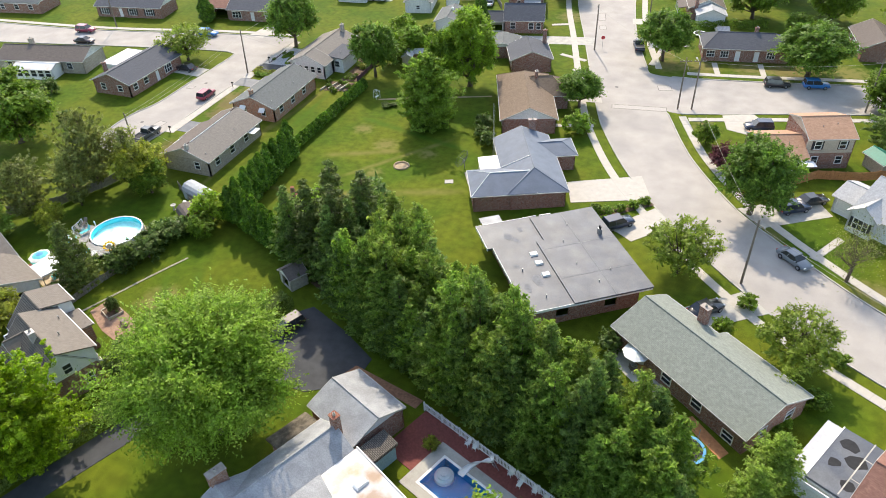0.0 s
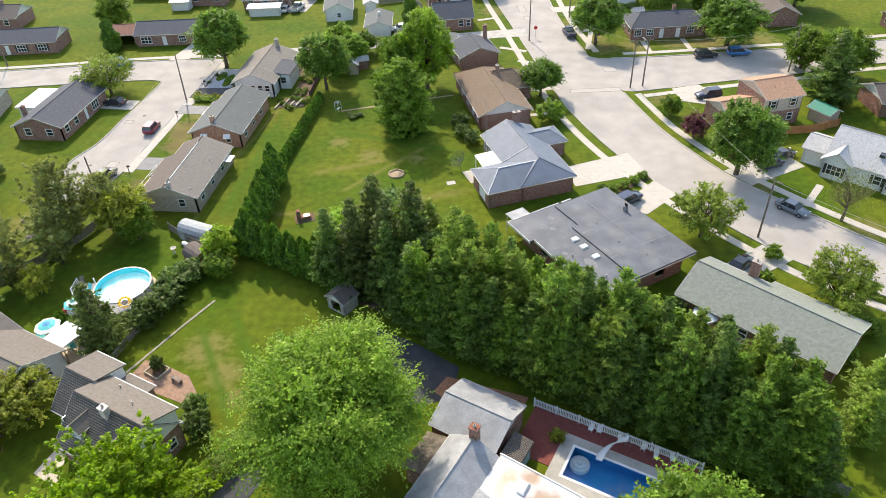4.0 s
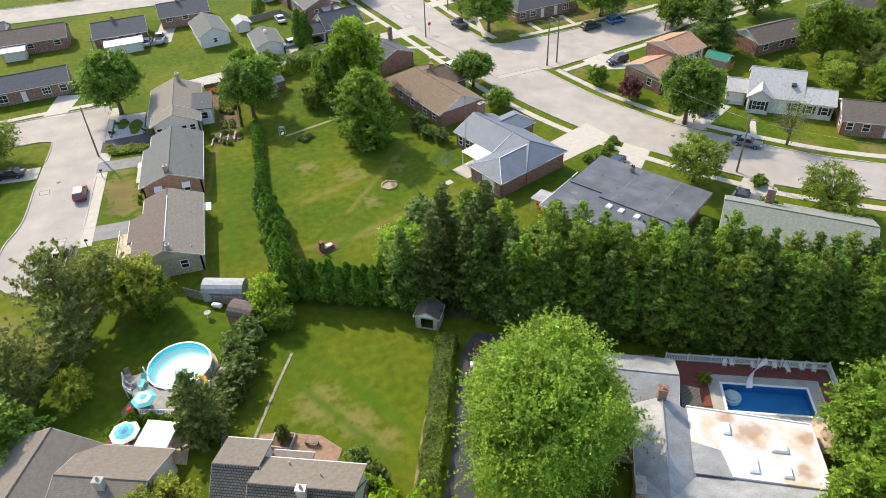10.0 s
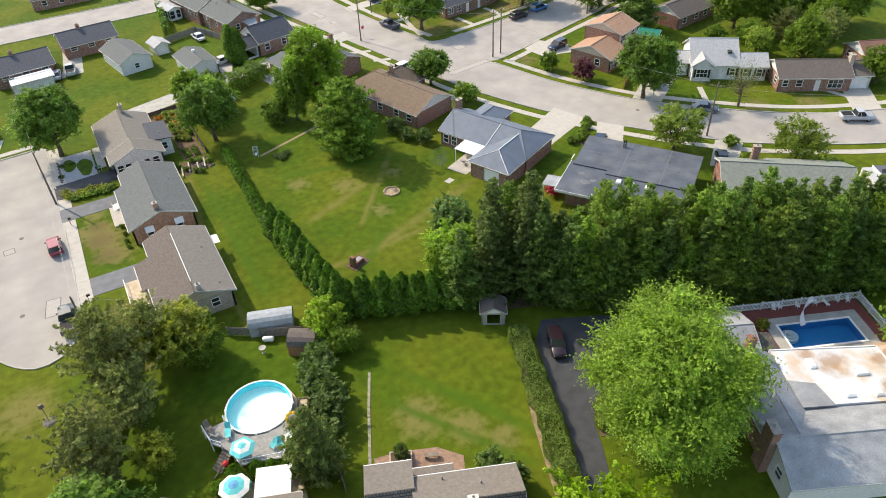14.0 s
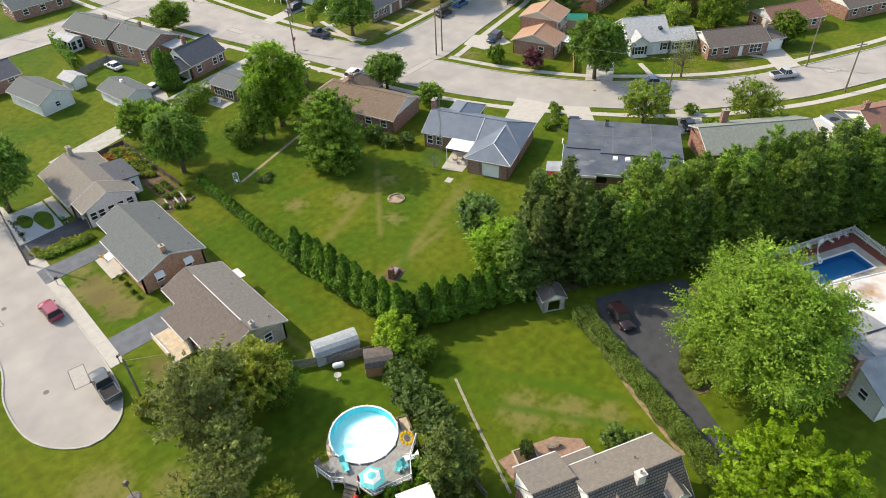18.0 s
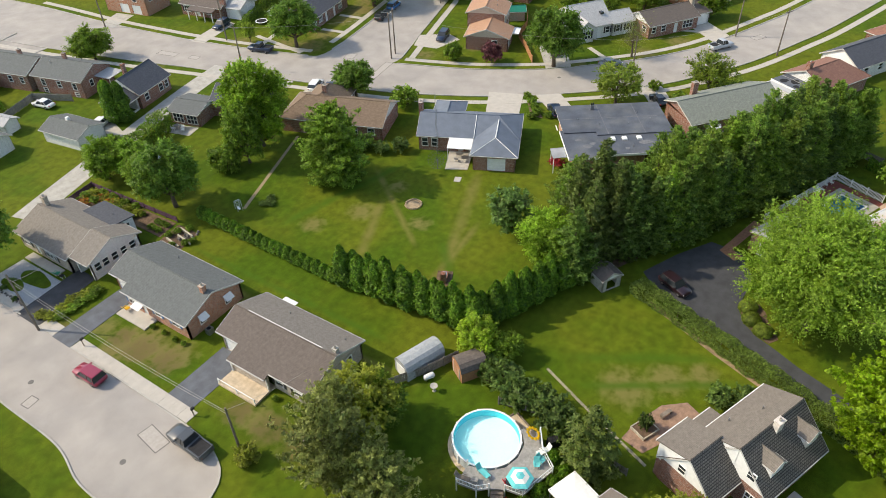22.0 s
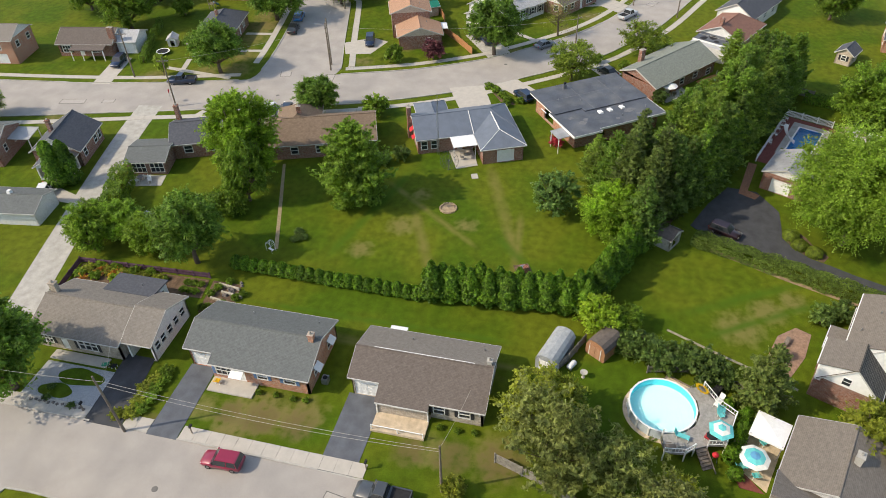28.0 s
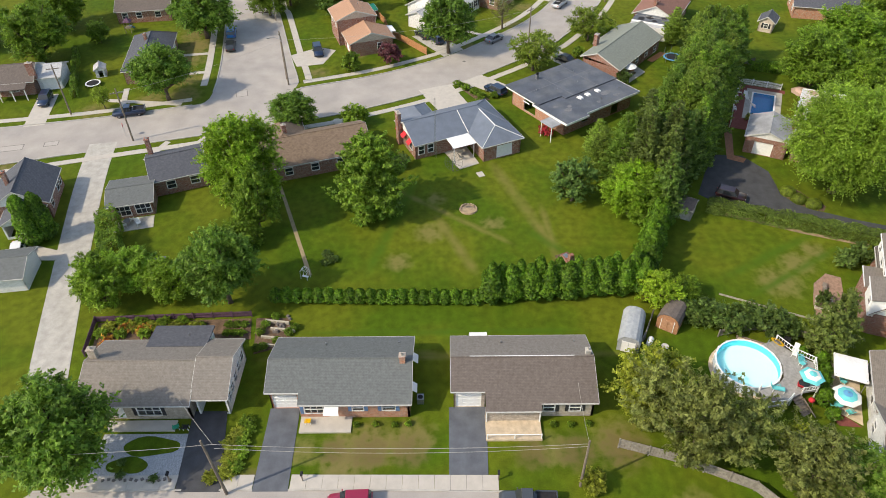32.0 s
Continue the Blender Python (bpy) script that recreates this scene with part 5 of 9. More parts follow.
def broadleaf(seed, R, H, base, material, count, leaf, lobes=26, lobe_r=0.36, flat=1.0, needle=True, shape=0.0):
    """Crown of limbs that end in fans of leafy twigs, and a forked trunk; shape > 0 narrows the top. Returns the two meshes."""
    rng = np.random.default_rng(seed)
    cz, rz = base + (H - base) * 0.5, (H - base) * 0.5
    n = int(lobes * 2.2)
    q = (np.arange(n) + rng.uniform(0.2, 0.8, n)) / n
    a = np.arange(n) * 2.39996 + rng.normal(size=n) * 0.35
    up = 1 - 1.8 * q
    d = np.stack([np.sqrt(np.maximum(0.0, 1 - up * up)) * np.cos(a), np.sqrt(np.maximum(0.0, 1 - up * up)) * np.sin(a), up], 1)
    swell = 1 + 0.10 * np.sin(2 * a + seed) * (1 - up * up) + 0.09 * np.sin(3 * a + 4 * up + seed * 1.7) + rng.normal(size=n) * 0.07
    rad = np.where(rng.random(n) < 0.74, rng.uniform(0.68, 0.88, n), rng.uniform(0.25, 0.62, n)) * swell
    c = d * rad[:, None] * np.array((R, R, rz)) + np.array((0, 0, cz))
    c[:, :2] *= (1 - shape * np.clip((c[:, 2] - cz) / rz + 0.25, -0.3, 1.0))[:, None]
    out = c - np.array((0, 0, cz - 0.35 * rz))
    out /= np.linalg.norm(out, axis=1)[:, None] + 1e-9
    # a fan of twigs at each limb's end, leaves along every twig
    per = 11
    T = max(3, int(count / n / per))
    fan = R * lobe_r * rng.uniform(0.75, 1.35, n)
    k = np.repeat(np.arange(n), T)
    tw = out[k] * 0.75 + rng.normal(size=(n * T, 3)) * np.array((0.62, 0.62, 0.42 * flat)) + np.array((0, 0, 0.16))
    tw /= np.linalg.norm(tw, axis=1)[:, None]
    ln = fan[k] * rng.uniform(0.55, 1.2, n * T)
    p0 = c[k] - out[k] * (fan[k] * 0.45)[:, None] + rng.normal(size=(n * T, 3)) * (fan[k] * 0.16)[:, None]
    face = rng.normal(size=(n * T, 3)) * 0.6 + np.array((0, 0, 0.75)) + out[k] * 0.35
    pts, nrm = [], []
    for j in range(per):
        f = (j + rng.random((n * T, 1))) / per
        droop = np.array((0, 0, -0.22)) * f * f * ln[:, None]
        pts.append(p0 + tw * ln[:, None] * (0.12 + 0.95 * f) + droop + rng.normal(size=p0.shape) * leaf * 0.42)
        nrm.append(face + rng.normal(size=p0.shape) * 0.22)
    pts, nrm = np.concatenate(pts), np.concatenate(nrm)
    pts[:, 2] = np.maximum(pts[:, 2], 0.05)
    crown = leaf_mesh("crown", pts, nrm, rng.uniform(0.6, 1.3, len(pts)) * leaf, material, rng, needle=needle)
    t = B()
    tr = 0.028 * H + 0.03
    t.tube([(0, 0, -0.2), (0.02 * R, 0, base * 0.6), (0, 0.02 * R, base + rz * 0.35)], tr * 1.25, 8, tr * 0.7)
    for i in range(0, n, 4):
        e = c[i]
        w = np.array((0, 0, base * 0.7 + max(0.0, e[2] - base) * 0.25))
        t.tube([tuple(w), tuple(w * 0.4 + e * 0.6 + np.array((0, 0, -0.06 * R))), tuple(e)], tr * 0.4, 5, 0.03)
    return crown, t.mesh("trunk", BARK, True)


def whorled(seed, R, H, base, material, count, leaf, profile=(0.55, 1.0, 0.92, 0.72, 0.45, 0.07), rings=24, lift=0.25, ragged=0.3, tufts=7, long=2.6, bend=0.25, needle=True, clump=1.0):
    """Whorls of boughs with up-curved tips carrying tufts of needles or leaves; profile gives their reach from foot to top."""
    rng = np.random.default_rng(seed)
    pts, nrm, t = [], [], B()
    lean = rng.normal(size=2) * 0.012 * H
    t.tube([(0, 0, -0.2), (lean[0] * 0.5, lean[1] * 0.5, H * 0.5), (lean[0], lean[1], H * 0.96)], 0.017 * H + 0.03, 7, 0.03)
    boughs = []
    for i in range(rings):
        f = (i + rng.uniform(-0.3, 0.3)) / (rings - 1)
        f = min(max(f, 0.0), 0.985)
        reach = R * float(np.interp(f, np.linspace(0, 1, len(profile)), profile)) * rng.uniform(0.8, 1.1)
        n = 8 if f < 0.6 else 6
        a0 = rng.uniform(0, 6.28)
        boughs += [(f, a0 + 6.283 * q / n + rng.normal() * 0.25, reach * (rng.uniform(1 - ragged, 1.0) if rng.random() > 0.12 else rng.uniform(1.05, 1.25))) for q in range(n)]
    total = sum(b[2] for b in boughs)
    for k, (f, a, ln) in enumerate(boughs):
        z = base + (H - base) * f
        o = np.array((lean[0] * f, lean[1] * f, z))
        out, perp, up = np.array((math.cos(a), math.sin(a), 0)), np.array((-math.sin(a), math.cos(a), 0)), np.array((0, 0, 1.0))
        bough = lambda s: o + out * ln * s + up * ln * (lift * (0.35 + f) * s - bend * (1 - f) * s * (1 - s) * 2 + bend * 0.5 * s * s)
        if k % 5 == 0:
            t.tube([tuple(bough(0.0)), tuple(bough(0.5)), tuple(bough(0.92))], 0.03 + 0.006 * ln, 4, 0.01)
        m = max(3, int(round(tufts * ln / R * 1.4)))
        per = max(4, int(count * ln / total / m))
        for j in range(m):
            s = 0.22 + 0.8 * (j + rng.random()) / m
            w = 0.42 * ln * (1.15 - s)
            c = bough(s) + perp * rng.uniform(-1, 1) * w + up * rng.uniform(-0.02, 0.10) * ln
            d = out * 0.8 + perp * rng.normal() * 0.5 + up * rng.uniform(0.1, 0.7)
            d /= np.linalg.norm(d)
            q = rng.random((per, 1))
            size = rng.uniform(0.75, 1.5) * leaf * clump
            pts.append(c + d * (q - 0.3) * size * 2.6 + rng.normal(size=(per, 3)) * size * 0.62 * (1.15 - q))
            nrm.append(rng.normal(size=(per, 3)) * 0.35 + rng.normal(size=3) * 0.5 + up * 0.75 + out * 0.35)
    pts, nrm = np.concatenate(pts), np.concatenate(nrm)
    return leaf_mesh("crown", pts, nrm, rng.uniform(0.6, 1.3, len(pts)) * leaf, material, rng, long=long, needle=needle), t.mesh("trunk", BARK, True)


def column(seed, R, H, material, count, leaf, power=0.55):
    """A dense upright evergreen of flattened sprays, pointed at the top."""
    rng = np.random.default_rng(seed)
    f = rng.uniform(0, 1, count) ** 0.85
    lob = 1 + 0.16 * np.sin(rng.uniform(0, 6.28) + f * 17)
    a = rng.uniform(0, 6.283, count)
    lob = lob * (1 + 0.14 * np.sin(3 * a + f * 9 + seed))
    r = R * np.minimum(1.0, (0.35 + 3 * f)) * (1 - f) ** power * lob * rng.uniform(0.72, 1.06, count)
    pts = np.stack([r * np.cos(a), r * np.sin(a), 0.08 + f * H], 1)
    nrm = np.stack([np.cos(a), np.sin(a), np.full(count, 0.35)], 1) + rng.normal(size=(count, 3)) * 0.4
    t = B().tube([(0, 0, -0.1), (0, 0, H * 0.6)], 0.1, 6, 0.04)
    return leaf_mesh("crown", pts, nrm, rng.uniform(0.6, 1.3, count) * leaf, material, rng, long=1.9), t.mesh("trunk", BARK)


def dome(seed, R, H, material, count, leaf):
    """A clipped dome of small leaves, closed over the top."""
    rng = np.random.default_rng(seed)
    d = unit_dirs(rng, count)
    d[:, 2] = np.abs(d[:, 2])
    swell = rng.uniform(0.9, 1.03, count) * (1 + 0.05 * np.sin(4 * np.arctan2(d[:, 1], d[:, 0]) + seed))
    pts = d * swell[:, None] * np.array((R, R, H * 0.75)) + np.array((0, 0, H * 0.25))
    low = rng.random(count) < 0.2
    pts[low, 2] *= rng.random(int(low.sum())) * 0.6
    t = B().tube([(0, 0, -0.1), (0, 0, H * 0.5)], 0.08, 6, 0.04)
    return leaf_mesh("crown", pts, d + rng.normal(size=(count, 3)) * 0.3, rng.uniform(0.7, 1.3, count) * leaf, material, rng, long=1.5), t.mesh("trunk", BARK)


def tree(kind, label, x, y, R=None, H=None, name="tree", category="tree", group=""):
    """A tree of that kind, crown radius R, height H."""
    crown, trunk, r0, h0 = kind
    s, sz = (R or r0) / r0, (H or h0) / h0
    t = thing(name, label, category, pose(x, y, 0, 0, 0, random.uniform(0, 360)) @ Matrix.Diagonal((s, s, sz, 1)), group)
    part("trunk", trunk, None, t)
    part("crown", crown, None, t)
    return t


def hedge(label, line, width, height, material, leaf=0.16, density=60, seed=5, wob=0.12):
    """A clipped hedge: stems inside, leaves all over its sides and top."""
    rng = np.random.default_rng(seed)
    line = [np.array(p, float) for p in line]
    d = np.r_[0, np.cumsum([np.linalg.norm(line[i + 1] - line[i]) for i in range(len(line) - 1)])]
    k = int(d[-1] * (2 * height + width) * density)
    s = rng.uniform(0, d[-1], k)
    cx, cy = np.interp(s, d, [p[0] for p in line]), np.interp(s, d, [p[1] for p in line])
    ax, ay = np.interp(s + 0.4, d, [p[0] for p in line]) - np.interp(s - 0.4, d, [p[0] for p in line]), np.interp(s + 0.4, d, [p[1] for p in line]) - np.interp(s - 0.4, d, [p[1] for p in line])
    ln = np.hypot(ax, ay) + 1e-9
    nx, ny = -ay / ln, ax / ln
    u = rng.uniform(0, 2 * height + width, k)
    bulge = 1 + wob * (np.sin(s * 2.1 + seed) + np.sin(s * 0.83 + u)) + rng.normal(size=k) * 0.05
    side = np.where(u < height, -1, np.where(u < 2 * height, 1, 0))
    off = np.where(side != 0, side * width / 2, (u - 2 * height) - width / 2)
    z = np.where(u < height, u, np.where(u < 2 * height, u - height, height * bulge))
    z = np.minimum(z, height * bulge)
    shrink = 1 - 0.25 * np.clip(z / height - 0.7, 0, 1)
    off = off * np.where(side != 0, bulge * shrink, 0.9)
    pts = np.stack([cx + nx * off, cy + ny * off, np.maximum(z, 0.05)], 1)
    nrm = np.stack([nx * side, ny * side, np.where(side == 0, 1.0, 0.3)], 1) + rng.normal(size=(k, 3)) * 0.45
    t = thing("hedge", label, "hedge")
    part("leaves", leaf_mesh("leaves", pts, nrm, rng.uniform(0.6, 1.3, k) * leaf, material, rng), None, t)
    st = B()
    n = max(2, int(d[-1] / 1.2))
    for i in range(n):
        q = (i + 0.5) / n * d[-1]
        x, y = np.interp(q, d, [p[0] for p in line]), np.interp(q, d, [p[1] for p in line])
        st.tube([(x, y, -0.1), (x + 0.05, y, height * 0.8)], 0.05, 5, 0.02)
    o = part("stem", st, BARK, t)
    o["kind"] = "stuff"
    return t


def kindof(meshes, R, H):
    return (*meshes, R, H)


MAPLE = kindof(broadleaf(1, 8.8, 17.2, 1.6, LEAF_MAPLE, 135000, 0.185, 130, 0.25, shape=0.14), 8.8, 17.2)
LIME = kindof(whorled(2, 6.0, 12.0, 1.0, LEAF_LIME, 70000, 0.175, (0.6, 0.92, 1.0, 0.95, 0.78, 0.5, 0.15), 26, 0.55, 0.3, 13, 1.9, 0.1), 6.0, 12.0)
GREEN = [kindof(broadleaf(3 + i, 5.0, 10.0, 0.7, LEAF_GREEN, 24000, 0.24, 64, 0.25), 5.0, 10.0) for i in range(3)]
FRESH = kindof(broadleaf(40, 5.0, 11.0, 0.7, leafy("leaf_fresh", (0.13, 0.25, 0.02), (0.265, 0.42, 0.05), 0.5), 40000, 0.21, 64, 0.25), 5.0, 11.0)
BRIGHT = kindof(broadleaf(41, 5.6, 16.0, 0.6, LEAF_BRIGHT, 52000, 0.22, 90, 0.23), 5.6, 16.0)
DARKT = [kindof(broadleaf(6 + i, 5.0, 10.0, 0.7, LEAF_DARK, 23000, 0.25, 64, 0.25), 5.0, 10.0) for i in range(2)]
ROUND = kindof(broadleaf(50, 5.0, 10.0, 1.9, LEAF_STREET, 27000, 0.23, 72, 0.24), 5.0, 10.0)
OVAL = kindof(whorled(9, 5.1, 12.6, 0.3, LEAF_FULL, 60000, 0.2, (0.86, 1.0, 1.0, 0.92, 0.76, 0.5, 0.14), 32, 0.4, 0.22, 13, 1.9, 0.1), 5.0, 12.5)
BUSH = kindof(broadleaf(47, 4.0, 5.0, 0.05, LEAF_DARK, 11000, 0.24, 50, 0.26), 4.0, 5.0)
OLIVE = [kindof(whorled(10 + i, 4.5, 10.0, 1.0, LEAF_OLIVE, 10000, 0.19, (0.4, 0.75, 1.0, 0.95, 0.75, 0.4, 0.12), 17, 0.75, 0.5, 9, 2.4, 0.1), 4.5, 10.0) for i in range(2)]
YELLOW = kindof(broadleaf(13, 4.6, 8.0, 0.8, LEAF_YELLOW, 13000, 0.24, 48, 0.27), 4.6, 8.0)
PALE = kindof(broadleaf(45, 5.0, 8.0, 1.0, leafy("leaf_pale_green", (0.168, 0.26, 0.02948), (0.3045, 0.39, 0.05616), 0.5), 11000, 0.22, 51, 0.24), 5.0, 8.0)
CLIMBER = kindof(broadleaf(46, 2.8, 5.4, 0.1, leafy("leaf_climber", (0.19, 0.32, 0.022), (0.37, 0.5, 0.05), 0.52), 8000, 0.2, 40, 0.28), 2.8, 5.4)
PURPLE = kindof(broadleaf(14, 2.2, 4.0, 0.5, LEAF_PURPLE, 4000, 0.22, 27, 0.33), 2.2, 4.0)
SHRUB = [kindof(broadleaf(15 + i, 1.4, 2.2, 0.02, LEAF_GREEN, 2200, 0.18, 21, 0.35), 1.4, 2.2) for i in range(2)]
LEAF_COOL = leafy("leaf_cool_dark", (0.07, 0.125, 0.026), (0.155, 0.235, 0.052), 0.45)
SHRUB_D = kindof(broadleaf(18, 1.4, 2.2, 0.02, LEAF_COOL, 2200, 0.18, 21, 0.35), 1.4, 2.2)
SHRUB_Y = kindof(broadleaf(19, 1.4, 2.2, 0.02, LEAF_YELLOW, 2200, 0.18, 21, 0.35), 1.4, 2.2)
CONE = (0.75, 1.0, 0.86, 0.66, 0.42, 0.06)
PINE = [kindof(whorled(20 + i, 3.0, 12.5, 0.5, (LEAF_PINE, LEAF_PINE_Y, LEAF_PINE_DARK, LEAF_PINE_FRESH)[i], 12500, 0.16, ((0.8, 1.0, 0.92, 0.74, 0.46, 0.1), (0.75, 0.96, 1.0, 0.8, 0.52, 0.12), (0.85, 1.0, 0.86, 0.64, 0.38, 0.06), (0.85, 1.0, 0.9, 0.7, 0.44, 0.08))[i], 26, (0.45, 0.55, 0.15, 0.5)[i], 0.5, 15, 2.8, 0.15, clump=0.85), 3.0, 12.5) for i in range(4)]
SPRUCE = kindof(whorled(25, 3.4, 13.5, 0.3, leafy("needle_spruce", (0.07875, 0.125, 0.02106), (0.147, 0.20, 0.04563), 0.35), 19000, 0.16, (1.0, 0.95, 0.8, 0.62, 0.4, 0.05), 25, -0.15, 0.35, 8, 2.6, 0.4), 3.4, 13.5)
BLUE = kindof(broadleaf(26, 2.9, 6.6, 0.2, LEAF_BLUE, 8000, 0.22, 50, 0.27), 2.9, 6.6)
CEDAR = kindof(whorled(27, 3.4, 10.0, 0.4, leafy("needle_cedar", (0.1103, 0.165, 0.03159), (0.2205, 0.28, 0.06318), 0.4), 9000, 0.19, CONE, 20, 0.0, 0.4, 8), 3.4, 10.0)
ARBOR = [kindof(column(30 + i, 1.15, 4.6, LEAF_ARBOR, 3000, 0.18, 0.56), 1.15, 4.6) for i in range(3)]
LOWARB = [kindof(column(34 + i, 0.78, 1.9, LEAF_ARBOR, 700, 0.15, 0.35), 0.78, 1.9) for i in range(2)]
COLUMN = kindof(column(37, 1.9, 8.5, LEAF_ARBOR, 4500, 0.26, 0.4), 1.9, 8.5)
CLIPPED = kindof(dome(39, 1.0, 1.0, leafy("leaf_clipped_box", (0.105, 0.16, 0.016), (0.19, 0.25, 0.03), 0.35), 3600, 0.085), 1.0, 1.0)
BALL = kindof(column(38, 1.0, 1.6, LEAF_ARBOR, 1200, 0.14, 0.35), 1.0, 1.6)

tree(MAPLE, "large bright green maple beside the driveway", -38.4, 33.2)
tree(LIME, "lime green tree beside the cape house", -53.2, 23.8, 6.2, 12.0)
tree(LIME, "lime green tree beside the cape house", -57.5, 19.0, 5.4, 11.5)
tree(FRESH, "bright green tree beside the swimming pool", -8.2, 24.8, 6.2, 12.0)
for i in range(20):
    x = -37.0 + i * 2.3
    yc = float(np.interp(x, (-37, -20, 2, 35), (58.2, 49.6, 38.8, 24.0)))
    for row, off in enumerate((-2.8, -0.4, 1.7, -5.2)):
        if x + 1.1 * row > 5.0:
            continue
        tree(PINE[2 if i < 2 else random.choice((0, 0, 0, 1, 2, 3))], "tall green pine in a dense windbreak", x + random.uniform(-0.7, 0.7) + 1.1 * row, yc + off + random.uniform(-0.7, 0.7), random.uniform(2.6, 3.4), random.uniform(9.6, 13.4) + (0.8 if row == 1 else -1.6 if row == 3 else 0) + (1.2 if -31 < x < -8 else 0), group="windbreak pines")
tree(SPRUCE, "tall drooping dark spruce", -39.6, 62.0, 4.0, 15.0)
tree(SPRUCE, "drooping dark spruce by the garden shed", -34.8, 61.0, 4.2, 15.0)
tree(BLUE, "rounded blue-green young pine at the lawn's edge", -39.8, 71.3, 3.2, 7.2)
tree(BRIGHT, "fresh green tree at the end of the windbreak", -43.2, 63.6, 4.4, 9.0)
tree(PINE[3], "bright green conifer at the end of the windbreak", -45.4, 62.0, 3.0, 7.6)
tree(PINE[1], "yellow-green conifer beside the spruces", -33.6, 66.2, 2.5, 8.6)
tree(PINE[1], "yellow-green conifer beside the spruces", -30.2, 66.6, 2.4, 7.8)
tree(SPRUCE, "dark spruce at the end of the windbreak", -41.6, 59.2, 3.6, 13.6)
tree(SPRUCE, "tall dark spruce among the pines", -37.4, 57.8, 3.8, 14.6)
tree(PINE[2], "dark pine at the end of the windbreak", -44.8, 59.8, 3.3, 11.5)
tree(PINE[0], "green pine behind the spruces", -36.0, 64.2, 3.2, 12.0)
HG = "tall arborvitae hedge"
for i in range(17):
    tree(ARBOR[i % 3], "tall dense arborvitae in a hedge", -60.3 + 0.09 * i + 0.7 * (i % 2) + random.uniform(-0.15, 0.15), 84.0 - 1.16 * i, random.uniform(1.5, 1.85), random.uniform(5.4, 6.6), "arborvitae", "hedge plant", HG)
for i in range(17):
    tree(ARBOR[(i + 1) % 3], "tall dense arborvitae in a hedge", -58.4 + 0.98 * i, 65.2 - 0.42 * i + 0.8 * (i % 2) + random.uniform(-0.15, 0.15), random.uniform(1.4, 1.75), random.uniform(4.8, 6.2), "arborvitae", "hedge plant", HG)
for i in range(20):
    tree(LOWARB[i % 2], "low clipped arborvitae in a row", -60.6 + 0.03 * i, 85.9 + 1.3 * i, random.uniform(0.95, 1.05), random.uniform(1.9, 2.15), "arborvitae", "hedge plant", "low arborvitae row")
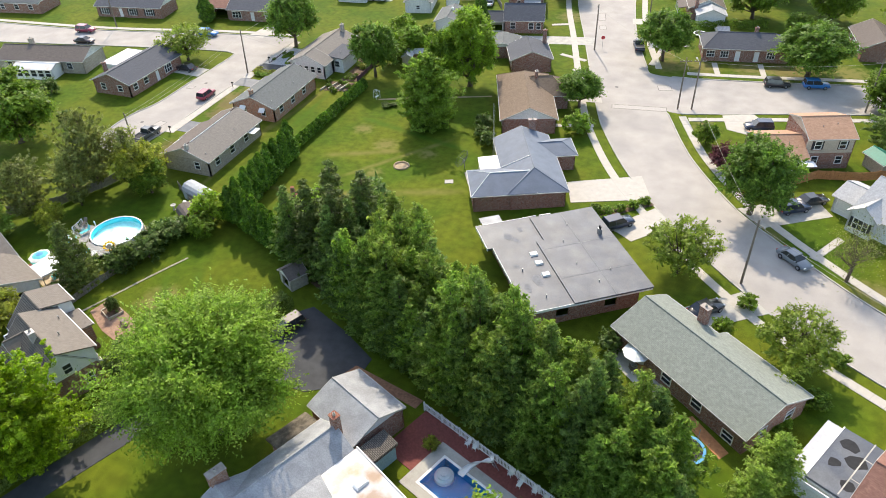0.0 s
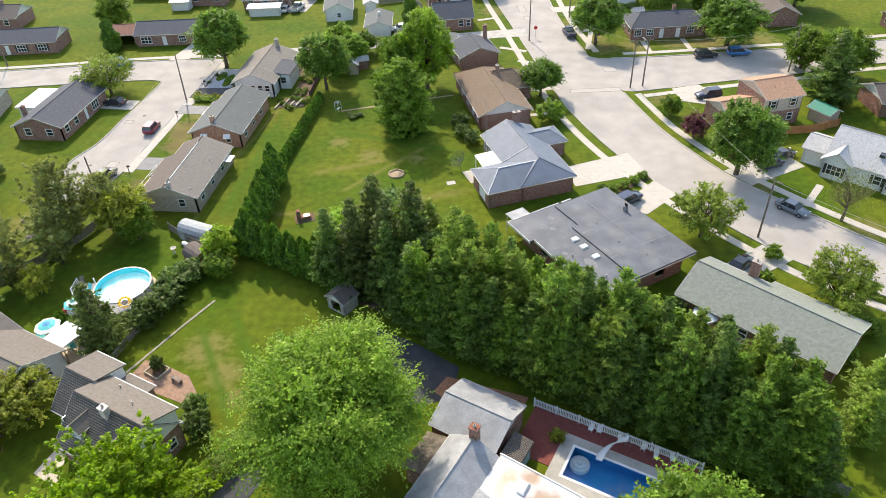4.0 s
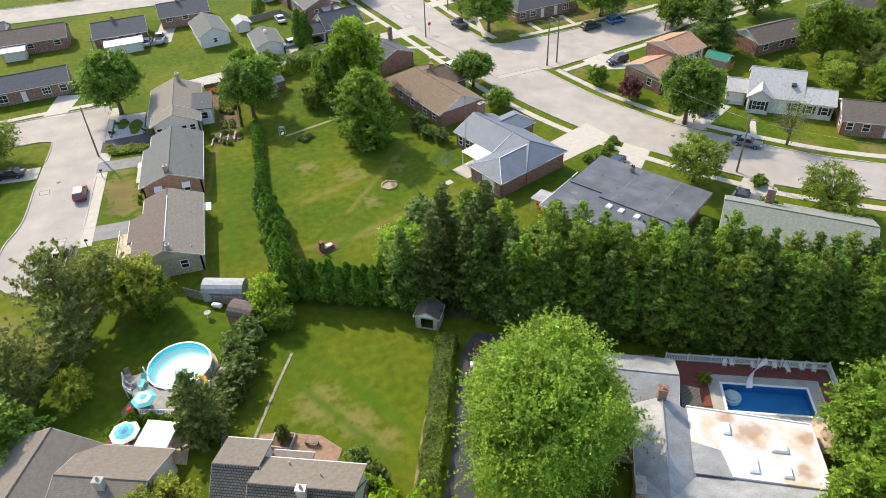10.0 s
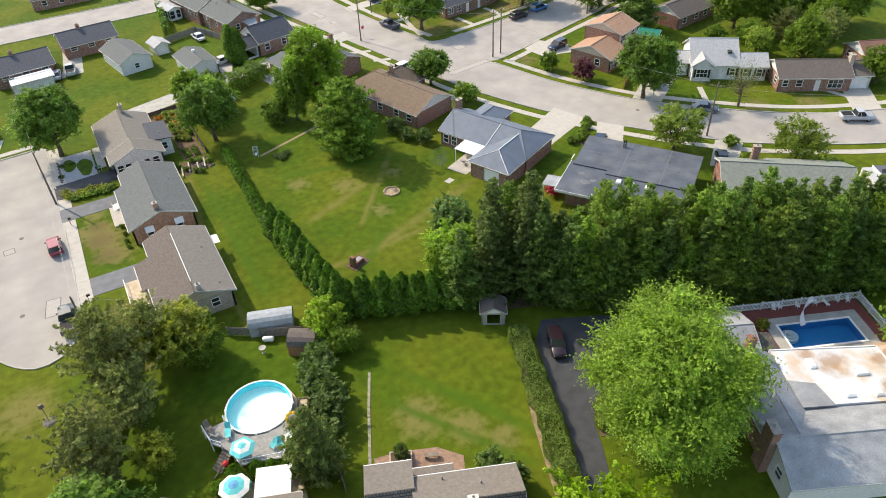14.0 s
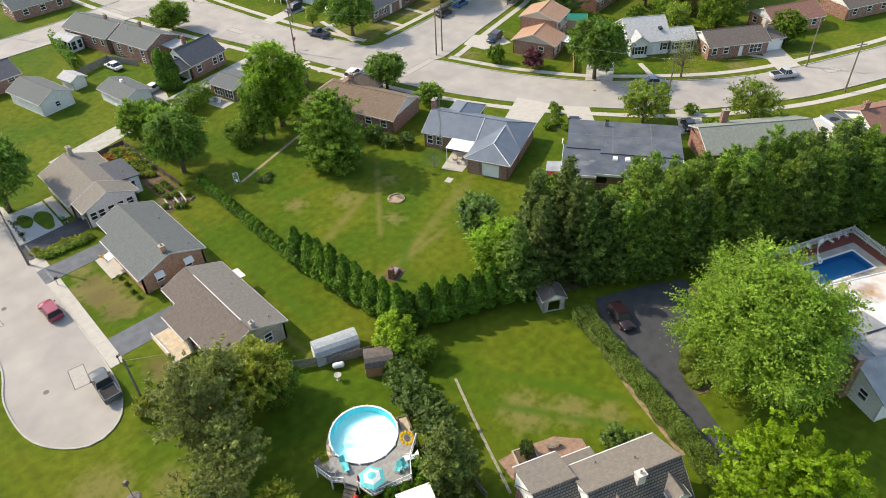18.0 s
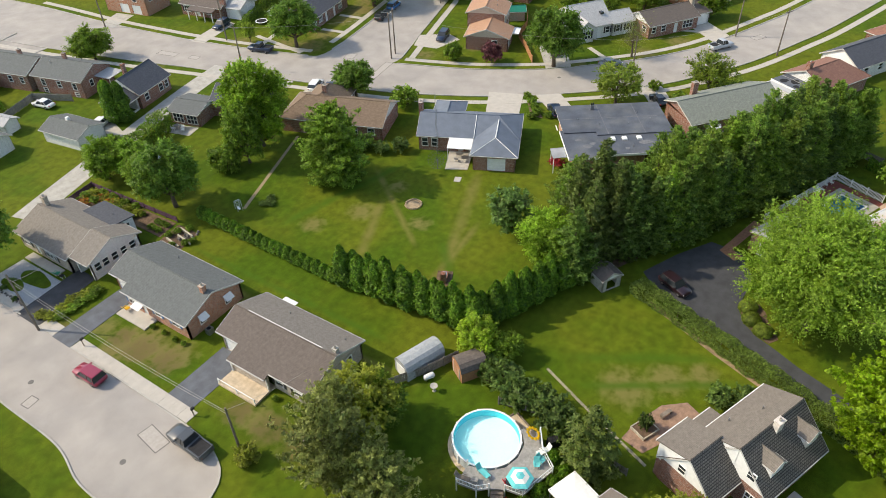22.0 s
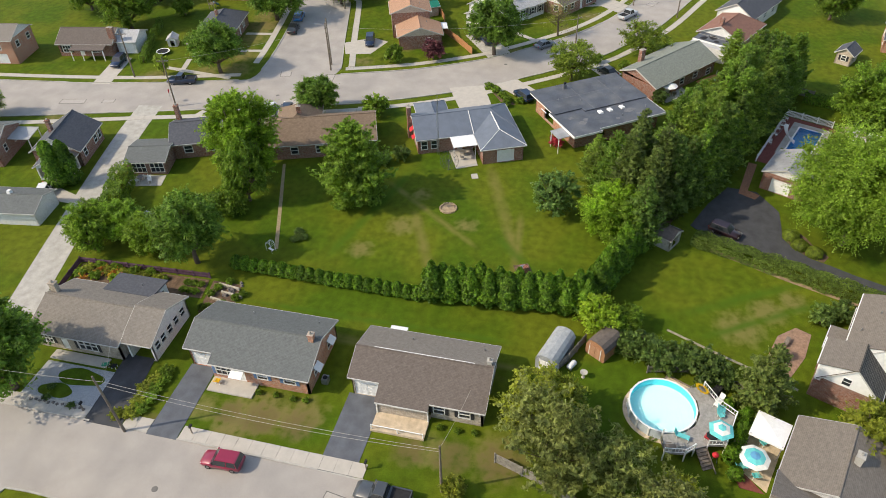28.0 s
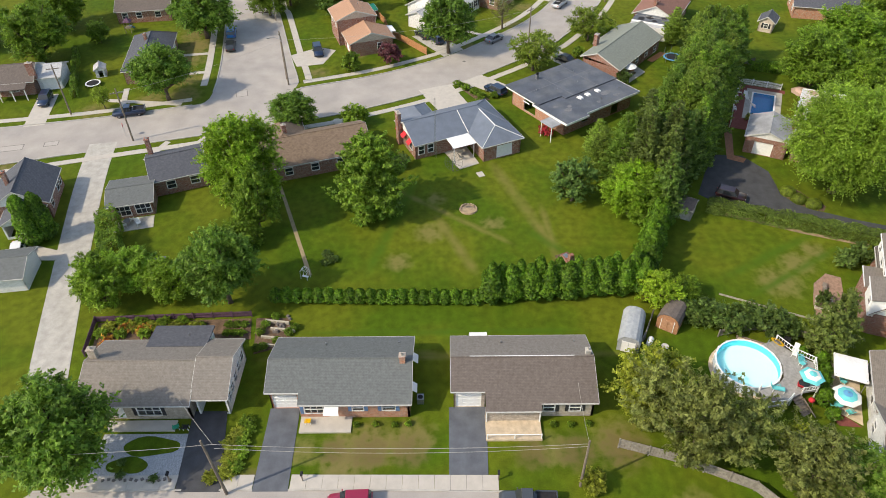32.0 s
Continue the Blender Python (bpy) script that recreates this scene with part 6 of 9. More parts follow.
for kind, x, y, R, H, lab in (
    (OVAL, -42.4, 100.2, 5.0, 12.5, "oval leafy tree standing on the lawn"), (BRIGHT, -41.0, 117.6, 5.6, 16.0, "tall fresh green tree behind the lawn"), (DARKT[0], -45.8, 115.6, 3.6, 11.5, "dark evergreen tree beside the lawn"), (BUSH, -49.0, 117.2, 3.0, 4.2, "low spreading dark bush beside the lawn"),
    (ROUND, -60.2, 116.4, 5.0, 11.0, "dense dark green tree by the garden fence"), (GREEN[0], -59.4, 123.6, 3.2, 6.4, "leafy tree by the garden fence"), (GREEN[1], -60.6, 131.6, 3.4, 7.4, "leafy tree by the lane"),
    (FRESH, -57.6, 128.4, 3.6, 6.4, "leafy tree by the lane"), (DARKT[0], -56.0, 134.0, 2.6, 5.0, "clipped dark tree by the lane"), (ROUND, -83.8, 126.0, 5.7, 12.2, "full green street tree by the front garden"),
    (ROUND, -19.4, 114.8, 4.2, 7.0, "round green tree by the kerb"), (SHRUB[0], -17.6, 105.0, 2.5, 3.8, "round shrub in the front lawn"), (ROUND, -8.0, 139.8, 5.6, 10.4, "spreading dark tree on the corner"),
    (DARKT[0], 8.0, 169.5, 6.5, 12.5, "large dark tree beside the far house"), (ROUND, 18.5, 139.6, 7.2, 10.2, "spreading green street tree"), (ROUND, 9.8, 89.0, 5.7, 11.8, "green street tree beside the kerb"),
    (PALE, 1.8, 73.0, 5.0, 7.8, "light airy green tree on the front lawn"), (PALE, 14.8, 60.6, 4.8, 7.0, "spreading green tree by the street"), (PURPLE, 5.4, 100.4, 2.3, 4.2, "purple-leaved small tree by the house"),
    (SHRUB[1], 2.6, 107.7, 2.0, 3.9, "round clipped tree on the lawn"), (OLIVE[0], -83.6, 66.2, 4.6, 12.5, "olive grey tree in the thicket"), (OLIVE[1], -79.2, 69.4, 4.0, 9.0, "olive green tree in the thicket"),
    (GREEN[1], -75.0, 67.6, 3.2, 6.0, "green tree behind the pool"), (YELLOW, -76.9, 68.4, 4.4, 8.2, "yellowish tree in the thicket"), (OLIVE[0], -82.9, 61.4, 4.0, 8.8, "olive grey tree in the thicket"), (OLIVE[1], -86.8, 56.2, 4.4, 9.2, "olive green tree in the thicket"),
    (PINE[0], -88.5, 50.5, 4.4, 8.4, "layered green tree at the thicket's end"), (YELLOW, -82.3, 55.4, 2.2, 4.6, "yellowish shrub at the thicket's edge"), (CEDAR, -69.0, 46.9, 3.3, 9.6, "dark needled tree by the pool patio"),
    (YELLOW, -72.6, 36.4, 4.2, 6.2, "yellow-green tree in front of the house"), (PURPLE, -75.5, 32.5, 3.2, 6.0, "purple-leaved tree by the house"), (DARKT[1], -108.0, 73.8, 7.6, 13.5, "large dark tree on the far lawn"), (SHRUB_D, -118.6, 91.2, 1.8, 3.2, "clipped dark bush on the far lawn"), (SHRUB_D, -106.4, 82.6, 1.4, 2.2, "clipped dark bush on the far lawn"),
    (PALE, -102.4, 113.0, 5.6, 7.6, "green tree on the street corner"), (GREEN[1], -60.4, 60.4, 2.0, 3.6, "green bush at the lawn's edge"), (CLIMBER, -61.2, 63.8, 2.7, 5.4, "yellow-green climber-covered tree by the shed"),
    (SHRUB_D, -63.4, 61.0, 1.6, 2.6, "dark bush along the lawn"), (SHRUB_D, -64.6, 54.2, 2.0, 3.2, "dark bush along the lawn"), (SHRUB_D, -64.2, 58.8, 2.2, 3.2, "dark bush along the lawn"), (SHRUB_D, -65.2, 56.4, 2.2, 3.3, "dark bush along the lawn"), (SHRUB_D, -66.0, 51.8, 2.3, 3.5, "dark bush along the lawn"),
    (SHRUB_D, -66.6, 50.4, 1.6, 2.8, "dark bush along the lawn"), (PINE[2], 30.0, 113.0, 5.0, 13.0, "dark conifer behind the orange-roofed house"), (GREEN[2], 47.4, 103.0, 5.4, 12.5, "tall green tree behind the white house"),
    (OLIVE[1], 50.5, 84.0, 3.6, 8.5, "grey-green tree in a back garden"), (PINE[1], 12.6, 44.2, 2.6, 7.6, "pale young pine by the trampoline"), (PINE[1], 10.6, 40.4, 2.4, 7.0, "pale young pine on the back lawn"), (SHRUB[0], 13.0, 51.0, 1.0, 1.3, "round bush at the house end"), (SHRUB[1], 14.0, 52.2, 0.9, 1.2, "round bush at the house end"), (SHRUB[0], 16.9, 55.6, 1.4, 2.0, "round bush at the house corner"), (SHRUB[1], 10.1, 68.9, 1.3, 1.9, "round clipped bush by the pavement"), (SHRUB_Y, -17.7, 38.4, 0.8, 1.2, "yellow-green bush on the pool terrace"), (COLUMN, -48.4, 146.0, 1.8, 8.0, "tall columnar evergreen by the lane"),
    (COLUMN, -47.2, 144.6, 1.7, 7.6, "tall columnar evergreen by the lane"), (SHRUB_D, -33.0, 102.0, 1.7, 3.0, "dark shrub by the house wall"), (SHRUB_D, -32.5, 99.0, 1.4, 2.2, "dark shrub by the house wall"), (SHRUB_D, -30.6, 96.6, 1.5, 2.6, "dark shrub by the house corner"),
    (SHRUB_Y, -85.8, 75.6, 1.3, 2.3, "pale green shrub at the pole's foot"), (GREEN[1], -14.5, 18.5, 5.0, 10.0, "green tree behind the pool house"), (DARKT[1], 40.0, 22.0, 5.0, 11.0, "dark tree beyond the windbreak"), (GREEN[2], 15.0, 2.0, 5.5, 11.0, "green tree in the next garden"),
    (FRESH, 2.0, 15.0, 7.2, 12.0, "broad green tree in the next garden"), (DARKT[0], 60.0, 100.0, 6.0, 12.0, "dark tree among far gardens"), (GREEN[1], 66.0, 92.0, 6.0, 11.0, "green tree among far gardens"), (GREEN[0], 58.0, 90.0, 4.0, 8.0, "green tree among far gardens"),
    (DARKT[1], 75.0, 110.0, 7.0, 13.0, "dark tree among far gardens"), (GREEN[2], 36.0, 125.0, 5.0, 9.0, "green tree by the far street"), (GREEN[1], 50.0, 128.0, 6.0, 11.0, "green tree by the far street"), (DARKT[0], 38.0, 163.0, 6.0, 12.0, "dark tree behind the far houses"),
    (GREEN[0], 24.0, 172.0, 6.0, 11.0, "green tree behind the far houses"), (DARKT[1], 16.0, 185.0, 6.0, 12.0, "dark tree behind the far houses"), (GREEN[2], 48.0, 70.5, 3.6, 7.0, "green tree in front of the brick house"), (GREEN[0], 45.0, 84.0, 4.5, 9.0, "green tree in a back garden"),
    (GREEN[2], -33.6, 172.5, 4.4, 7.0, "round street tree by the kerb"), (GREEN[0], -118.0, 147.0, 4.5, 8.5, "green tree by the side street"), (COLUMN, -112.5, 134.0, 2.2, 7.0, "upright dark tree before the brick house"),
    (DARKT[1], 17.0, 161.5, 2.6, 4.8, "rounded dark bush behind the far house"), (GREEN[1], 30.0, 128.5, 4.6, 8.0, "green tree on the side street lawn"), (GREEN[2], 53.0, 97.0, 4.2, 8.4, "green tree in a back garden"), (PALE, 40.5, 91.0, 3.4, 6.0, "pale green tree in a back garden"), (DARKT[0], 43.5, 95.5, 2.8, 4.6, "dark bush in a back garden"), (GREEN[0], 36.5, 98.0, 2.6, 4.7, "green bush behind the white house"), (OLIVE[0], 49.0, 92.0, 3.4, 7.0, "grey-green tree in a back garden"), (PALE, -11.2, 150.2, 1.6, 4.8, "sparse young tree by the kerb"), (SHRUB_Y, -84.6, 112.6, 0.8, 0.8, "low plant by the driveway"), (SHRUB[1], 19.6, 62.6, 1.0, 1.6, "round clipped bush by the drive"), (SHRUB[0], 7.5, 63.5, 1.3, 2.2, "round clipped bush by the drive"), (SHRUB_D, -54.7, 38.4, 1.5, 2.8, "dark bush at the cape house corner"), (SHRUB_D, -53.7, 36.0, 1.6, 3.0, "dark bush at the cape house corner"), (SHRUB_D, -3.8, 57.0, 1.5, 2.6, "dark bush at the house corner")):
    tree(kind, lab, x, y, R, H, "shrub" if H < 4.5 else "tree", "shrub" if H < 4.5 else "tree")
hedge("long trimmed privet hedge along the driveway", [(-42.0, 52.4), (-43.8, 48.0), (-46.0, 41.8), (-48.9, 34.2), (-52.4, 26.0), (-55.6, 19.0)], 2.2, 1.5, LEAF_HEDGE, 0.125, 125)
hedge("dark hedge beside the lane", [(-53.4, 133.2), (-49.0, 135.2), (-44.6, 136.9)], 2.8, 3.0, LEAF_DARK, 0.2, 60, 6)
hedge("clipped dark hedge between front gardens", [(-7.4, 157.2), (2.0, 160.8), (11.4, 164.2)], 1.0, 1.7, LEAF_DARK, 0.16, 60, 7)
hedge("clipped evergreen hedge beyond the pool", [(1.4, 32.6), (0.2, 29.0), (-1.6, 24.6)], 1.2, 1.8, LEAF_ARBOR, 0.17, 60, 9)
hedge("green hedge along the back garden", [(-57.0, 168.0), (-55.0, 186.0)], 1.4, 2.4, LEAF_ARBOR, 0.2, 40, 8)

# ---------------------------------------------------------------- drives, paths, patios
patch("driveway", [(-76.6, 116.5), (-76.6, 112.9), (-86.0, 111.4), (-86.0, 115.8)], 0.042, ASPHALT, "dark sealed asphalt driveway", "driveway")
patch("driveway", [(-76.3, 108.35), (-76.3, 105.2), (-86.0, 104.9), (-86.0, 108.35)], 0.042, ASPHALT_OLD, "worn grey asphalt driveway", "driveway")
patch("driveway", [(-76.3, 89.35), (-76.3, 85.4), (-86.0, 85.6), (-86.0, 89.4)], 0.042, ASPHALT_OLD, "worn grey asphalt driveway", "driveway")
patch("driveway", [(-41.2, 50.0), (-38.6, 52.6), (-33.0, 50.0), (-28.2, 47.0), (-28.6, 43.0), (-33.0, 40.4), (-36.6, 40.5), (-38.9, 40.7), (-41.1, 39.4), (-42.7, 37.6), (-43.5, 35.6), (-45.0, 32.6), (-46.6, 28.4), (-49.0, 23.0), (-51.6, 16.0), (-55, 7), (-58.5, 8.5), (-54.4, 17.5), (-51.8, 24.2), (-49.2, 30.2), (-45.8, 37.4), (-43.4, 44.0)], 0.042, ASPHALT, "wide dark asphalt driveway with a turning area", "driveway")
patch("driveway", [(-14.2, 84.3), (-15.9, 89.6), (-5.6, 94.6), (-3.4, 88.6)], 0.05, CONCRETE, "pale concrete driveway", "driveway")
patch("driveway", [(-8.0, 80.0), (-4.6, 77.6), (0.2, 82.9), (-2.6, 86.5)], 0.05, CONCRETE, "pale concrete driveway", "driveway")
patch("driveway", [(3.0, 66.4), (6.0, 63.8), (12.6, 68.6), (9.8, 71.8)], 0.05, CONCRETE_OLD, "weathered concrete driveway", "driveway")
patch("driveway", [(4.6, 118.6), (5.6, 113.6), (11.8, 111.8), (13.2, 115.4), (9.6, 120.6)], 0.05, CONCRETE, "pale concrete driveway", "driveway")
patch("driveway", [(8.2, 89.9), (11.4, 86.0), (20.5, 91.8), (18.0, 96.6)], 0.05, CONCRETE_OLD, "weathered concrete driveway", "driveway")
patch("driveway", [(42.5, 73.6), (46.6, 71.0), (40.2, 63.4), (36.0, 66.0)], 0.05, CONCRETE, "pale concrete driveway", "driveway")
patch("driveway", [(-16.8, 121.0), (-15.8, 117.6), (-22.4, 116.6), (-24.0, 124.6), (-18.8, 125.6)], 0.05, CONCRETE, "pale concrete parking bay beside the house", "driveway")
patch("driveway", [(-17.2, 162.2), (-16.6, 158.8), (-5.4, 161.0), (-5.2, 164.6)], 0.05, CONCRETE, "pale concrete driveway", "driveway")
patch("driveway", [(-20.6, 188.6), (-21.0, 183.6), (-13.5, 186.0), (-14.6, 190.8)], 0.05, CONCRETE_OLD, "weathered concrete driveway", "driveway")
patch("driveway", [(-95.1, 106.2), (-95.1, 110.0), (-101.6, 110.2), (-101.6, 106.6)], 0.05, CONCRETE, "pale concrete driveway", "driveway")
patch("driveway", [(-82.9, 158.0), (-76.0, 159.0), (-74.0, 184.0), (-77.5, 184.4), (-79.6, 162.0), (-83.0, 161.0)], 0.05, CONCRETE_OLD, "weathered concrete driveway", "driveway")
patch("driveway", [(-98.0, 128.6), (-94.0, 128.4), (-92.0, 137.0), (-96.5, 138.0)], 0.05, CONCRETE, "pale concrete driveway", "driveway")
lane = smooth_line([(-22.6, 146.3), (-30, 145.0), (-38, 143.2), (-52, 139.6), (-64, 136.4), (-74, 133.6)])
tagged(part("lane", ribbon(B(), offset_line(lane, -2.2), offset_line(lane, 2.2), -0.1, 0.03), CONCRETE_OLD), "weathered concrete back lane", "lane", kind="structure")
patch("driveway", [(-52.0, 142.0), (-50.4, 141.0), (-48.5, 147.0), (-51.8, 149.5)], 0.045, CONCRETE, "pale concrete apron before the garage", "driveway")
walkway([np.array((-85.2, 84.6)), np.array((-85.0, 104.8))], 1.6)
walkway([np.array((-85.0, 108.4)), np.array((-85.0, 111.4))], 1.6)
walkway([np.array((-85.0, 115.9)), np.array((-85.0, 128.6))], 1.6)
walkway(offset_line(smooth_line(W_CURB), -2.3)[22:170], 1.25)
walkway(offset_line(smooth_line(E_CURB2), 2.2)[1:90], 1.25)
walkway(offset_line(smooth_line(E_CURB), 2.2)[24:78], 1.25)
walkway(offset_line(ES_N, 2.2)[6:60], 1.25)
walkway(offset_line(ES_S, -2.0)[3:56], 1.25)
walkway(offset_line(CN, 1.6)[30:120], 1.25)
for a, b in (((21.2, 86.6), (17.6, 81.0)), ((38.6, 73.6), (40.5, 67.0)), ((-20.6, 129.6), (-24.0, 130.8)), ((-22.4, 135.6), (-28, 137.6)), ((-30.2, 155.0), (-33.8, 153.6)), ((2.8, 135.8), (1.8, 141.4)), ((11.0, 137.6), (10.2, 143.2)), ((-15.6, 108.5), (-22.5, 106.6)), ((-9.8, 137.0), (-8.0, 151.5)), ((-3.6, 149.0), (-10.4, 147.4))):
    walkway([np.array(a), np.array(b)], 1.0, label="narrow concrete garden path of slabs", name="path")
# worn earth tracks
patch("path", [(-55.5, 107.5), (-55.3, 107.0), (-41.3, 112.2), (-35.5, 114.4), (-35.7, 114.8), (-41.4, 112.7)], 0.012, mat("bare_earth", (0.30, 0.235, 0.14), 0.95, var=0.2), "worn bare earth footpath across the lawn", "path")
PLANK = mat("stone_edging", (0.42, 0.38, 0.30), 0.9, var=0.2)
walkway([np.array((-59.5, 55.8)), np.array((-61.8, 50.9)), np.array((-65.6, 42.2))], 0.3, 1.2, "path", mat("stone_path_dull", (0.29, 0.265, 0.19), 0.9, var=0.3), "narrow stone path along the lawn")
BRICKPAVE = mat("brick_paving_dark_red", (0.20, 0.06, 0.05), 0.85, var=0.2, scale=4, fine=18)
PAVE_TAN = mat("flagstone_tan", (0.52, 0.42, 0.30), 0.9, var=0.2, scale=1.5)
patch("patio", [(-77.2, 48.8), (-75.0, 50.2), (-70.6, 47.6), (-71.0, 43.8), (-77.6, 46.3), (-79.0, 46.8)], 0.05, PAVE_TAN, "tan flagstone patio beside the house", "patio")
patch("patio", [(-79.0, 49.2), (-77.0, 50.0), (-77.4, 48.6), (-79.2, 47.0)], 0.055, BRICKPAVE, "red brick corner of the patio", "patio")
patch("patio", [(-63.8, 45.4), (-61.4, 44.9), (-57.8, 43.4), (-56.0, 41.2), (-56.8, 39.6), (-60.6, 40.8), (-64.4, 43.0)], 0.04, mat("patio_red_earth", (0.29, 0.185, 0.13), 0.95, var=0.25, scale=2), "red brick-chip patio behind the cape house", "patio")
patch("path", [(-20.6, 43.4), (-21.0, 42.2), (-28.4, 44.2), (-29.4, 42.6), (-30.6, 43.4), (-29.4, 45.6)], 0.05, mat("brick_paving_orange", (0.30, 0.15, 0.09), 0.9, var=0.25, scale=4, fine=18), "orange brick path beside the driveway", "path")
patch("patio", [(-25.8, 90.2), (-24.4, 86.5), (-29.9, 84.4), (-31.5, 87.5)], 0.06, CONCRETE, "pale concrete patio slab", "patio")
patch("patio", [(4.6, 49.6), (8.4, 46.0), (9.2, 47.0), (5.6, 50.4)], 0.04, mat("patio_terracotta", (0.45, 0.20, 0.09), 0.9, var=0.2), "terracotta patio at the back door", "patio")
patch("path", [(14.4, 45.4), (17.8, 51.6), (18.5, 51.2), (15.1, 45.0)], 0.05, CONCRETE, "pale concrete strip beside the carport", "path")
patch("patio", [(-2.6, 59.0), (-0.4, 57.4), (3.2, 53.2), (0.6, 51.8), (-3.6, 55.6)], 0.04, CONCRETE_OLD, "concrete patio behind the house", "patio")
patch("garden_bed", [(-68.6, 130.6), (-63.6, 131.6), (-63.0, 113.2), (-66.4, 112.6), (-66.4, 122.4), (-68.6, 123.0)], 0.04, SOIL, "fenced vegetable and flower garden soil", "garden bed")
patch("garden_bed", [(-68.7, 111.8), (-63.0, 112.6), (-63.0, 108.6), (-67.2, 107.8)], 0.035, SOIL, "terraced planting bed behind the house", "garden bed")
patch("garden_bed", [(-79.4, 125.0), (-79.4, 116.3), (-85.0, 115.9), (-85.0, 125.0)], 0.03, mat("gravel_grey", (0.33, 0.34, 0.35), 0.95, var=0.3, scale=8, fine=30), "grey gravel front garden", "garden bed")
patch("garden_bed", [(-41.1, 39.25), (-42.55, 37.5), (-43.1, 36.1), (-41.9, 35.3), (-40.6, 36.1), (-39.6, 37.0), (-38.2, 37.6), (-37.2, 38.6), (-37.4, 40.3), (-38.9, 40.5)], 0.05, SOIL, "mulched bed beside the driveway", "garden bed")
patch("path", [(-43.2, 50.0), (-44.6, 46.6), (-47.3, 40.6), (-50.3, 33.0), (-50.9, 33.2), (-47.9, 41.0), (-45.2, 47.0), (-43.8, 50.2)], 0.012, mat("bare_earth_tan", (0.26, 0.185, 0.11), 0.95, var=0.3, scale=1.5, fine=14), "strip of bare earth along the hedge", "path")
patch("garden_bed", [(-42, 56.8), (-20, 46.5), (2, 36.0), (7, 34.5), (8.5, 38.5), (6, 42.5), (-16, 52), (-36, 62.5)], 0.012, SOIL, "bare needle-covered soil under the windbreak", "garden bed")
patch("garden_bed", [(-9.5, 81.6), (-8.3, 82.6), (-2.8, 87.2), (-3.4, 88.0), (-9.6, 84.0)], 0.03, SOIL, "planted bed between driveways", "garden bed")
for cx, cy, rx, ry in ((-83.1, 121.4, 0.95, 2.1), (-80.9, 119.6, 1.15, 2.9)):
    patch("lawn_island", [(cx + rx * (1 + 0.15 * math.sin(3 * a + cy)) * math.cos(a), cy + ry * math.sin(a)) for a in (i * math.pi / 10 for i in range(20))], 0.05, GRASS, "rounded grass island in the gravel garden", "lawn")
REPAIR = mat("road_repair", (0.40, 0.365, 0.33), 0.9, var=0.08)
TAR = mat("road_tar_seam", (0.16, 0.15, 0.14), 0.9, var=0.15)
for x, y, sx, sy, a in ((-9.3, 117.5, 9.4, 1.5, 8), (-89.1, 86.0, 1.7, 3.4, -8), (-24.0, 161.5, 1.6, 4.6, 12), (-22.6, 155.0, 1.4, 2.2, 12), (42.6, 58.6, 1.6, 3.0, 60), (-93.2, 101.5, 1.4, 1.2, 5), (-6.0, 127.0, 2.4, 2.0, 15)):
    rp = thing("road_patch", "rectangular asphalt repair edged with dark tar", "road patch", pose(x, y, 0, 0, 0, a), kind="structure")
    part("fill", box(0, 0, 0, sx, sy, 0.028), REPAIR, rp)
    for dx, dy, ex, ey in ((-sx / 2, 0, 0.1, sy), (sx / 2, 0, 0.1, sy), (0, -sy / 2, sx, 0.1), (0, sy / 2, sx, 0.1)):
        part("seam", box(dx, dy, 0, ex, ey, 0.032), TAR, rp)
for x, y in ((-92.6, 86.4), (-91.5, 104), (6.0, 86.0), (-14.5, 125)):
    tagged(part("manhole_cover", B().lathe([(0.0, 0.035), (0.32, 0.035), (0.34, 0.0)], x, y, 0, 14), TAR), "round iron manhole cover in the road", "manhole cover", kind="structure")

# ---------------------------------------------------------------- swimming pools
WATER = bpy.data.materials.new("pool_water")
WATER.use_nodes = True
wp = WATER.node_tree.nodes["Principled BSDF"]
wp.inputs["Base Color"].default_value, wp.inputs["Roughness"].default_value, wp.inputs["IOR"].default_value, wp.inputs["Transmission Weight"].default_value = (0.85, 0.97, 1.0, 1), 0.03, 1.33, 1.0
LINER_BLUE = mat("pool_liner_blue", (0.008, 0.27, 0.58), 0.6, var=0.06, bump=0)
# liner wall deepened to its shaded aqua, floor paled as if in full sun
LINER_SHADED = mat("pool_liner_shaded_aqua", (0.05, 0.66, 0.76), 0.6, var=0.05, bump=0)
LINER_SUNLIT = mat("pool_floor_sunlit", (0.55, 0.92, 0.94), 0.6, var=0.04, bump=0)
POOL_WALL = mat("pool_wall_grey_blue", (0.50, 0.57, 0.62), 0.5, var=0.12, scale=5)
AQUA = mat("canvas_aqua", (0.12, 0.55, 0.55), 0.8, var=0.1)
CREAM = mat("canvas_cream", (0.75, 0.76, 0.70), 0.8, var=0.08)
BLUECLOTH = mat("canvas_blue", (0.10, 0.32, 0.52), 0.8, var=0.1)
REDCLOTH = mat("canvas_red", (0.55, 0.03, 0.04), 0.7, var=0.1)
CANVAS_TAN = mat("canvas_tan", (0.42, 0.30, 0.22), 0.8, var=0.1)
CANVAS_ROSE = mat("canvas_rose", (0.60, 0.42, 0.36), 0.8, var=0.1)
DECKWOOD = mat("deck_grey_boards", (0.30, 0.29, 0.27), 0.85, var=0.2, scale=3)
YELLOWPL = mat("plastic_yellow", (0.75, 0.42, 0.01), 0.5, var=0.1)

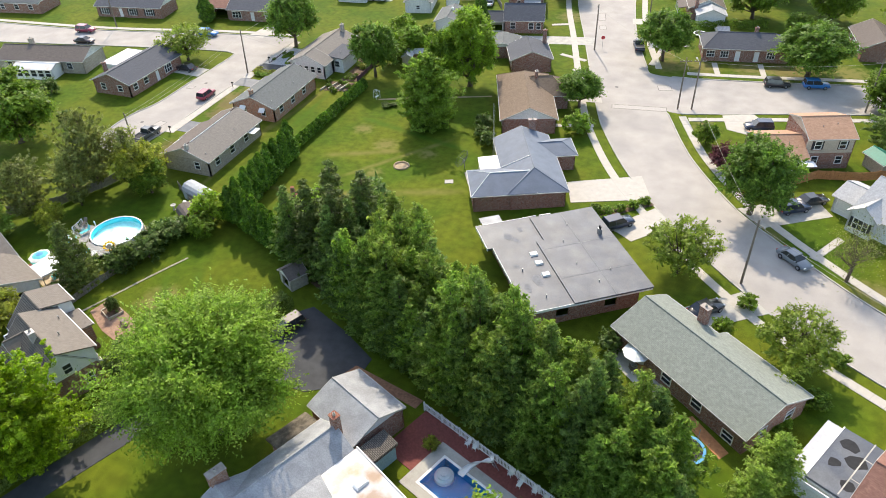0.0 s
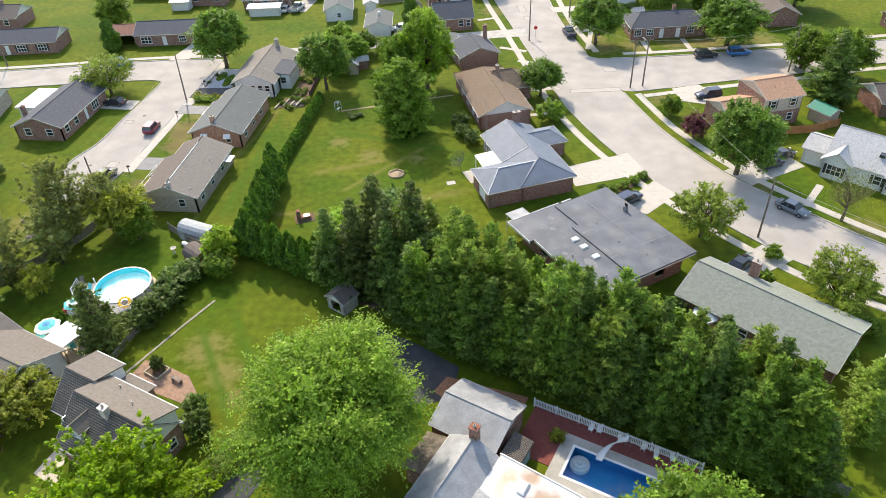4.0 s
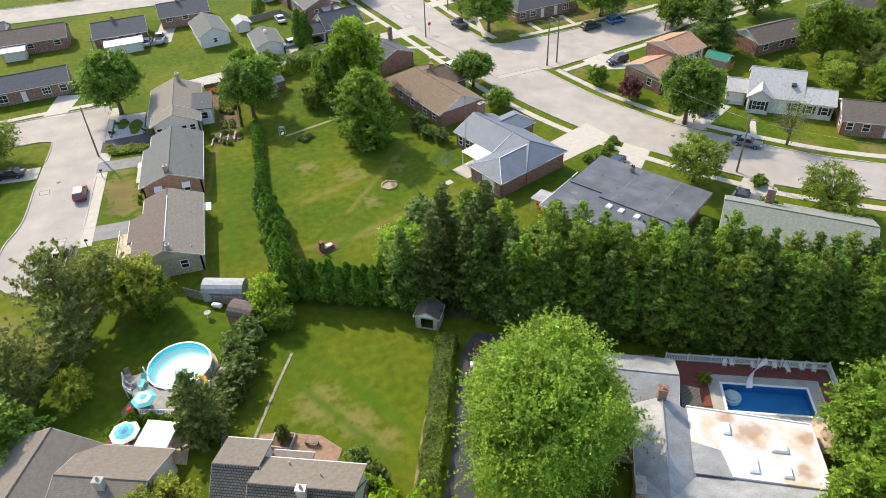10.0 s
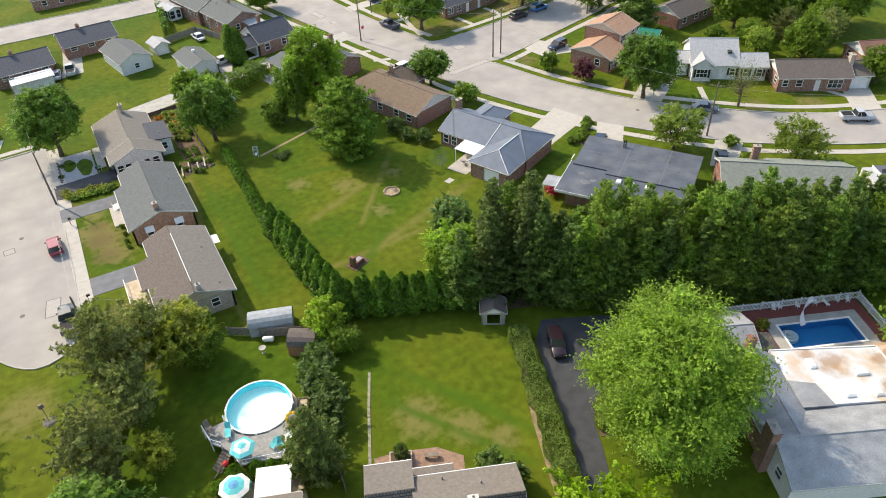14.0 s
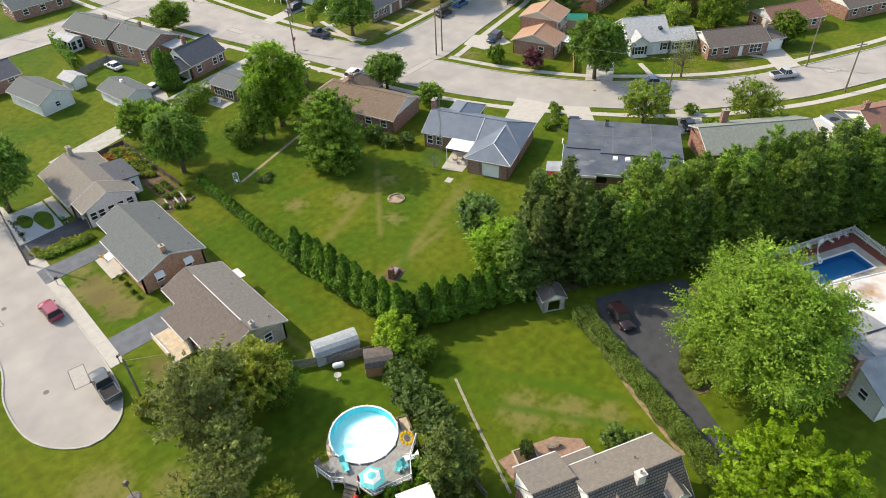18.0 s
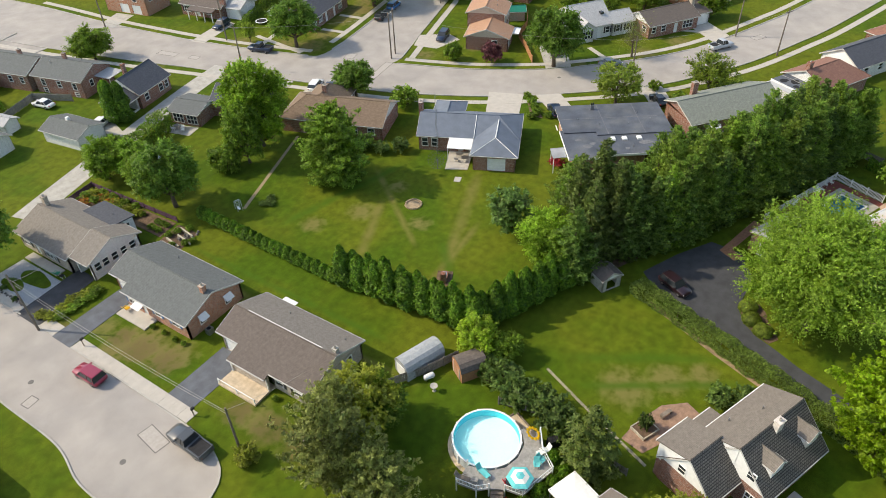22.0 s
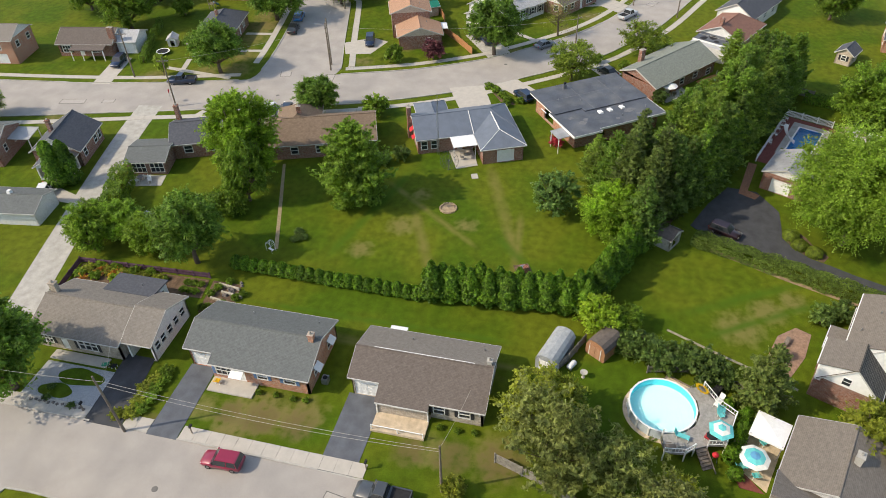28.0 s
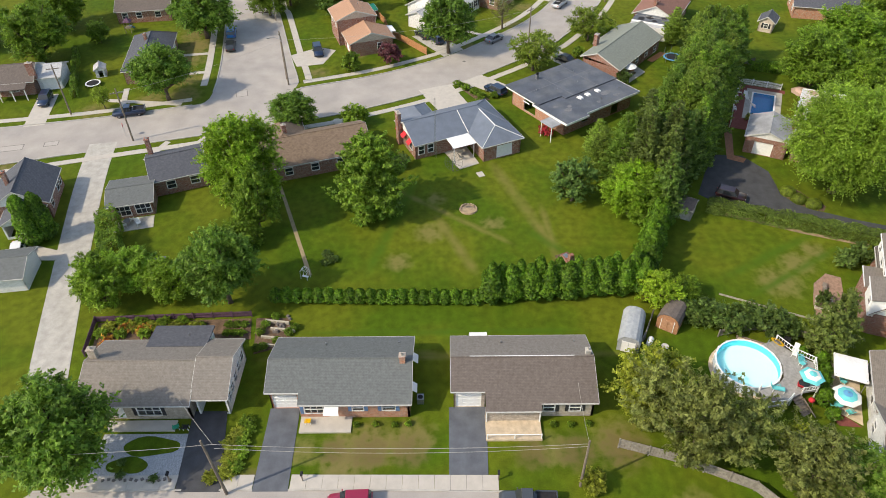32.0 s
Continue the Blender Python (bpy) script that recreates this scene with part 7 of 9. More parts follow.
pool = thing("above_ground_pool", "round above-ground pool with aqua liner, sunlit-pale floor and white rim", "swimming pool", pose(-71.65, 56.5, 0) @ Matrix.Diagonal((0.94, 0.94, 1, 1)))
part("wall", B().lathe([(3.62, 0.0), (3.65, 1.25), (3.55, 1.25), (3.52, 0.06)], 0, 0, 0, 40), LINER_SHADED, pool)
part("floor", B().lathe([(3.56, 0.02), (3.56, 0.07), (0.0, 0.07)], 0, 0, 0, 40), LINER_SUNLIT, pool)
part("outer_wall", B().lathe([(3.68, 0.0), (3.70, 1.26), (3.66, 1.26), (3.64, 0.0)], 0, 0, 0, 40), POOL_WALL, pool)
part("rim", B().lathe([(3.54, 1.26), (3.54, 1.32), (3.72, 1.32), (3.72, 1.26), (3.54, 1.26)], 0, 0, 0, 40), WHITE, pool)
w = part("water", B().lathe([(3.54, 1.05), (0.0, 1.05)], 0, 0, 0, 40), WATER, pool)
w.visible_shadow = False
for i in range(16):
    a = 2 * math.pi * i / 16
    part("upright", box(3.76 * math.cos(a), 3.76 * math.sin(a), 0, 0.1, 0.2, 1.27, math.degrees(a)), WHITE, pool)
part("ladder", B().tube([(2.6, -3.0, 1.0), (2.6, -3.0, 2.1), (2.9, -3.3, 2.1), (2.9, -3.3, 1.2)], 0.025, 6), METAL, pool)
part("stone_border", B().lathe([(3.72, -0.05), (3.72, 0.07), (4.15, 0.05), (4.2, -0.05)], 0, 0, 0, 30), PAVE_TAN, pool)

deck = thing("pool_deck", "raised grey timber deck wrapped round the pool", "deck", pose(0, 0, 0))
DK = [(-68.9, 54.1), (-70.3, 53.0), (-72.0, 52.8), (-73.6, 53.3), (-74.7, 54.4), (-75.3, 56.5), (-77.5, 56.4), (-77.2, 54.4), (-76.4, 53.5), (-75.7, 52.2), (-75.4, 50.5), (-71.6, 49.3), (-70.3, 51.0), (-68.3, 52.3)]
part("platform", B().prism(DK[::-1], 1.08, 1.22), DECKWOOD, deck)
for i, (x, y) in enumerate(DK[5:]):
    part("post", box(x, y, 0, 0.12, 0.12, 2.1), WHITE, deck)
for i in range(6, 13):
    (x0, y0), (x1, y1) = DK[i], DK[i + 1]
    if i == 8:
        continue
    for z in (1.45, 2.05):
        part("rail", B().tube([(x0, y0, z), (x1, y1, z)], 0.045, 5), WHITE, deck)
    n = int(math.hypot(x1 - x0, y1 - y0) / 0.3)
    for k_ in range(1, n):
        part("baluster", box(x0 + (x1 - x0) * k_ / n, y0 + (y1 - y0) * k_ / n, 1.45, 0.04, 0.04, 0.6), WHITE, deck)
for k_ in range(6):
    part("step", box(-76.2 - 0.25 * k_, 52.75 - 0.14 * k_, 1.0 - 0.18 * k_ - 0.05, 0.4, 1.2, 0.06, 29), WOOD, deck)
part("stringer", B().tube([(-75.9, 53.4, 1.1), (-77.6, 52.4, 0.05)], 0.07, 4), WOOD, deck)
part("stringer", B().tube([(-76.3, 52.2, 1.1), (-78.0, 51.3, 0.05)], 0.07, 4), WOOD, deck)


def umbrella(label, x, y, z, r, h, mats, panels=8):
    t = thing("garden_umbrella", label, "umbrella", pose(x, y, z))
    part("pole", B().tube([(0, 0, 0), (0, 0, h + 0.1)], 0.03, 6), METAL, t)
    part("base", B().lathe([(0.0, 0.1), (0.25, 0.08), (0.28, 0.0)], 0, 0, 0, 12), METAL, t)
    for i in range(panels):
        a0, a1 = 2 * math.pi * i / panels, 2 * math.pi * (i + 1) / panels
        for j, (q0, q1) in enumerate(((0.0, 0.33), (0.33, 0.68), (0.68, 1.0))):
            vs = [(r * q * math.cos(a), r * q * math.sin(a), h - 0.5 * q ** 1.3 + d) for d in (0, -0.02) for q in (q0, q1) for a in (a0, a1)]
            part("canopy_panel", B().add(vs, [(0, 2, 3, 1), (4, 5, 7, 6), (2, 6, 7, 3), (0, 1, 5, 4)]), mats[j % len(mats)] if (i + j) % 2 or j != 1 else mats[1], t)
        part("rib", B().tube([(0, 0, h - 0.03), (r * math.cos(a0), r * math.sin(a0), h - 0.53)], 0.012, 4), METAL, t)
    return t


umbrella("aqua and cream striped umbrella on the pool deck", -74.7, 51.2, 1.22, 1.3, 2.0, (AQUA, CREAM, AQUA), 6)
umbrella("blue and aqua patterned umbrella over a patio table", -76.6, 48.1, 0.05, 1.5, 2.3, (BLUECLOTH, AQUA, CREAM), 8)
umbrella("tan and rose umbrella beside the swimming pool", -11.8, 27.6, 0.06, 2.0, 2.5, (CANVAS_TAN, CANVAS_ROSE, CANVAS_TAN), 8)
umbrella("closed pale parasol spread over the back patio", -0.9, 55.5, 0.04, 1.5, 2.4, (WHITE, CREAM, WHITE), 8)

tent = thing("canopy_tent", "white square fabric canopy on four posts", "canopy", pose(-73.3, 46.4, 0.05, 0, 0, -22))
for a, b in ((-1, -1), (1, -1), (1, 1), (-1, 1)):
    part("post", box(a * 1.5, b * 1.5, 0, 0.08, 0.08, 2.4), METAL, tent)
    c2 = {(-1, -1): (1, -1), (1, -1): (1, 1), (1, 1): (-1, 1), (-1, 1): (-1, -1)}[(a, b)]
    part("canopy_panel", B().add([(a * 1.65, b * 1.65, 2.35), (c2[0] * 1.65, c2[1] * 1.65, 2.35), (0, 0, 2.55), (a * 1.65, b * 1.65, 2.32), (c2[0] * 1.65, c2[1] * 1.65, 2.32), (0, 0, 2.52)], [(0, 1, 2), (5, 4, 3), (0, 3, 4, 1)]), WHITE, tent)
    part("valance", B().add([(a * 1.65, b * 1.65, 2.35), (c2[0] * 1.65, c2[1] * 1.65, 2.35), (c2[0] * 1.66, c2[1] * 1.66, 2.15), (a * 1.66, b * 1.66, 2.15), (a * 1.63, b * 1.63, 2.15), (c2[0] * 1.63, c2[1] * 1.63, 2.15)], [(0, 3, 2, 1), (0, 1, 5, 4), (3, 4, 5, 2)]), WHITE, tent)


def chair(label, x, y, z, yaw, material, lounge=False, group="garden chairs"):
    t = thing("lounge_chair" if lounge else "garden_chair", label, "chair", pose(x, y, z, 0, 0, yaw), group)
    L_ = 1.2 if lounge else 0.5
    part("seat", box(0, 0, 0.38, L_, 0.55, 0.05), material, t)
    bx = L_ / 2
    part("backrest", B().add([(bx, -0.27, 0.4), (bx, 0.27, 0.4), (bx + 0.3, 0.27, 0.95), (bx + 0.3, -0.27, 0.95), (bx + 0.05, -0.27, 0.38), (bx + 0.05, 0.27, 0.38), (bx + 0.35, 0.27, 0.93), (bx + 0.35, -0.27, 0.93)], [(0, 1, 2, 3), (7, 6, 5, 4), (0, 4, 5, 1), (1, 5, 6, 2), (2, 6, 7, 3), (3, 7, 4, 0)]), material, t)
    for a in (-1, 1):
        for b in (-1, 1):
            part("leg", box(a * (L_ / 2 - 0.05), b * 0.25, 0, 0.05, 0.05, 0.4), WHITE, t)
        part("armrest", box(0.05, a * 0.3, 0.58, 0.5, 0.06, 0.04), material, t)
    return t


def table(label, x, y, z, r, material, h=0.72):
    t = thing("garden_table", label, "table", pose(x, y, z))
    part("tabletop", B().lathe([(0.0, h + 0.03), (r, h + 0.03), (r, h), (0.0, h)], 0, 0, 0, 18), material, t)
    for i in range(4):
        a = math.pi / 4 + i * math.pi / 2
        part("leg", box(0.7 * r * math.cos(a), 0.7 * r * math.sin(a), 0, 0.05, 0.05, h), METAL, t)


table("round green patio table under the umbrella", -76.6, 48.6, 0.05, 0.6, AQUA)
for i in range(4):
    a = i * 90 + 20
    chair("turquoise patio chair round the table", -76.6 + 1.0 * math.cos(radians(a)), 48.1 + 1.0 * math.sin(radians(a)), 0.05, a, AQUA)
table("dark glass table on the pool deck", -75.0, 51.9, 1.22, 0.55, GLASS)
chair("aqua sun lounger on the pool deck", -75.4, 54.6, 1.22, 75, AQUA, True)
chair("red folding chair by the deck steps", -75.0, 52.2, 1.22, 150, REDCLOTH)
chair("grey cushioned chair on the pool deck", -76.4, 55.0, 1.22, 200, DECKWOOD)
chair("dark sun lounger on the pool deck", -76.9, 55.9, 1.22, 100, WOOD, True)
chair("striped lounger by the deck rail", -70.4, 51.0, 1.22, -30, CREAM, True)
chair("aqua folding chair on the deck", -72.0, 50.8, 1.22, 30, AQUA)
chair("aqua folding chair on the deck", -71.3, 50.6, 1.22, 80, AQUA)
for i, (dx, dy) in enumerate(((0, 0), (0.7, -0.3))):
    chair("turquoise chair under the canopy", -73.6 + dx, 46.6 + dy, 0.05, 40 + 90 * i, AQUA)
g_ = thing("kettle_grill", "red round kettle grill beside the deck steps", "grill", pose(-76.6, 51.5, 0))
part("bowl", B().lathe([(0.0, 0.6), (0.25, 0.65), (0.33, 0.85), (0.25, 1.05), (0.0, 1.12)], 0, 0, 0.3, 14), REDCLOTH, g_, smooth=True)
for i in range(3):
    part("leg", B().tube([(0.2 * math.cos(i * 2.1), 0.2 * math.sin(i * 2.1), 1.0), (0.35 * math.cos(i * 2.1), 0.35 * math.sin(i * 2.1), 0.0)], 0.02, 5), METAL, g_)
f_ = thing("flower_float", "yellow inflatable sunflower float on the deck rail", "pool float", pose(-69.4, 52.9, 1.25, 25, 0, 30))
part("centre", B().lathe([(0.0, 0.12), (0.25, 0.1), (0.28, 0.0)], 0, 0, 0.75, 12), WOOD, f_)
for i in range(11):
    a = 2 * math.pi * i / 11
    part("petal", B().lathe([(0.0, 0.1), (0.16, 0.05), (0.0, 0.0)], 0.5 * math.cos(a), 0.5 * math.sin(a), 0.75, 8), YELLOWPL, f_)
f_.scale = (1.25, 1.25, 1.0)
for i, (x, y, r, h) in enumerate(((-74.2, 49.3, 1.0, 2.2), (-76.2, 49.9, 1.05, 2.2), (-72.8, 48.6, 1.0, 2.2), (-71.2, 48.2, 1.0, 2.2), (-70.0, 50.0, 1.0, 1.7), (-77.9, 49.6, 0.9, 1.3))):
    tree(BALL, "rounded clipped evergreen beside the pool deck", x, y, r, h, "shrub", "shrub", "clipped deck shrubs")
tagged(part("storage_box", box(-68.0, 50.8, 0, 1.5, 0.8, 1.0, -35, 0.9), BLACK), "black lidded storage box by the lawn edge", "storage box")
sh_ = thing("flower_border", "long wooden sandbox border with yellow flowers", "planter", pose(-67.9, 54.3, 0, 0, 0, 65))
part("box", wall_panel(4.0, 1.2, [(0, 0.15, 3.7, 0.9)], 0.25), WOOD, sh_, m=pose(0, 0.6, 0.25, 90, 0, 0))
part("sand", box(0, 0, 0, 3.8, 1.0, 0.12), PAVE_TAN, sh_)

# in-ground pool: local x along its length
ip = thing("swimming_pool", "rectangular in-ground pool with deep blue liner", "swimming pool", POOL_AT)
part("basin", B().add([(sx * 4.25, sy * 1.75, z) for z in (0.06, -1.5) for sx, sy in ((-1, -1), (1, -1), (1, 1), (-1, 1))], [(4, 5, 6, 7), (0, 1, 5, 4), (1, 2, 6, 5), (2, 3, 7, 6), (3, 0, 4, 7)]), LINER_BLUE, ip)
w = part("water", B().add([(-4.25, -1.75, -0.08), (4.25, -1.75, -0.08), (4.25, 1.75, -0.08), (-4.25, 1.75, -0.08)], [(0, 1, 2, 3)]), WATER, ip)
w.visible_shadow = False


def ring(w0, h0, w1, h1, z, th=0.1):
    """A flat border between two rectangles."""
    b = B()
    o, i = [(-w1 / 2, -h1 / 2), (w1 / 2, -h1 / 2), (w1 / 2, h1 / 2), (-w1 / 2, h1 / 2)], [(-w0 / 2, -h0 / 2), (w0 / 2, -h0 / 2), (w0 / 2, h0 / 2), (-w0 / 2, h0 / 2)]
    b.v = [(*p, z) for p in o] + [(*p, z) for p in i] + [(*p, z - th) for p in o] + [(*p, z - th) for p in i]
    for k in range(4):
        n = (k + 1) % 4
        b.f += [(k, n, 4 + n, 4 + k), (8 + k, 8 + n, n, k), (4 + k, 4 + n, 12 + n, 12 + k)]
    return b


part("coping", ring(8.5, 3.5, 9.0, 4.0, 0.1), WHITE, ip)
part("steps", B().lathe([(0.95, -1.4), (0.95, -0.75), (0.65, -0.75), (0.65, -0.4), (0.35, -0.4), (0.35, -0.15), (0.0, -0.15)], -3.3, 0.6, 0, 20), WHITE, ip, smooth=False)
apron = thing("pool_terrace", "concrete pool surround with dark red brick paving", "terrace", POOL_AT, kind="structure")
part("concrete_surround", ring(9.0, 4.0, 11.4, 6.0, 0.075), CONCRETE_OLD, apron)
part("brick_paving", B().prism([(-9.6, 3.0), (6.9, 3.0), (6.9, 4.9), (-9.6, 4.9)], -0.1, 0.06), BRICKPAVE, apron)
part("brick_paving", B().prism([(5.7, -3.4), (6.9, -3.4), (6.9, 3.0), (5.7, 3.0)], -0.1, 0.06), BRICKPAVE, apron)
part("brick_paving", B().prism([(-9.6, -1.4), (-5.7, -1.4), (-5.7, 3.0), (-9.6, 3.0)], -0.1, 0.06), BRICKPAVE, apron)
sl_ = thing("pool_slide", "curved white pool slide", "pool slide", POOL_AT @ pose(-0.6, 2.2, 0.08))
P_ = [(0.8 - 1.9 * math.sin(k_ / 9 * 1.5), 1.1 - 2.3 * (1 - math.cos(k_ / 9 * 1.5)), 1.8 * (1 - k_ / 9) ** 1.1 + 0.3, k_ / 9 * 1.5) for k_ in range(10)]
b = B()
for x, y, z, a in P_:
    ux, uy = math.sin(a), math.cos(a)
    b.v += [(x + ux * q, y + uy * q, z + d) for q, d in ((-0.35, 0.22), (-0.25, 0.0), (0.25, 0.0), (0.35, 0.22), (0.3, -0.06), (-0.3, -0.06))]
b.f = [(6 * i + k_, 6 * i + 6 + k_, 6 * i + 6 + (k_ + 1) % 6, 6 * i + (k_ + 1) % 6) for i in range(9) for k_ in range(6)]
part("chute", b, WHITE, sl_, smooth=True)
for x in (0.55, 1.05):
    part("ladder_rail", B().tube([(x, 1.9, 0), (x, 1.15, 2.3)], 0.025, 5), METAL, sl_)
for z in (0.5, 1.0, 1.5):
    part("rung", B().tube([(0.55, 1.9 - 0.33 * z, z), (1.05, 1.9 - 0.33 * z, z)], 0.02, 5), METAL, sl_)
for i, (x, lg, mm) in enumerate(((-3.6, False, WHITE), (-2.8, False, WHITE), (-0.6, False, WHITE), (1.6, False, CREAM), (2.9, True, CREAM), (4.4, False, CREAM), (5.6, False, CREAM))):
    p_ = POOL_AT @ Vector((x, 4.25 + 0.15 * (i % 2), 0.06))
    c_ = chair("white resin poolside lounger" if lg else "white resin poolside chair", p_.x, p_.y, p_.z, 60 + 15 * (i % 3), mm, lg, "poolside chairs")
    c_.scale = (0.75, 0.75, 0.8)

# ---------------------------------------------------------------- fences
def picket_fence(label, pts, h=1.15, material=WHITE, gap=0.16, wide=0.09, name="fence", pointed=True, stuff=False):
    """Posts, two rails and single pickets."""
    f = thing(name, label, "fence")
    pk = B()
    for (x0, y0), (x1, y1) in zip(pts[:-1], pts[1:]):
        ln = math.hypot(x1 - x0, y1 - y0)
        a = math.degrees(math.atan2(y1 - y0, x1 - x0))
        n = max(1, round(ln / 2.4))
        for i in range(n + 1):
            part("post", cached((label, "post"), lambda: box(0, 0, -0.1, 0.12, 0.12, h + 0.2).box(0, 0, h + 0.1, 0.16, 0.16, 0.06, 0, 0.5).mesh("post", material)), None, f, m=pose(x0 + (x1 - x0) * i / n, y0 + (y1 - y0) * i / n, 0, 0, 0, a))
        for z in (0.25, h - 0.22):
            part("rail", box(0, 0, z, ln, 0.05, 0.09), material, f, m=pose((x0 + x1) / 2, (y0 + y1) / 2, 0, 0, 0, a))
        k = int(ln / gap)
        for i in range(k):
            q = (i + 0.5) / k
            m = pose(x0 + (x1 - x0) * q, y0 + (y1 - y0) * q, 0, 0, 0, a) @ pose(0, 0.04, 0)
            me = cached((label, "picket"), lambda: B().add([(sx * wide / 2, y, z) for y in (0, 0.03) for sx, z in ((-1, 0.06), (1, 0.06), (1, h - (0.08 if pointed else 0)), (-1, h - (0.08 if pointed else 0)))] + [(0, 0, h), (0, 0.03, h)], [(0, 1, 2, 8, 3), (7, 9, 6, 5, 4), (0, 4, 5, 1), (1, 5, 6, 2), (2, 6, 9, 8), (8, 9, 7, 3), (3, 7, 4, 0)]).mesh("picket", material))
            part("picket", me, None, f, m=m)
    return f


picket_fence("white picket fence round the pool terrace", [(-20.0, 42.3), (-4.4, 35.9), (-7.3, 29.2)], 1.2, gap=0.17)
GREYWOOD = mat("fence_grey_boards", (0.23, 0.21, 0.18), 0.9, var=0.25, scale=3)
picket_fence("weathered grey board fence beside the thicket", [(-81.4, 72.4), (-83.2, 66.8), (-86.2, 60.4), (-91.5, 56.0)], 1.5, GREYWOOD, 0.27, 0.262, pointed=False)
picket_fence("grey board fence between back gardens", [(-71.4, 69.6), (-66.9, 66.6), (-63.5, 65.0)], 1.4, GREYWOOD, 0.22, 0.2, pointed=False)
picket_fence("low grey fence along the pool garden", [(-66.6, 58.0), (-65.6, 53.4), (-67.0, 48.0), (-67.6, 43.4)], 1.1, GREYWOOD, 0.3, 0.26, pointed=False)
PURPLEWOOD = mat("fence_purple_stain", (0.115, 0.06, 0.095), 0.85, var=0.2, scale=3)
picket_fence("dark purple board fence round the vegetable garden", [(-68.8, 131.2), (-63.4, 131.9), (-62.7, 113.2)], 0.9, PURPLEWOOD, 0.3, 0.27, pointed=False)
picket_fence("orange-stained board fence by the split-level house", [(9.2, 93.4), (14.2, 97.4), (18.6, 101.4), (24.5, 102.6), (29.4, 105.0)], 1.5, WOOD_RED, 0.3, 0.27, pointed=False)
picket_fence("grey board fence beyond the pool", [(2.8, 30.7), (5.1, 35.9), (7.8, 34.2)], 1.4, GREYWOOD, 0.25, 0.24, pointed=False)
picket_fence("brown board fence of the far back gardens", [(-59.0, 164.0), (-51.0, 167.0), (-47.5, 160.0)], 1.5, GREYWOOD, 0.3, 0.27, pointed=False)


# ---------------------------------------------------------------- sheds
def gambrel_shed(label, x, y, yaw, L, W, h, roof_m, wall_m, door_m, name="garden_shed"):
    t = thing(name, label, "shed", pose(x, y, 0, 0, 0, yaw))
    prof = [(-W / 2, h * 0.6), (-W / 2 * 0.8, h * 0.83), (-W / 4, h * 0.96), (0, h), (W / 4, h * 0.96), (W / 2 * 0.8, h * 0.83), (W / 2, h * 0.6)]
    end = [(-W / 2 + 0.08, 0)] + [(py * 0.95, pz - 0.05) for py, pz in prof] + [(W / 2 - 0.08, 0)]
    n = len(end)
    for s in (-1, 1):
        part("end_wall", B().add([(s * (L / 2 - d), py, pz) for d in (0.06, 0.14) for py, pz in end], [tuple(range(n)) if s < 0 else tuple(reversed(range(n))), tuple(range(n, 2 * n)) if s > 0 else tuple(reversed(range(n, 2 * n)))] + [(i, (i + 1) % n, n + (i + 1) % n, n + i) for i in range(n)]), wall_m, t)
        part("side_wall", box(0, s * (W / 2 - 0.12), 0, L - 0.2, 0.08, h * 0.6), wall_m, t)
    for i in range(len(prof) - 1):
        (y0, z0), (y1, z1) = prof[i], prof[i + 1]
        part("roof_panel", B().add([(sx * L / 2, yy, zz + d) for d in (0.05, 0.0) for sx in (-1, 1) for yy, zz in ((y0, z0), (y1, z1))], [(0, 2, 3, 1), (4, 5, 7, 6), (0, 4, 6, 2), (1, 3, 7, 5), (0, 1, 5, 4), (2, 6, 7, 3)]), roof_m, t)
    for s in (-1, 1):
        part("door", box(-L / 2 + 0.02, s * W * 0.14, 0.06, 0.06, W * 0.26, h * 0.66), door_m, t)
    for i, (py, pz) in enumerate(((-W * 0.28, 0), (W * 0.28, 0))):
        part("trim", box(-L / 2 + 0.0, py, 0.05, 0.05, 0.07, h * 0.72), TRIM, t)
    return t


SHEETS = mat("corrugated_sheet", (0.33, 0.35, 0.36), 0.65, 0.0, var=0.15, scale=2)
gambrel_shed("silver metal barn-roofed garden shed", -66.4, 68.2, -19, 5.2, 2.6, 2.4, SHEETS, SHEETS, WHITE)
gambrel_shed("small barn-shaped wooden shed with dark shingle roof", -64.3, 63.0, -33, 3.2, 2.7, 2.5, SH_BROWN, mat("shed_orange_boards", (0.34, 0.17, 0.09), 0.85, var=0.2, scale=5), mat("shed_door_boards", (0.40, 0.22, 0.13), 0.85, var=0.2, scale=5))
ws = house("small white shed with a mossy grey roof and open door", -43.2, 55.9, 60, "garden_shed")
# white boards greyed for weathering and for the shade of the trees beside them
SHED_PALE = mat("shed_weathered_shaded_boards", (0.42, 0.40, 0.35), 0.85, var=0.2, scale=3)
volume(ws, 0, 0, 0, 2.7, 3.1, 1.9, 2.8, SH_BROWN, SHED_PALE, WHITE, trim=SHED_PALE, oe=0.15, oh=0.15, open_l=[("o", 0, 0.02, 1.5, 1.6)])
gs = house("garden shed with a bright green metal roof", 27.4, 107.0, -55, "garden_shed")
volume(gs, 0, 0, 0, 4.4, 3.4, 2.2, 3.0, mat("roof_green_metal", (0.01, 0.19, 0.13), 0.5, 0.0, var=0.1), SIDING_TAN, SIDING_TAN, open_l=[("d", 0, 0.02, 0.9, 1.9)])
gs = house("little shed with a red wooden wall and white roof", -55.6, 126.5, 20, "garden_shed")
volume(gs, 0, 0, 0, 3.4, 2.4, 1.9, 2.4, SH_PALE, BRICK, BRICK, oe=0.15, oh=0.15)
gs = house("small pale garden shed among the bushes", -56.5, 124.0, 15, "garden_shed")
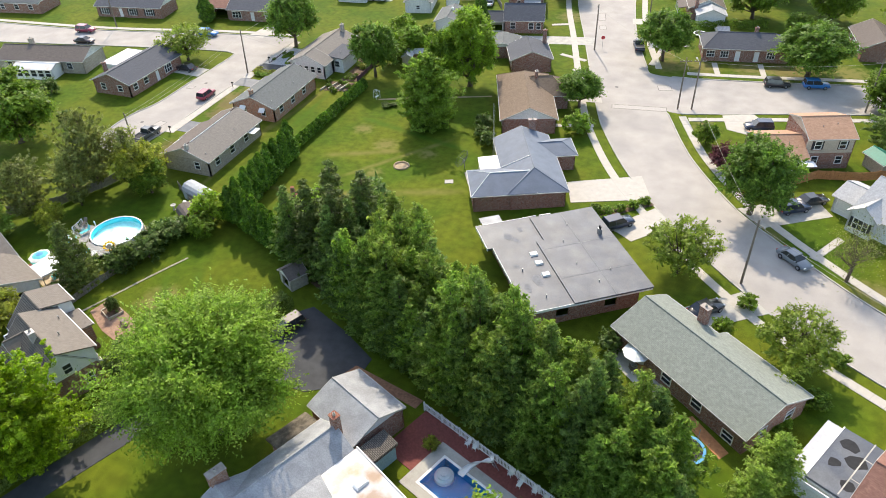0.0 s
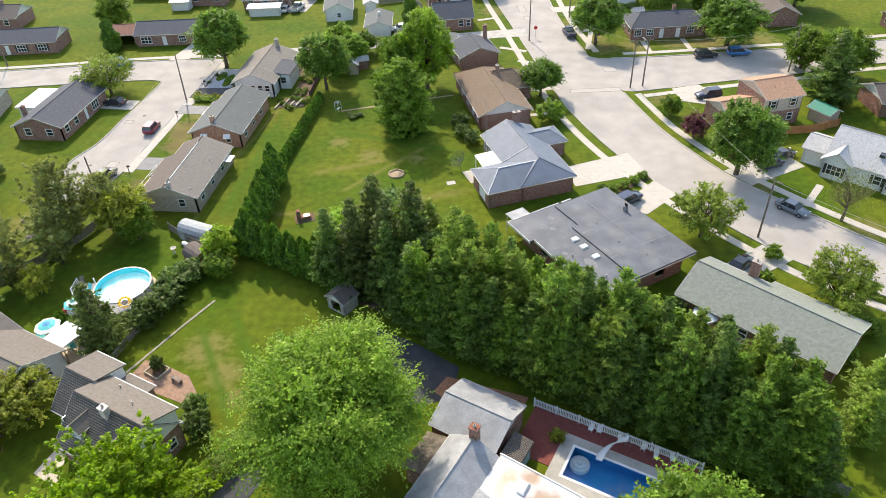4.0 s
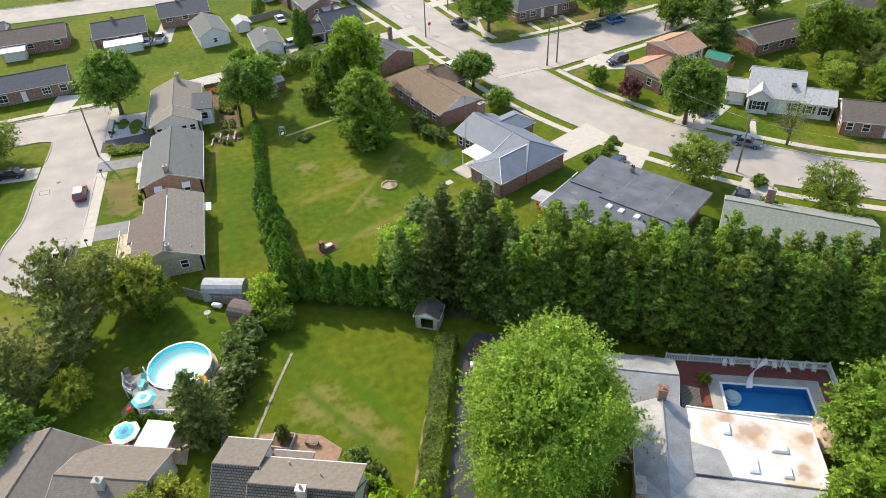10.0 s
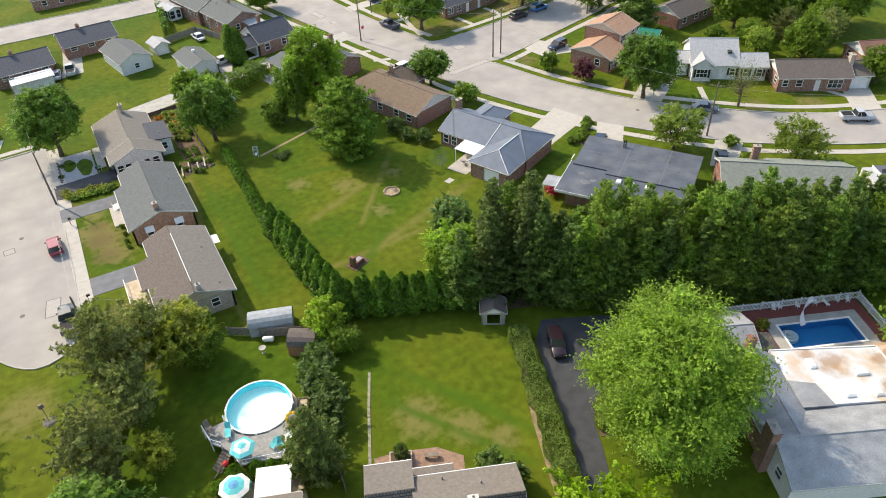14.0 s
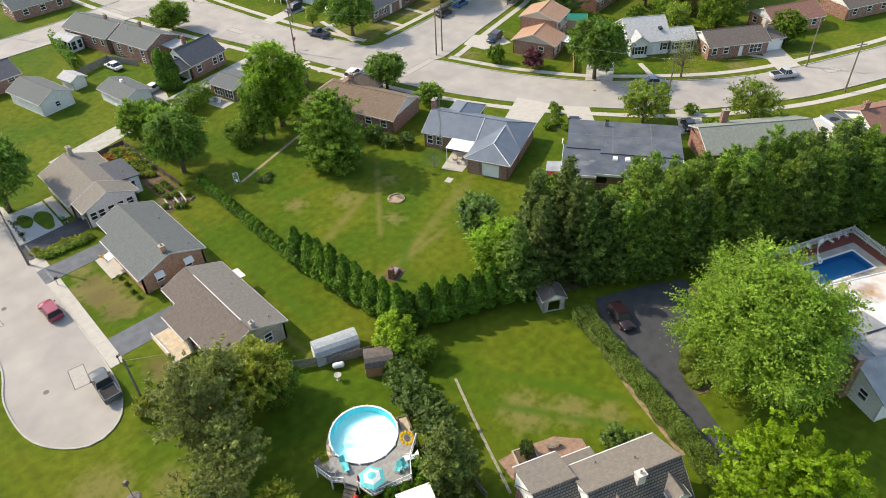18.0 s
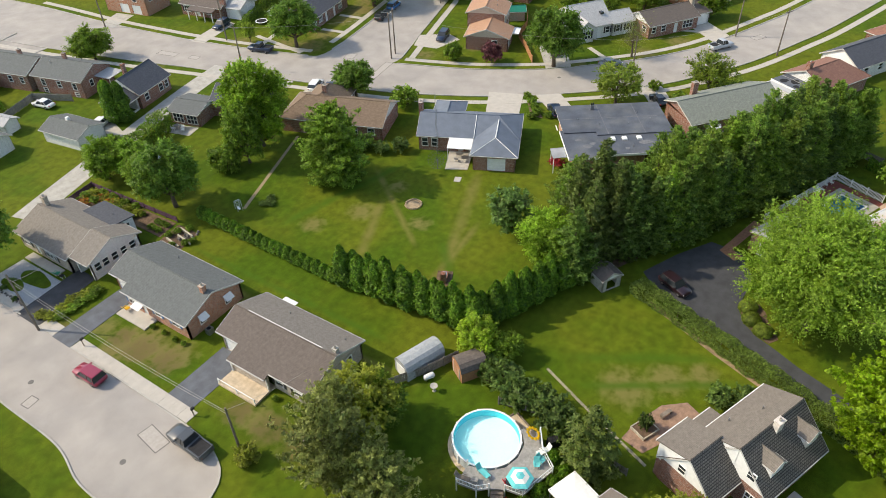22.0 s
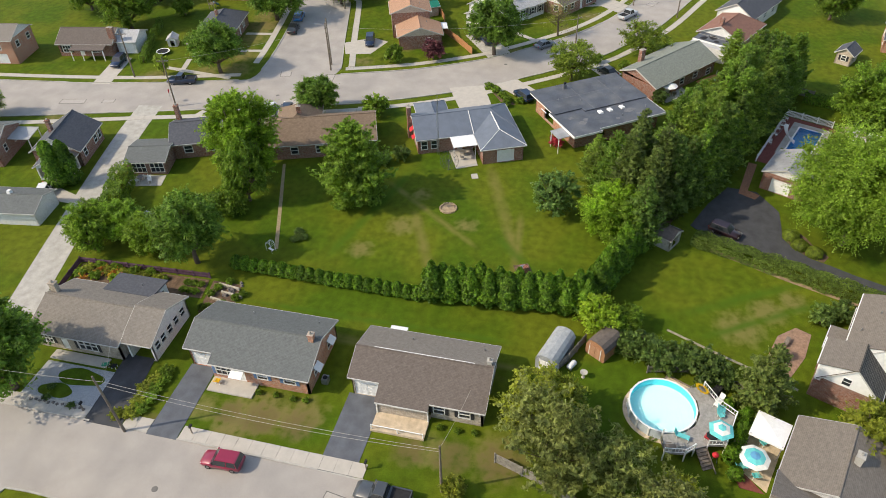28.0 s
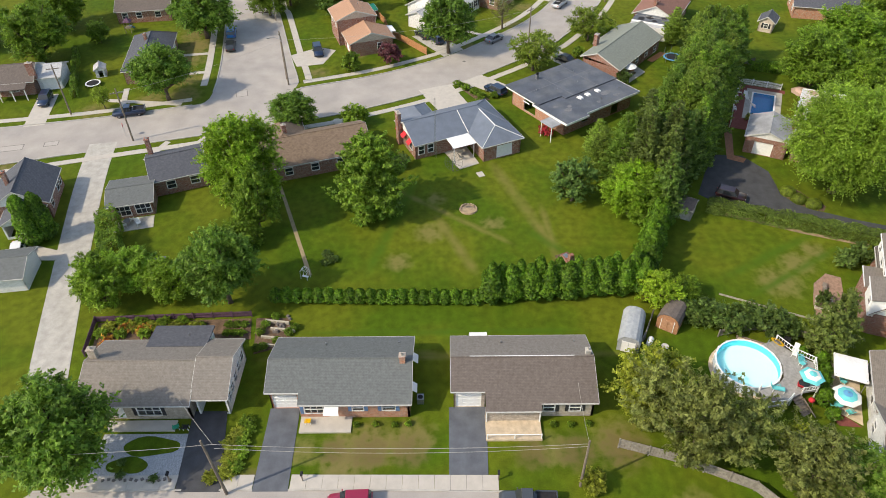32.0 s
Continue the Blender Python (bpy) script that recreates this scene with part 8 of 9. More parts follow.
volume(gs, 0, 0, 90, 2.6, 2.2, 2.0, 2.7, SH_PALE, SIDING_TAN, SIDING_TAN, oe=0.15, oh=0.15)


# ---------------------------------------------------------------- house fittings
part("porch_floor", B().prism([(-1.3, 4.2), (4.05, 4.2), (4.05, 6.2), (-1.3, 6.2)], 0, 0.18), CONCRETE, h2)
part("door_canopy", slab([(-0.1, 4.2), (1.4, 4.2), (1.4, 5.5), (-0.1, 5.5)], lambda x, y: 3.6 - 0.28 * y, 0.06), WHITE, h2)
for u in (-2.0, 2.0):
    part("window_awning", B().add([(-7.42, u - 0.6, 2.5), (-7.42, u + 0.6, 2.5), (-8.1, u + 0.6, 1.95), (-8.1, u - 0.6, 1.95), (-7.42, u - 0.6, 2.45), (-7.42, u + 0.6, 2.45), (-8.1, u + 0.6, 1.9), (-8.1, u - 0.6, 1.9)], [(0, 3, 2, 1), (4, 5, 6, 7), (0, 1, 5, 4), (2, 3, 7, 6), (0, 4, 7, 3), (1, 2, 6, 5)]), WHITE, h2)
part("porch_floor", B().prism([(-1.7, 4.2), (4.0, 4.2), (4.0, 7.3), (-1.7, 7.3)], 0, 0.3), PAVE_TAN, h3)
part("porch_rail", B().tube([(-1.6, 7.2, 1.0), (3.9, 7.2, 1.0)], 0.05, 5), WHITE, h3)
for u in (-1.6, 1.1, 3.9):
    part("porch_post", box(u, 7.2, 0.3, 0.1, 0.1, 0.75), WHITE, h3)
for u in (-1.6, 3.9):
    part("roof_post", box(u, 5.1, 0.3, 0.12, 0.12, 2.0), WHITE, h3)
part("back_canopy", slab([(3.4, -5.6), (5.4, -5.6), (5.4, -4.4), (3.4, -4.4)], lambda x, y: 2.7 + 0.08 * y, 0.06), WHITE, h3)
part("ridge_vent", box(0, -0.08, 4.46, 11.0, 0.14, 0.1), TRIM, h3)
part("porch_floor", B().prism([(-2.2, 4.6), (5.0, 4.6), (5.0, 5.9), (-2.2, 5.9)], 0, 0.15), CONCRETE, h1)
chair("green plastic chair on the porch", -78.9, 117.6, 0.15, 200, mat("plastic_green", (0.01, 0.28, 0.16), 0.5))
chair("dark metal chair on the porch", -78.9, 116.6, 0.15, 180, BLACK)
chair("yellow wooden chair by the front door", -78.3, 104.0, 0.18, 180, YELLOWPL)
for x, y, z, hh_ in ((-6.0, -3.2, 3.15, 1), (2.0, -3.0, 3.3, 1)):
    vents(h2, [(x, y, z)])
    vents(h3, [(x, y, z)])
ac = thing("air_conditioner", "grey outdoor air conditioner unit by the wall", "air conditioner", pose(-75.5, 92.4, 0))
part("case", box(0, 0, 0, 0.8, 0.7, 0.8), METAL, ac)
part("fan_grille", B().lathe([(0.28, 0.81), (0.05, 0.83), (0.0, 0.83)], 0, 0, 0, 14), BLACK, ac)
# metal-roofed house
part("patio_canopy", slab([(-0.9, 4.0), (2.9, 4.0), (2.9, 7.4), (-0.9, 7.4)], lambda x, y: 3.0 - 0.05 * y, 0.06), WHITE, h7)
for u in (-0.6, 2.8):
    part("canopy_post", box(u, 7.2, 0, 0.1, 0.1, 2.6), WHITE, h7)
for z, u in ((1.9, -2.4), (1.9, 2.2), (1.9, -0.2)):
    part("window_awning", B().add([(8.0, u - 0.6, 2.7), (8.0, u + 0.6, 2.7), (8.7, u + 0.6, 2.15), (8.7, u - 0.6, 2.15), (8.0, u - 0.6, 2.6), (8.0, u + 0.6, 2.6), (8.7, u + 0.6, 2.1), (8.7, u - 0.6, 2.1)], [(0, 1, 2, 3), (7, 6, 5, 4), (0, 4, 5, 1), (2, 6, 7, 3), (0, 3, 7, 4), (1, 5, 6, 2)]), REDCLOTH, h7, "red fabric awning")
part("roof_joint", B().tube([(-1.0, 0.1, 4.7), (-1.0, 4.4, 2.86)], 0.06, 5), TRIM, h7)
mast = thing("antenna_mast", "thin lattice antenna mast beside the house", "antenna", pose(-28.0, 91.2, 0))
for i in range(3):
    a = i * 2.094
    part("tube", B().tube([(0.15 * math.cos(a), 0.15 * math.sin(a), 0), (0.12 * math.cos(a), 0.12 * math.sin(a), 10.5)], 0.02, 4), METAL, mast)
for i in range(14):
    part("brace", B().tube([(0.15, 0, 0.4 + i * 0.72), (-0.08, 0.13, 0.75 + i * 0.72), (-0.08, -0.13, 1.1 + i * 0.72)], 0.012, 4), METAL, mast)
dish = thing("satellite_dish", "large dark mesh satellite dish on a post", "satellite dish", pose(-31.9, 88.6, 0))
part("post", B().tube([(0, 0, 0), (0, 0, 1.6)], 0.07, 8), METAL, dish)
DISH = mat("dish_mesh", (0.10, 0.11, 0.11), 0.6, 0.3)
bowl = lambda r, a: (r * math.cos(a), r * math.sin(a), 0.25 * r * r)
for r in (0.5, 1.0, 1.45):
    part("ring", B().tube([bowl(r, i * math.pi / 12) for i in range(25)], 0.025, 4), DISH, dish, m=pose(0, 0, 1.6, 50, 0, -60))
for i in range(16):
    part("rib", B().tube([bowl(0.05, i * math.pi / 8), bowl(0.75, i * math.pi / 8), bowl(1.45, i * math.pi / 8)], 0.022, 4), DISH, dish, m=pose(0, 0, 1.6, 50, 0, -60))
part("feed", B().tube([(0, 0, 0.1), (0, 0, 1.0)], 0.03, 5), METAL, dish, m=pose(0, 0, 1.6, 50, 0, -60))
table("small table under the patio canopy", -27.4, 87.4, 0.06, 0.6, METAL)
chair("metal chair under the patio canopy", -28.6, 87.2, 0.06, 200, METAL)
tagged(part("stepping_slab", box(-32.9, 84.3, 0, 1.3, 1.0, 0.05, 20), CONCRETE), "pale square slab lying in the lawn", "slab")
# flat-roofed house: raised middle part, felt joints, skylights, stacks
part("roof_step", B().prism([(-3.4, -2.0), (8.7, -2.0), (8.7, 7.8), (-8.5, 7.8), (-8.5, -1.0), (-3.4, -1.0)], 3.2, 3.42), MEMBRANE, h8)
FELT2 = mat("flat_roof_felt_seam", (0.16, 0.165, 0.175), 0.8, var=0.2)
part("felt_joint", box(0.1, 3.2, 3.42, 17.0, 0.12, 0.012), FELT2, h8)
for x in (-1.6, 4.2):
    part("felt_joint", box(x, 2.9, 3.421, 0.12, 9.6, 0.012), FELT2, h8)
for x, y in ((-1.2, -3.2), (0.6, -3.2), (2.9, -3.2)):
    part("skylight", box(x, y, 3.25, 0.75, 1.0, 0.22, 0, 0.85), WHITE, h8, "white domed skylight")
for x, y in ((2.2, 1.0), (6.0, 2.2), (-2.4, 1.2), (4.4, 4.4), (-5.6, 3.0), (6.6, -4.6), (1.4, -5.6)):
    vents(h8, [(x, y, 3.3)])
st_ = part("chimney", box(-2.6, 6.2, 3.4, 0.55, 0.4, 0.8), METAL, h8)
for q in (-0.14, 0.14):
    part("flue", B().lathe([(0.11, 0), (0.11, 0.4), (0.0, 0.42)], -2.6 + q, 6.2, 4.2, 8), BLACK, st_)
for x, y, r in ((-5.6, -5.0, 0.9), (-4.6, -4.2, 0.6), (3.6, -4.4, 1.0), (4.6, -6.0, 0.7), (-6.6, -3.0, 0.6), (0.4, -6.0, 0.5)):
    part("felt_patch", B().prism([(x + r * random.uniform(0.6, 1.2) * math.cos(a), y + r * 0.7 * random.uniform(0.6, 1.2) * math.sin(a)) for a in (i * 0.7 for i in range(9))], 3.2, 3.262), FELT2, h8)
for a, b in (((-9.0, -8.3), (-3.9, -8.3)), ((-3.9, -7.6), (8.6, -7.6)), ((8.6, -7.6), (8.6, 7.7)), ((8.6, 7.7), (-8.4, 7.7)), ((-8.4, 7.7), (-8.4, 0.0)), ((-9.0, 0.0), (-9.0, -8.3))):
    ln = math.hypot(b[0] - a[0], b[1] - a[1])
    part("fascia", box((a[0] + b[0]) / 2, (a[1] + b[1]) / 2, 2.9, ln + 0.06, 0.06, 0.37, math.degrees(math.atan2(b[1] - a[1], b[0] - a[0]))), TRIM, h8)
part("back_lean_to", slab([(-11.2, -7.2), (-9.1, -7.2), (-9.1, -4.4), (-11.2, -4.4)], lambda x, y: 3.4 + 0.05 * x, 0.08), METAL_PALE, h8)
for y in (-7.0, -4.6):
    part("lean_to_post", box(-11.0, y, 0, 0.1, 0.1, 2.7), WHITE, h8)
part("carport_beam", B().tube([(-9.2, 0.6, 3.0), (-9.2, 2.2, 3.0)], 0.09, 5), WHITE, h8)
umb = thing("trampoline", "round trampoline with a dark safety net", "trampoline", pose(5.4, 45.6, 0))
part("mat", B().lathe([(0.0, 0.75), (1.5, 0.75), (1.5, 0.72), (0.0, 0.72)], 0, 0, 0, 24), BLACK, umb)
part("pad", B().lathe([(1.45, 0.78), (1.75, 0.78), (1.75, 0.7), (1.45, 0.7), (1.45, 0.78)], 0, 0, 0, 24), BLUECLOTH, umb)
for i in range(6):
    a = i * math.pi / 3
    part("leg", B().tube([(1.7 * math.cos(a), 1.7 * math.sin(a), 0), (1.7 * math.cos(a), 1.7 * math.sin(a), 2.3)], 0.03, 5), METAL, umb)
dk = thing("garden_table", "small wooden deck table on the back patio", "table", pose(0.2, 54.6, 0.04))
part("tabletop", box(0, 0, 0.7, 1.4, 0.8, 0.05), WOOD_RED, dk)
for a in (-0.6, 0.6):
    for b_ in (-0.3, 0.3):
        part("leg", box(a, b_, 0, 0.07, 0.07, 0.7), WOOD_RED, dk)
for dx, dy, yaw in ((1.0, 0.2, 0), (-1.0, -0.2, 180), (0.1, 1.0, 90)):
    chair("wooden patio chair behind the house", 0.2 + dx, 54.6 + dy, 0.04, yaw, WOOD)

# ---------------------------------------------------------------- lawn things
ROCK = mat("rock_dark", (0.16, 0.14, 0.13), 0.9, var=0.3)
EARTH = mat("ash_and_earth", (0.36, 0.27, 0.17), 0.95, var=0.2, scale=2)
fp = thing("fire_pit", "round ring of earth-coloured stones with ash in the lawn", "fire pit", pose(-41.7, 86.4, 0))
part("ash", B().lathe([(0.0, 0.03), (1.0, 0.03), (1.1, -0.02)], 0, 0, 0, 20), EARTH, fp)
for i in range(18):
    a = 2 * math.pi * i / 18
    part("stone", cached(("stone", i % 3), lambda: box(0, 0, -0.03, 0.42, 0.3, 0.2 + 0.03 * (i % 3), 0, 0.75).mesh("stone", EARTH)), None, fp, m=pose(1.15 * math.cos(a), 1.15 * math.sin(a), 0, 0, 0, math.degrees(a) + 90 + random.uniform(-15, 15)))
bq = thing("brick_fireplace", "old red brick garden fireplace with a short chimney", "fireplace", pose(-53.0, 73.7, 0, 0, 0, 25))
part("hearth", box(0.2, 0, 0, 1.6, 0.9, 0.55, 0, 0.96), BRICK, bq)
part("chimney", box(-0.7, 0, 0, 0.6, 0.7, 1.6, 0, 0.85), BRICK, bq)
part("grate", box(0.4, 0, 0.55, 0.8, 0.6, 0.04), METAL, bq)
part("base_slab", box(0.1, 0, 0, 2.8, 2.0, 0.05), SOIL, bq)
ar = thing("garden_arbor", "white metal garden arch at the path's end", "garden arch", pose(-55.9, 107.7, 0, 0, 0, 70) @ Matrix.Scale(0.8, 4))
for y in (-0.45, 0.45):
    for x in (-0.6, 0.6):
        part("post", B().tube([(x, y, 0), (x, y, 1.5)], 0.03, 5), WHITE, ar)
    part("arch", B().tube([(0.6 * math.cos(a), y, 1.5 + 0.6 * math.sin(a)) for a in (math.pi * i / 8 for i in range(9))], 0.03, 5), WHITE, ar)
for i in range(7):
    a = math.pi * i / 6
    part("slat", B().tube([(0.6 * math.cos(a), -0.45, 1.5 + 0.6 * math.sin(a)), (0.6 * math.cos(a), 0.45, 1.5 + 0.6 * math.sin(a))], 0.02, 4), WHITE, ar)
part("bench", box(0, 0, 0.4, 1.1, 0.4, 0.05), WHITE, ar)
for x, y in ((-53.2, 105.4), (-52.2, 105.0), (-51.4, 105.6), (-52.6, 104.4)):
    tree(SHRUB_D, "low leafy plant clump in the lawn", x, y, 0.7, 0.7, "plant", "plant", "lawn plants")
for i in range(14):
    tree((SHRUB[0], SHRUB_Y, SHRUB[1])[i % 3], "leafy green vegetable plant in the garden bed", -65.6 + 1.0 * (i % 3), 130.4 - 0.85 * i + 0.3 * (i % 2), 0.9, 0.9, "plant", "plant", "vegetable bed plants")
for i in range(13):
    tagged(part("border_stone", box(-84.75 + 0.12 * (i % 2), 116.6 + 0.55 * i, 0, 0.34, 0.3, 0.2, 25 * i, 0.7), ROCK), "small dark border stone along the gravel", "stone")
for x, y in ((-83.4, 110.5), (-82.0, 110.3), (-80.6, 110.4), (-79.2, 110.2), (-78.2, 110.4)):
    tree(SHRUB[0], "leafy border plant beside the driveway", x, y, 0.95, 0.8, "plant", "plant", "driveway perennials")
for dx, dy, yaw in ((0, 0, 30), (0.9, 1.2, 200), (-0.4, 1.8, 120)):
    chair("white garden chair on the back patio", -44.6 + dx, 133.0 + dy, 0.05, yaw, WHITE)
table("round garden table on the back patio", -44.4, 134.6, 0.05, 0.5, METAL)
ps = thing("play_tower", "small wooden play tower with a purple roof", "play tower", pose(22.1, 157.2, 0))
for a in (-0.6, 0.6):
    for c_ in (-0.6, 0.6):
        part("post", box(a, c_, 0, 0.1, 0.1, 2.4), WOOD, ps)
part("platform", box(0, 0, 1.1, 1.4, 1.4, 0.08), WOOD, ps)
part("roof", box(0, 0, 2.4, 1.7, 1.7, 0.8, 0, 0.1), PURPLEWOOD, ps)
part("slide", B().tube([(0.6, 0, 1.2), (2.4, 0, 0.1)], 0.2, 6), BLUECLOTH, ps)
tr2 = thing("trampoline", "small round trampoline on the front lawn", "trampoline", pose(-2.1, 155.8, 0))
part("mat", B().lathe([(0.0, 0.5), (1.2, 0.5), (1.2, 0.47), (0.0, 0.47)], 0, 0, 0, 20), BLACK, tr2)
part("rim", B().lathe([(1.15, 0.53), (1.4, 0.53), (1.4, 0.46), (1.15, 0.46), (1.15, 0.53)], 0, 0, 0, 20), WHITE, tr2)
for i in range(5):
    part("leg", B().tube([(1.3 * math.cos(i * 1.257), 1.3 * math.sin(i * 1.257), 0), (1.3 * math.cos(i * 1.257), 1.3 * math.sin(i * 1.257), 0.5)], 0.03, 5), METAL, tr2)
hs = house("small pale playhouse on the lawn", 2.2, 155.8, 20, "playhouse")
volume(hs, 0, 0, 0, 2.6, 2.2, 1.6, 2.3, SH_PALE, SIDING, SIDING, oe=0.15, oh=0.15, open_l=[("o", 0, 0.02, 0.8, 1.3)])
bb = thing("bird_bath", "white pedestal bird bath on the lawn", "bird bath", pose(-68.7, 64.8, 0))
part("pedestal", B().lathe([(0.22, 0.0), (0.1, 0.15), (0.09, 0.6), (0.15, 0.7)], 0, 0, 0, 12), CONCRETE_OLD, bb)
part("bowl", B().lathe([(0.1, 0.68), (0.42, 0.82), (0.42, 0.86), (0.34, 0.85), (0.0, 0.75)], 0, 0, 0, 16), CONCRETE_OLD, bb)
tk = thing("propane_tank", "white rounded gas tank beside the fence", "gas tank", pose(-67.6, 66.2, 0, 0, 0, -30))
part("tank", B().lathe([(0.0, -0.7), (0.25, -0.62), (0.34, -0.45), (0.34, 0.45), (0.25, 0.62), (0.0, 0.7)], 0, 0, 0, 14), WHITE, tk, smooth=True, m=pose(0, 0, 0.45, 0, 90, 0))
for x in (-0.4, 0.4):
    part("foot", box(x, 0, 0, 0.1, 0.5, 0.15), METAL, tk)
hp = thing("bird_feeder_pole", "dark pole with a small grey feeder over a stone ring", "bird feeder", pose(-91.3, 67.1, 0))
part("pole", B().tube([(0, 0, 0), (0, 0, 2.6)], 0.05, 6), METAL, hp)
part("feeder", box(0, 0, 2.3, 0.5, 0.4, 0.5, 30, 0.7), WOOD, hp)
part("stones", B().lathe([(0.0, 0.16), (0.55, 0.14), (0.75, 0.0)], 0, 0, 0, 9), ROCK, hp)
rk = thing("rock_garden", "dark rock pile with plants behind the house", "rock garden", pose(-64.3, 109.0, 0))
for i in range(14):
    a, r = random.uniform(0, 6.28), random.uniform(0, 1.6)
    s_ = random.uniform(0.3, 0.6)
    part("rock", box(0, 0, -0.05, s_, s_ * 0.8, s_ * 0.7, random.uniform(0, 90), 0.6), ROCK, rk, m=pose(r * math.cos(a), r * math.sin(a), 0))
for i in range(4):
    tagged(part("stone_edging", box(-67.6 + 1.25 * i, 109.0 + 0.9 * (i % 2), 0, 0.22, 3.0, 0.3 + 0.05 * i, -8), PLANK), "low stone edging of a terraced bed", "edging")
for x, y in ((-65.6, 108.2), (-63.0, 110.2), (-64.8, 107.6), (-67.8, 110.8), (-66.9, 109.4), (-65.5, 111.6), (-64.3, 111.2), (-68.0, 111.5)):
    tree(SHRUB[0], "small plant in the rock garden", x, y, 0.6, 0.8, "plant", "plant")
pl = thing("raised_planter", "white-edged raised planter with a small shrub", "planter", pose(-61.6, 43.8, 0, 0, 0, -25))
for x, y, sx, sy in ((0, -0.9, 2.2, 0.12), (0, 0.9, 2.2, 0.12), (-1.05, 0, 0.12, 1.8), (1.05, 0, 0.12, 1.8)):
    part("edge", box(x, y, 0, sx, sy, 0.35), PLANK, pl)
part("soil", box(0, 0, 0, 2.0, 1.7, 0.28), SOIL, pl)
tree(SHRUB_D, "dark small conifer in the raised planter", -61.4, 43.9, 0.8, 2.4, "shrub", "shrub")
be = thing("garden_bench", "weathered wooden bench on the patio", "bench", pose(-58.8, 42.6, 0.04, 0, 0, -25))
part("seat", box(0, 0, 0.42, 1.4, 0.45, 0.06), WOOD, be)
for x in (-0.6, 0.6):
    part("leg", box(x, 0, 0, 0.1, 0.4, 0.42), WOOD, be)
for x, y in ((-38.6, 39.6), (-40.5, 38.7), (-41.7, 37.1)):
    tree(CLIPPED, "rounded clipped bush in the mulched bed", x, y, 1.15, 1.1, "shrub", "shrub", "clipped bed bushes")
for x, y, k_ in ((-8.8, 83.2, 0), (-7.2, 84.4, 1), (-5.6, 85.9, 0), (-4.2, 87.3, 1), (-8.6, 80.9, 1), (-10.5, 83.4, 0)):
    tree(SHRUB[k_], "rounded green bush between the driveways", x, y, 0.95, 1.1, "shrub", "shrub", "driveway bushes")
for x, y in ((-81.0, 111.6), (-79.6, 111.0), (-82.6, 111.2), (-84.2, 111.2)):
    tree(SHRUB_Y, "low flowering perennials beside the driveway", x, y, 0.9, 0.9, "plant", "plant", "driveway perennials")
for x, y, k_ in ((-78.6, 99.0, 0), (-78.5, 97.0, 1), (-78.6, 95.0, 0), (-78.5, 93.6, 1), (-78.7, 78.6, 0), (-78.7, 76.8, 1), (-78.6, 75.0, 0)):
    tree(SHRUB[k_], "small foundation bush by the front wall", x, y, 0.4, 0.6, "plant", "plant", "foundation bushes")
FLOW = kindof(broadleaf(50, 1.0, 0.7, 0.02, LEAF_FLOWER, 700, 0.13, 10, 0.4), 1.0, 0.7)
REDB = kindof(broadleaf(51, 1.4, 1.8, 0.05, LEAF_RED, 1600, 0.16, 14, 0.4), 1.4, 1.8)
for x, y in ((-64.4, 127.6), (-64.6, 125.6), (-67.0, 129.0)):
    tree(FLOW, "clump of red and yellow garden flowers", x, y, 1.1, 0.8, "plant", "plant", "garden flowers")
for i in range(10):
    tree(SHRUB[i % 2], "leafy vegetable row plant", -64.2 - 1.3 * (i % 2), 113.8 + 0.9 * (i // 2) if i < 6 else 119 + 1.5 * (i - 6), 0.6, 0.6, "plant", "plant", "vegetable plants")
tree(REDB, "bright red flowering bush by the house", -21.6, 73.2, 1.5, 1.9, "shrub", "shrub")
for x, y in ((-84.2, 121.6), (-84.6, 118.2), (-82.8, 122.0)):
    tree(SHRUB_D, "small plant in the gravel garden", x, y, 0.5, 0.5, "plant", "plant", "gravel plants")


# ---------------------------------------------------------------- cars
def paint(name, col):
    m = mat(name, col, 0.28, 0.0, var=0.03, bump=0.0, spec=0.5)
    m.node_tree.nodes["Principled BSDF"].inputs["Coat Weight"].default_value = 0.6
    return m


def loft(stations):
    """Rounded sections (x, z low, z high, half width) joined into a body."""
    b, n = B(), 8
    for x, z0, z1, w in stations:
        r = min(0.12, (z1 - z0) / 3)
        b.v += [(x, -w + r, z0), (x, w - r, z0), (x, w, z0 + r), (x, w, z1 - r), (x, w - r, z1), (x, -w + r, z1), (x, -w, z1 - r), (x, -w, z0 + r)]
    k = len(stations)
    for i in range(k - 1):
        b.f += [(i * n + j, i * n + (j + 1) % n, (i + 1) * n + (j + 1) % n, (i + 1) * n + j) for j in range(n)]
    b.f += [tuple(reversed(range(n))), tuple(range((k - 1) * n, k * n))]
    b.f = [tuple(reversed(f)) for f in b.f]
    return b


LAMP_W, LAMP_R = mat("lamp_clear", (0.8, 0.8, 0.78), 0.2, var=0.05, bump=0), mat("lamp_red", (0.4, 0.02, 0.02), 0.3, var=0.05, bump=0)


